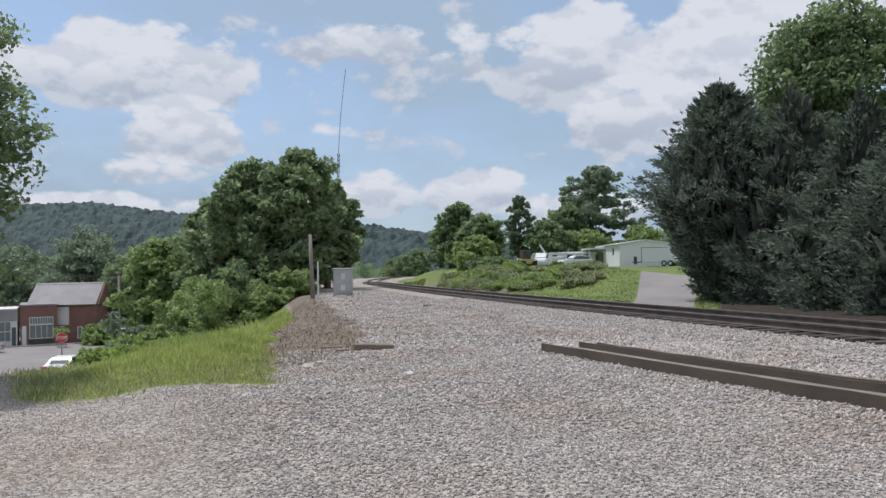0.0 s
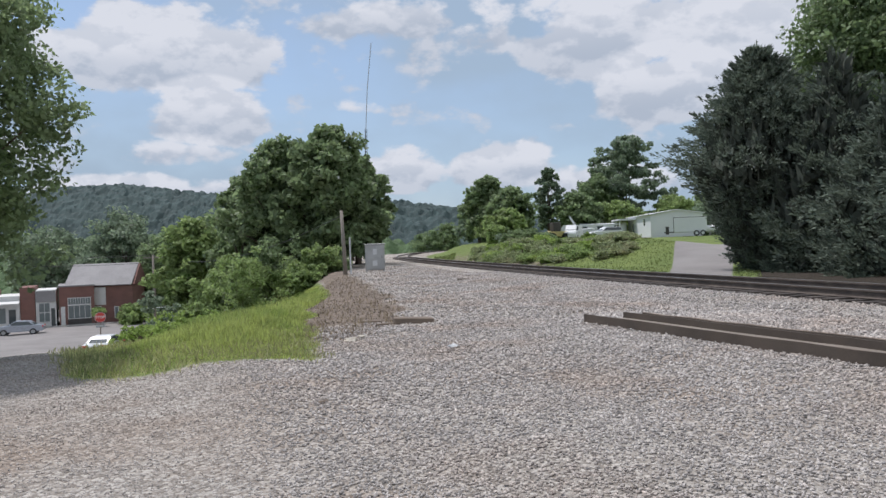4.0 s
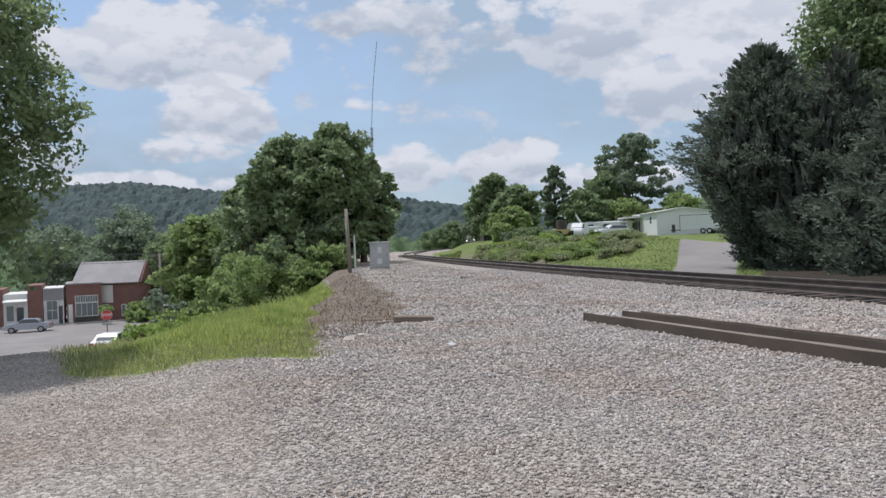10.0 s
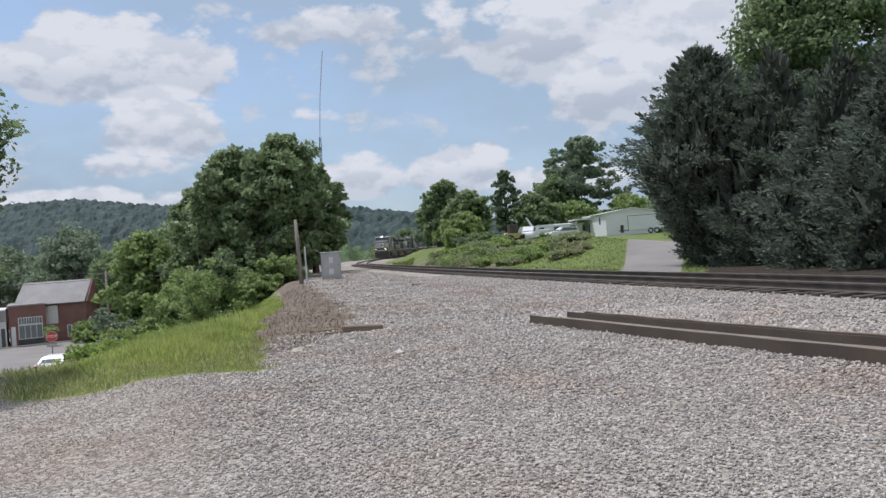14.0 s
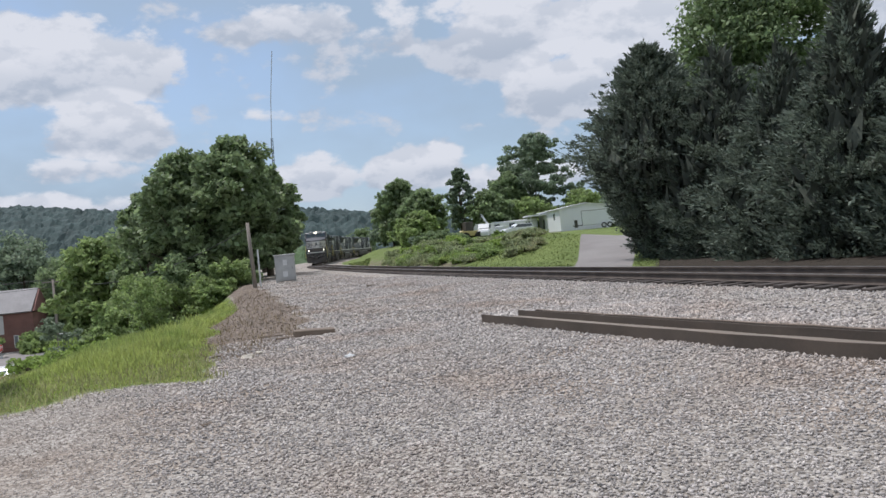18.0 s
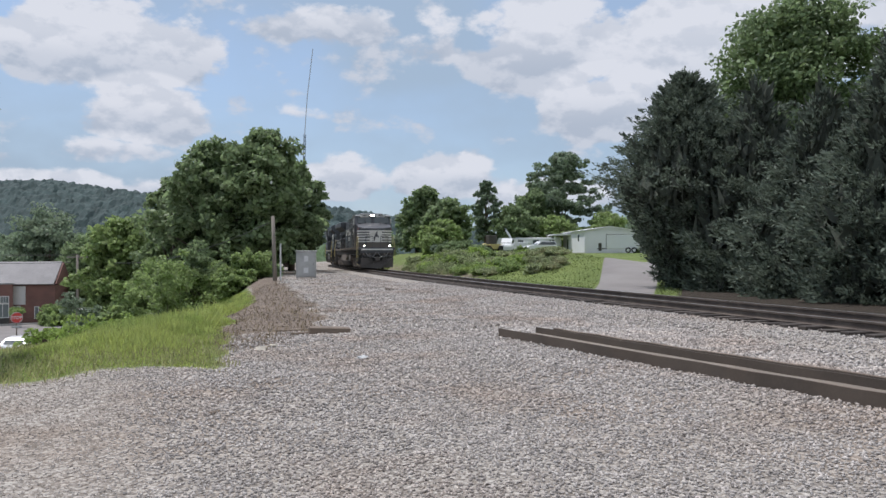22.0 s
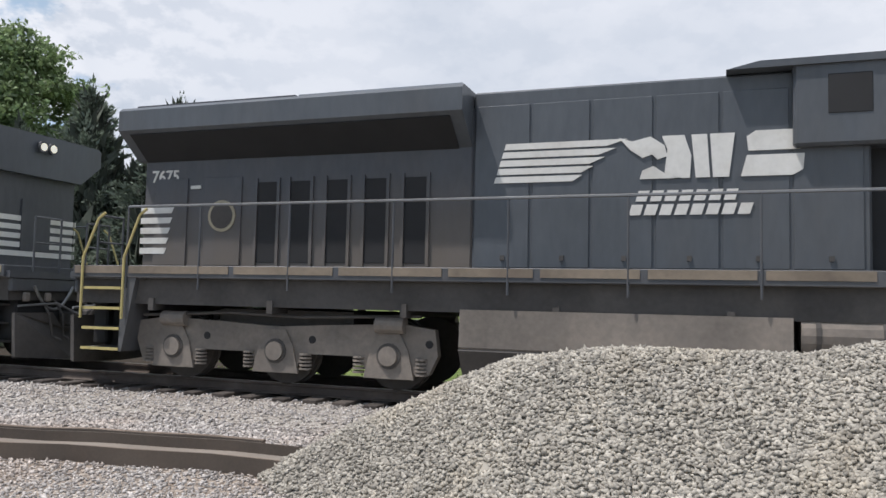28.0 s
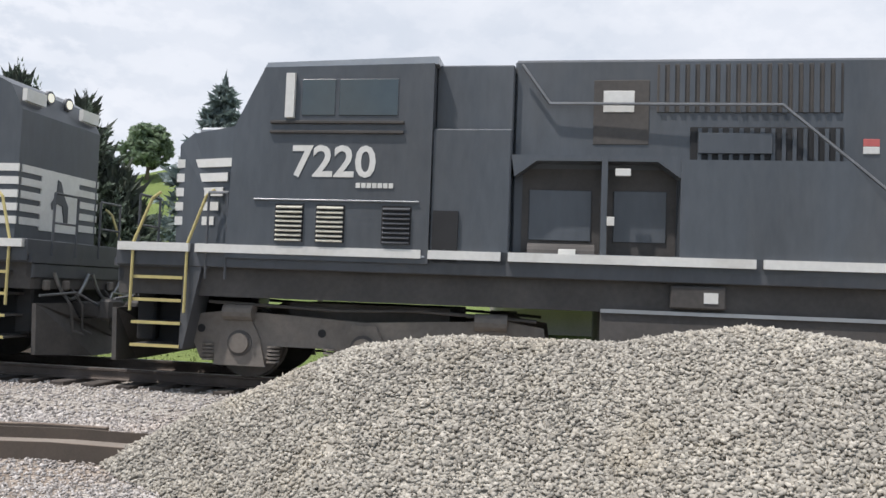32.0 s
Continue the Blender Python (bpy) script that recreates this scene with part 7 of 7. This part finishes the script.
timber(-8.0, 17.6, 0.9, 0.09, 0.07, 40, "splintered grey timber piece on the bank")
timber(-1.0, 33, 0.7, 0.12, 0.08, 30, "dark timber piece lying on the gravel")
timber(-14.0, 10.3, 0.34, 0.05, 0.04, 8, "dark stick lying on the gravel")
timber(-13.2, 8.6, 0.22, 0.05, 0.05, 70, "dark stick lying on the gravel")


def rock(az, r, s, mat, seed, label):
    bm = bmesh.new()
    bmesh.ops.create_icosphere(bm, subdivisions=2, radius=1.0)
    for v in bm.verts:
        n = noise.noise(v.co * 1.6 + Vector((seed, 0, 0)))
        v.co *= 1 + 0.4 * n
        v.co.z *= 0.55
    x, y = polar(az, r)
    ob = part("rock", bm, mat, None)
    ob.matrix_world = pose(x, y, float(ground_z(x, y)) + s * 0.15, 0, 0, seed * 40) @ Matrix.Diagonal((s, s * 0.7, s * 0.7, 1))
    return tagged(ob, label, "rock")


rock(-3.0, 12.6, 0.1, M["plate_pale"], 1, "flat white stone on the gravel")
rock(-10.2, 14.2, 0.16, M["stone_fresh"], 2, "pale grey rock at the foot of the bank")
rock(-9.4, 14.6, 0.1, M["stone_fresh"], 3, "pale grey rock at the foot of the bank")

# ---- the street below: brick shops, cars, stop sign ----
M["brick"] = material("brick", (0.22, 0.115, 0.095), 0.9, var=0.25, scale=0.6, fine=9, bump=0.3, stain=(0.17, 0.10, 0.085), stain_scale=0.4, stretch=(1, 1, 2.5))
M["shop_white"] = material("shop_white", (0.68, 0.68, 0.66), 0.7, var=0.12, scale=0.6, fine=8, bump=0.05, stain=(0.5, 0.5, 0.48), stain_scale=0.5)
M["roof_grey"] = material("roof_grey", (0.30, 0.29, 0.29), 0.85, var=0.25, scale=0.35, fine=5, bump=0.2, stain=(0.2, 0.195, 0.19), stain_scale=0.25)
M["shop_glass"] = material("shop_glass", (0.16, 0.19, 0.19), 0.12, var=0.25, scale=0.7, fine=4, bump=0, spec=0.7)
M["concrete"] = material("concrete", (0.42, 0.40, 0.37), 0.9, var=0.2, scale=1, fine=15, bump=0.2)
ROW_X, ROW_Y = polar(-27.0, 100)
ROW_Z = float(ground_z(ROW_X, ROW_Y)) - 0.1


def row_thing(name, label, q, back, rz=27.0, z=0.0):
    """A building of the row: q metres to the right along the street, back metres behind its front line."""
    c, s = math.cos(radians(27.0)), math.sin(radians(27.0))
    return thing(name, label, "building", ROW_X + q * c - back * s, ROW_Y + q * s + back * c, ROW_Z + z, rz)


def window(e, x0, x1, z0, z1, y, bars_x=1, bars_z=1, frame="shop_white", glass="shop_glass"):
    w = part("window", box(x0, x1, y - 0.03, y + 0.02, z0, z1), M[glass], e)
    t = 0.07
    for a, b, c, d in ((x0 - t, x0, z0 - t, z1 + t), (x1, x1 + t, z0 - t, z1 + t), (x0, x1, z0 - t, z0), (x0, x1, z1, z1 + t)):
        part("frame", box(a, b, y - 0.08, y + 0.02, c, d), M[frame], w)
    for k in range(1, bars_x):
        xx = x0 + (x1 - x0) * k / bars_x
        part("bar", box(xx - 0.025, xx + 0.025, y - 0.06, y, z0, z1), M[frame], w)
    for k in range(1, bars_z):
        zz = z0 + (z1 - z0) * k / bars_z
        part("bar", box(x0, x1, y - 0.06, y, zz - 0.04, zz + 0.04), M[frame], w)
    return w


b = row_thing("brick_shop", "red brick shop with a wide display window and grey roof edge", -0.55, 0)
part("wall", box(-1.85, 1.85, 0, 9, 0, 4.55), M["brick"], b)
part("parapet", box(-1.95, 1.95, -0.1, 9, 4.55, 4.72), M["roof_grey"], b)
window(b, -0.9, 1.4, 0.9, 2.35, 0.0, 4, 1)
window(b, -0.9, 1.4, 2.5, 3.2, 0.0, 9, 1)
part("stall_riser", box(-1.0, 1.5, -0.06, 0, 0, 0.82), M["loco_dirt"], b)
part("door", box(-1.7, -1.25, -0.04, 0.02, 0.05, 2.3), M["shop_white"], b)
b = row_thing("white_shop", "narrow white shopfront with tall windows", -3.75, 0.2)
part("wall", box(-1.05, 1.05, 0, 8, 0, 4.3), M["shop_white"], b)
part("sign_board", box(-1.0, 1.0, -0.12, 0, 2.95, 4.2), M["roof_grey"], b)
window(b, -0.7, 0.35, 0.7, 2.8, 0.0, 2, 2)
part("door", box(0.5, 0.9, -0.03, 0.02, 0.05, 2.2), M["glass_dark"], b)
b = row_thing("brick_pier_shop", "dark red brick building between the shopfronts", -5.6, 0.1)
part("wall", box(-0.75, 0.75, 0, 8, 0, 4.7), M["brick"], b)
b = row_thing("cream_shop", "cream shopfront with an awning and a dark doorway", -7.6, 0.1)
part("wall", box(-1.2, 1.2, 0, 8, 0, 3.8), M["shop_white"], b)
part("awning", prism(bmesh.new(), [(-0.9, 2.9), (0.0, 3.2), (0.0, 3.3), (-0.9, 3.0)], "x", -1.2, 1.2), M["shop_white"], b)
window(b, -0.9, -0.2, 0.8, 2.5, 0.0)
part("door", box(0.1, 0.8, -0.03, 0.02, 0.05, 2.3), M["glass_dark"], b)
b = row_thing("brick_corner_shop", "low red brick shop at the end of the row", -10.2, 0.1)
part("wall", box(-1.6, 1.4, 0, 8, 0, 4.4), M["brick"], b)
window(b, -1.0, 0.8, 0.8, 2.6, 0.0, 2, 1)
# gabled hall behind, its brick gable towards the pole
b = row_thing("gabled_hall", "red brick hall with a grey gabled roof and patched side", 1.9, 1.0, 9.0)
part("wall", box(-3.75, 3.75, 0, 6.4, 0, 4.4), M["brick"], b)
for x0, x1 in ((-3.9, -3.75), (3.75, 3.95)):
    part("gable", prism(bmesh.new(), [(-0.1, 4.5), (6.5, 4.5), (3.2, 7.0)], "x", *sorted((x0, x1))), M["brick"], b)
for sgn in (0, 1):
    pr = [(-0.35, 4.45), (3.2, 6.95), (3.2, 7.08), (-0.45, 4.55)] if sgn == 0 else [(6.75, 4.45), (3.2, 6.95), (3.2, 7.08), (6.85, 4.55)]
    part("roof_slope", prism(bmesh.new(), pr, "x", -3.85, 3.76), M["roof_grey"], b)
part("patched_wall", box(-0.9, 0.7, -0.08, 0, 2.2, 4.3), M["shop_white"], b)
window(b, -0.7, 0.1, 0.9, 2.0, 0.0, 1, 1)
for x0 in (1.7, 2.9):
    window(b, x0, x0 + 0.35, 0.6, 1.9, 0.0)
for y0 in (1.0, 2.8):
    w = part("window", box(3.74, 3.97, y0, y0 + 0.6, 0.8, 2.0), M["shop_glass"], b)
part("roof_vent", box(1.6, 1.85, 1.0, 1.25, 5.0, 5.5), M["loco_dirt"], b)
kerb = row_thing("shop_pavement", "pale concrete pavement in front of the shops", -2.5, -1.4, 27.0, 0.02)
part("slab", box(-9.5, 9.8, 0, 1.4, -0.3, 0.17, 0.02), M["concrete"], kerb)
kerb["kind"] = "structure"

CAR_PROFILE = {"saloon": ([(-2.25, 0.35), (-2.25, 0.78), (-2.1, 0.95), (-1.5, 1.0), (-0.95, 1.40), (0.35, 1.43), (1.05, 1.02), (1.95, 0.88), (2.2, 0.68), (2.22, 0.35)],
                          [(-1.42, 1.0), (-0.92, 1.36), (0.32, 1.39), (0.95, 1.02)]),
               "suv": ([(-2.2, 0.42), (-2.25, 0.95), (-2.1, 1.12), (-1.9, 1.62), (0.2, 1.66), (0.9, 1.18), (1.95, 1.05), (2.2, 0.85), (2.22, 0.42)],
                       [(-1.95, 1.15), (-1.82, 1.55), (0.15, 1.6), (0.78, 1.18)]),
               "van": ([(-2.3, 0.42), (-2.3, 1.9), (-2.15, 2.0), (0.9, 2.0), (1.5, 1.3), (2.2, 1.15), (2.35, 0.9), (2.35, 0.42)], [(0.2, 1.3), (0.2, 1.85), (0.85, 1.85), (1.35, 1.3)])}


def car(kind, paint, az, r, rz, label, scale=1.0):
    x, y = polar(az, r)
    e = thing("parked_car", label, "car", x, y, float(ground_z(x, y)), rz, group="parked cars")
    e.scale = (scale,) * 3
    body, glass = CAR_PROFILE[kind]
    bm = prism(bmesh.new(), body, "y", -0.88, 0.88)
    for v in bm.verts:
        if v.co.z > 1.2:
            v.co.y *= 0.82
    bmesh.ops.bevel(bm, geom=list(bm.edges), offset=0.05, segments=2, affect="EDGES")
    part("body", bm, paint, e, soft=False)
    for s in (-1, 1):
        g = prism(bmesh.new(), glass, "y", *sorted((s * 0.70, s * 0.895)))
        for v in g.verts:
            if v.co.z > 1.2:
                v.co.y *= 0.84
        part("side_window", g, M["glass_dark"], e)
        part("headlamp", box(2.1, 2.2, *sorted((s * 0.45, s * 0.82)), 0.62, 0.78, 0.03), M["plate_pale"], e)
        part("tail_lamp", box(-2.28, -2.18, *sorted((s * 0.5, s * 0.84)), 0.72, 0.9, 0.02), M["red_paint"], e)
        part("door_mirror", box(0.65, 0.85, *sorted((s * 0.88, s * 1.02)), 0.98, 1.12, 0.03), paint, e)
        for wx in (-1.35, 1.35):
            w = part("wheel", cyl((wx, s * 0.68, 0.33), (wx, s * 0.90, 0.33), 0.33, None, 18), M["grille"], e)
            part("rim", cyl((wx, s * 0.885, 0.33), (wx, s * 0.91, 0.33), 0.2, None, 14), M["galvanised"], w)
    zb = glass[0][1]
    part("rear_window", prism(bmesh.new(), [(glass[0][0] - 0.16, zb + 0.02), (glass[1][0] - 0.06, glass[1][1] - 0.02), (glass[1][0] + 0.02, glass[1][1] - 0.02), (glass[0][0] - 0.02, zb + 0.02)], "y", -0.62, 0.62), M["glass_dark"], e)
    part("windscreen", prism(bmesh.new(), [(glass[3][0] + 0.16, glass[3][1] + 0.02), (glass[2][0] + 0.08, glass[2][1] - 0.02), (glass[2][0], glass[2][1] - 0.02), (glass[3][0] + 0.02, glass[3][1] + 0.02)], "y", -0.64, 0.64), M["glass_dark"], e)
    part("number_plate", box(-2.29, -2.26, -0.16, 0.16, 0.78, 0.86), M["plate_pale"], e)
    return e


M["car_silver"] = material("car_silver", (0.42, 0.46, 0.52), 0.3, metal=0.6, var=0.08, scale=1, fine=8, bump=0, spec=0.7)
M["car_white"] = material("car_white", (0.72, 0.74, 0.75), 0.3, var=0.06, scale=1, fine=8, bump=0, spec=0.7)
M["car_grey"] = material("car_grey", (0.09, 0.095, 0.1), 0.3, metal=0.3, var=0.1, scale=1, fine=8, bump=0, spec=0.7)
car("saloon", M["car_silver"], -30.7, 92, 200, "silver-blue saloon car parked by the shops")
car("saloon", M["car_white"], -25.75, 64, 95, "white saloon car parked below the weeds")
car("suv", M["car_grey"], -23.2, 66, 90, "dark grey car parked below the weeds")
car("suv", M["car_white"], -21.9, 98, 20, "white car half hidden by the utility pole")
car("suv", M["car_grey"], -21.8, 68, 80, "dark car parked behind the weeds")

# stop sign
x, y = polar(-26.02, 67)
zz = float(ground_z(x, y))
sg = thing("stop_sign", "red octagonal stop sign on a brown post", "road sign", x, y, zz, 26)
hs = 1.7 + 67 * math.tan(radians(-4.0)) - zz
part("post", box(-0.04, 0.04, -0.03, 0.03, -0.3, hs + 0.35), M["old_timber"], sg)
octo = lambda r: [(math.cos(radians(22.5 + 45 * k)) * r, hs + math.sin(radians(22.5 + 45 * k)) * r) for k in range(8)]
part("rim", prism(bmesh.new(), octo(0.43), "y", -0.05, -0.035), M["plate_pale"], sg)
pl = part("plate", prism(bmesh.new(), octo(0.40), "y", -0.06, -0.045), M["red_paint"], sg)
lettering(pl, "STOP", 0, hs, 0.30, -0.062, M["plate_pale"], "white word on the red plate")
part("street_name_plate", box(-0.35, 0.35, -0.05, -0.03, hs - 0.75, hs - 0.6), M["galvanised"], sg)

# ---- white building, trailer and trucks on the hill ----
M["siding"] = material("siding", (0.74, 0.75, 0.77), 0.6, var=0.06, scale=0.5, fine=6, bump=0.05)


def hill_spot(az, r, dz=0.0):
    x, y = polar(az, r)
    return x, y, float(ground_z(x, y)) + dz


x, y, z = hill_spot(12.86, 112, -0.15)
wb = thing("white_building", "long white metal-sided building with a low gabled roof", "building", x, y, z, 1)
part("wall", box(0, 7.2, 0, 14, 0, 3.35), M["siding"], wb)
part("gable_wall", prism(bmesh.new(), [(-0.05, 3.3), (7.25, 3.3), (3.6, 3.85)], "y", 0.0, 14.0), M["siding"], wb)
for pr in ([(-0.3, 3.28), (3.6, 3.86), (3.6, 3.98), (-0.35, 3.40)], [(7.5, 3.28), (3.6, 3.86), (3.6, 3.98), (7.55, 3.40)]):
    part("roof_slope", prism(bmesh.new(), pr, "y", -0.25, 14.3), M["siding"], wb)
bm = bmesh.new()
for k in range(16):
    add_box(bm, 0.1 + 0.44 * k, 0.13 + 0.44 * k, -0.02, 0.0, 0.1, 3.3)
part("siding_rib", bm, M["siding"], wb)
part("window", box(-0.03, 0.03, 3.2, 4.0, 1.9, 2.9), M["glass_dark"], wb)
part("skirting", box(-0.02, 0.02, 0, 14, 0.0, 0.25), M["concrete"], wb)
part("porch_roof", box(-2.6, 0.1, 8.5, 14.2, 2.9, 3.1), M["siding"], wb)
for yy in (8.6, 11.2, 13.9):
    part("porch_post", box(-2.5, -2.4, yy, yy + 0.1, 0, 2.9), M["siding"], wb)
part("porch_door", box(-0.04, 0.02, 10.2, 11.1, 0.2, 2.3), M["glass_dark"], wb)

x, y, z = hill_spot(15.5, 104)
tr = thing("cargo_trailer", "white enclosed cargo trailer with two axles", "trailer", x, y, z, -15)
part("body", box(-2.0, 2.0, -1.0, 1.0, 0.5, 2.4, 0.06), M["siding"], tr)
part("edge_trim", box(-2.03, -1.97, -1.02, 1.02, 0.45, 2.43), M["loco_dirt"], tr)
part("top_trim", box(-2.0, 2.0, -1.02, -0.98, 2.37, 2.43), M["loco_dirt"], tr)
part("tongue", box(-3.2, -2.0, -0.06, 0.06, 0.5, 0.62), M["loco_dirt"], tr)
part("jack", box(-3.0, -2.6, -0.25, 0.25, 0.3, 1.3), M["loco_dirt"], tr)
for wx in (0.75, 1.5):
    w = part("wheel", cyl((wx, -1.02, 0.36), (wx, -1.22, 0.36), 0.36, None, 18), M["grille"], tr)
    part("rim", cyl((wx, -1.21, 0.36), (wx, -1.24, 0.36), 0.2, None, 12), M["plate_pale"], w)
x, y, z = hill_spot(17.3, 104)
tk = thing("propane_tank", "white horizontal gas tank on feet", "tank", x, y, z, -15)
part("shell", cyl((-1.3, 0, 0.85), (1.3, 0, 0.85), 0.48, None, 20), M["siding"], tk, soft=False)
for sx in (-0.9, 0.9):
    part("foot", box(sx - 0.1, sx + 0.1, -0.35, 0.35, 0, 0.5), M["concrete"], tk)
part("valve_hood", cyl((0, 0, 1.3), (0, 0, 1.5), 0.18, None, 12), M["siding"], tk)
car("suv", M["car_white"], 9.7, 106, 195, "white car parked beside the white building", 1.0)
car("van", M["car_white"], 7.4, 108, 250, "white work truck parked on the hill", 1.05)
x, y, z = hill_spot(9.5, 124, -0.3)
rv = thing("camper_trailer", "long white camper trailer with a grey stripe", "trailer", x, y, z, -8)
part("body", box(-3.6, 3.6, -1.2, 1.2, 0.6, 2.8, 0.12), M["siding"], rv)
part("stripe", box(-3.5, 3.5, -1.215, -1.2, 1.3, 1.55), M["galvanised"], rv)
for x0 in (-3.2, -0.8, 1.8):
    part("window", box(x0, x0 + 0.9, -1.22, -1.2, 1.8, 2.4), M["glass_dark"], rv)
for wx in (-0.5, 0.5):
    part("wheel", cyl((wx, -1.0, 0.38), (wx, -1.22, 0.38), 0.38, None, 16), M["grille"], rv)
x, y, z = hill_spot(6.1, 106)
ld = thing("yellow_loader", "yellow construction loader parked on the hill", "loader", x, y, z, 200)
part("chassis", box(-1.8, 1.2, -0.7, 0.7, 0.6, 1.3, 0.05), M["yellow_paint"], ld)
part("cab", box(-0.6, 0.5, -0.6, 0.6, 1.3, 2.5, 0.05), M["loco_dirt"], ld)
part("boom", prism(bmesh.new(), [(0.8, 1.1), (2.6, 0.5), (2.7, 0.7), (0.9, 1.4)], "y", -0.5, 0.5), M["yellow_paint"], ld)
part("bucket", prism(bmesh.new(), [(2.5, 0.1), (3.3, 0.1), (2.7, 0.9), (2.5, 0.8)], "y", -0.9, 0.9), M["yellow_paint"], ld)
for wx in (-1.2, 0.8):
    for s in (-1, 1):
        part("wheel", cyl((wx, s * 0.7, 0.55), (wx, s * 1.05, 0.55), 0.55, None, 18), M["grille"], ld)
x, y, z = hill_spot(7.6, 112)
bt = thing("bucket_truck", "white utility truck with a folded boom", "truck", x, y, z, 160)
part("bed", box(-2.6, 0.8, -1.0, 1.0, 0.7, 1.6, 0.05), M["car_white"], bt)
part("cab", prism(bmesh.new(), [(0.8, 0.6), (0.8, 2.2), (1.6, 2.2), (2.0, 1.5), (2.9, 1.3), (2.9, 0.6)], "y", -1.0, 1.0), M["car_white"], bt)
part("boom", prism(bmesh.new(), [(-0.4, 1.6), (-0.1, 1.6), (0.9, 3.3), (0.7, 3.4)], "y", -0.15, 0.15), M["car_white"], bt)
for wx in (-1.7, 2.1):
    part("wheel", cyl((wx, -1.02, 0.42), (wx, 1.02, 0.42), 0.42, None, 16), M["grille"], bt)

# ---- house with a porch beyond the track ----
M["roof_tan"] = material("roof_tan", (0.36, 0.29, 0.20), 0.9, var=0.2, scale=0.8, fine=7, bump=0.3, stain=(0.28, 0.22, 0.16), stain_scale=0.5)
hx, hy = polar(84, 27)
hzb = float(ground_z(hx, hy))
hs_ = thing("porch_house", "white clapboard house with a tan shingle roof and front porch", "house", hx, hy, hzb, -78)
part("foundation", box(-6, 6, 0, 8, -0.3, 1.4), M["concrete"], hs_)
part("wall", box(-6, 6, 0, 8, 1.4, 4.6), M["siding"], hs_)
for k in range(22):
    part("clapboard", box(-6.02, 6.02, -0.025, 0.0, 1.42 + 0.145 * k, 1.53 + 0.145 * k), M["siding"], hs_)
for pr in ([(-2.2, 4.3), (4.0, 6.1), (4.0, 6.25), (-2.25, 4.42)], [(8.6, 4.5), (4.0, 6.1), (4.0, 6.25), (8.65, 4.62)]):
    part("roof_slope", prism(bmesh.new(), pr, "x", -6.5, 6.5), M["roof_tan"], hs_)
part("fascia", box(-6.5, 6.5, -2.28, -2.2, 4.22, 4.45), M["siding"], hs_)
for x0 in (-6.0, -6.2):
    part("gable", prism(bmesh.new(), [(0, 4.6), (8, 4.6), (4, 6.1)], "x", -6.0, -5.9), M["siding"], hs_)
    break
part("porch_deck", box(-6, 6, -2.0, 0, 1.2, 1.4), M["concrete"], hs_)
for k in range(6):
    xx = -5.9 + 2.34 * k
    part("porch_post", box(xx - 0.07, xx + 0.07, -2.0, -1.86, 1.4, 4.3), M["siding"], hs_)
for x0 in (-4.6, 2.6):
    w = window(hs_, x0, x0 + 1.0, 2.4, 3.9, -0.02, 1, 2)
part("door", box(-0.6, 0.4, -0.06, 0.02, 1.42, 3.5), M["glass_dark"], hs_)
part("chimney", box(1.5, 2.1, 3.6, 4.4, 5.8, 7.0), M["concrete"], hs_)

# ---- motion of the train ----
FRONT = [(0, 345), (10, 220), (13, 176), (19, 99.5), (23, 50.0), (26, 14.4), (29, -24.6), (30, -37.05), (32, -62.75)]


def front_at(t):
    return float(np.interp(t, [r[0] for r in FRONT], [r[1] for r in FRONT]))


def motions():
    for ob, back, length, turn in UNITS:
        rows = []
        for t in np.arange(0, 32.01, 0.5):
            s = front_at(float(t)) + back
            a, b = on_track(s + 0.16 * length), on_track(s + 0.84 * length)
            x, y = (a[0] + b[0]) / 2, (a[1] + b[1]) / 2
            h = math.degrees(math.atan2(a[1] - b[1], a[0] - b[0])) + turn
            rows.append((float(t), pose(float(x), float(y), RAIL_Z, 0, 0, h)))
        walk(ob, rows)
    # the wheels roll with the train
    for w, r in WHEELS:
        x, z = w.location.x, w.location.z
        turn = next(u[3] for u in UNITS if u[0] == w.parent)
        rows = []
        for k in range(0, 32 * FPS + 1):
            a = (front_at(k / FPS) - front_at(0)) / r * (-1 if turn == 0 else 1)
            rows.append((k / FPS, pose(x, 0, z, 0, math.degrees(a) % 360, 0)))
        walk(w, rows)
motions()
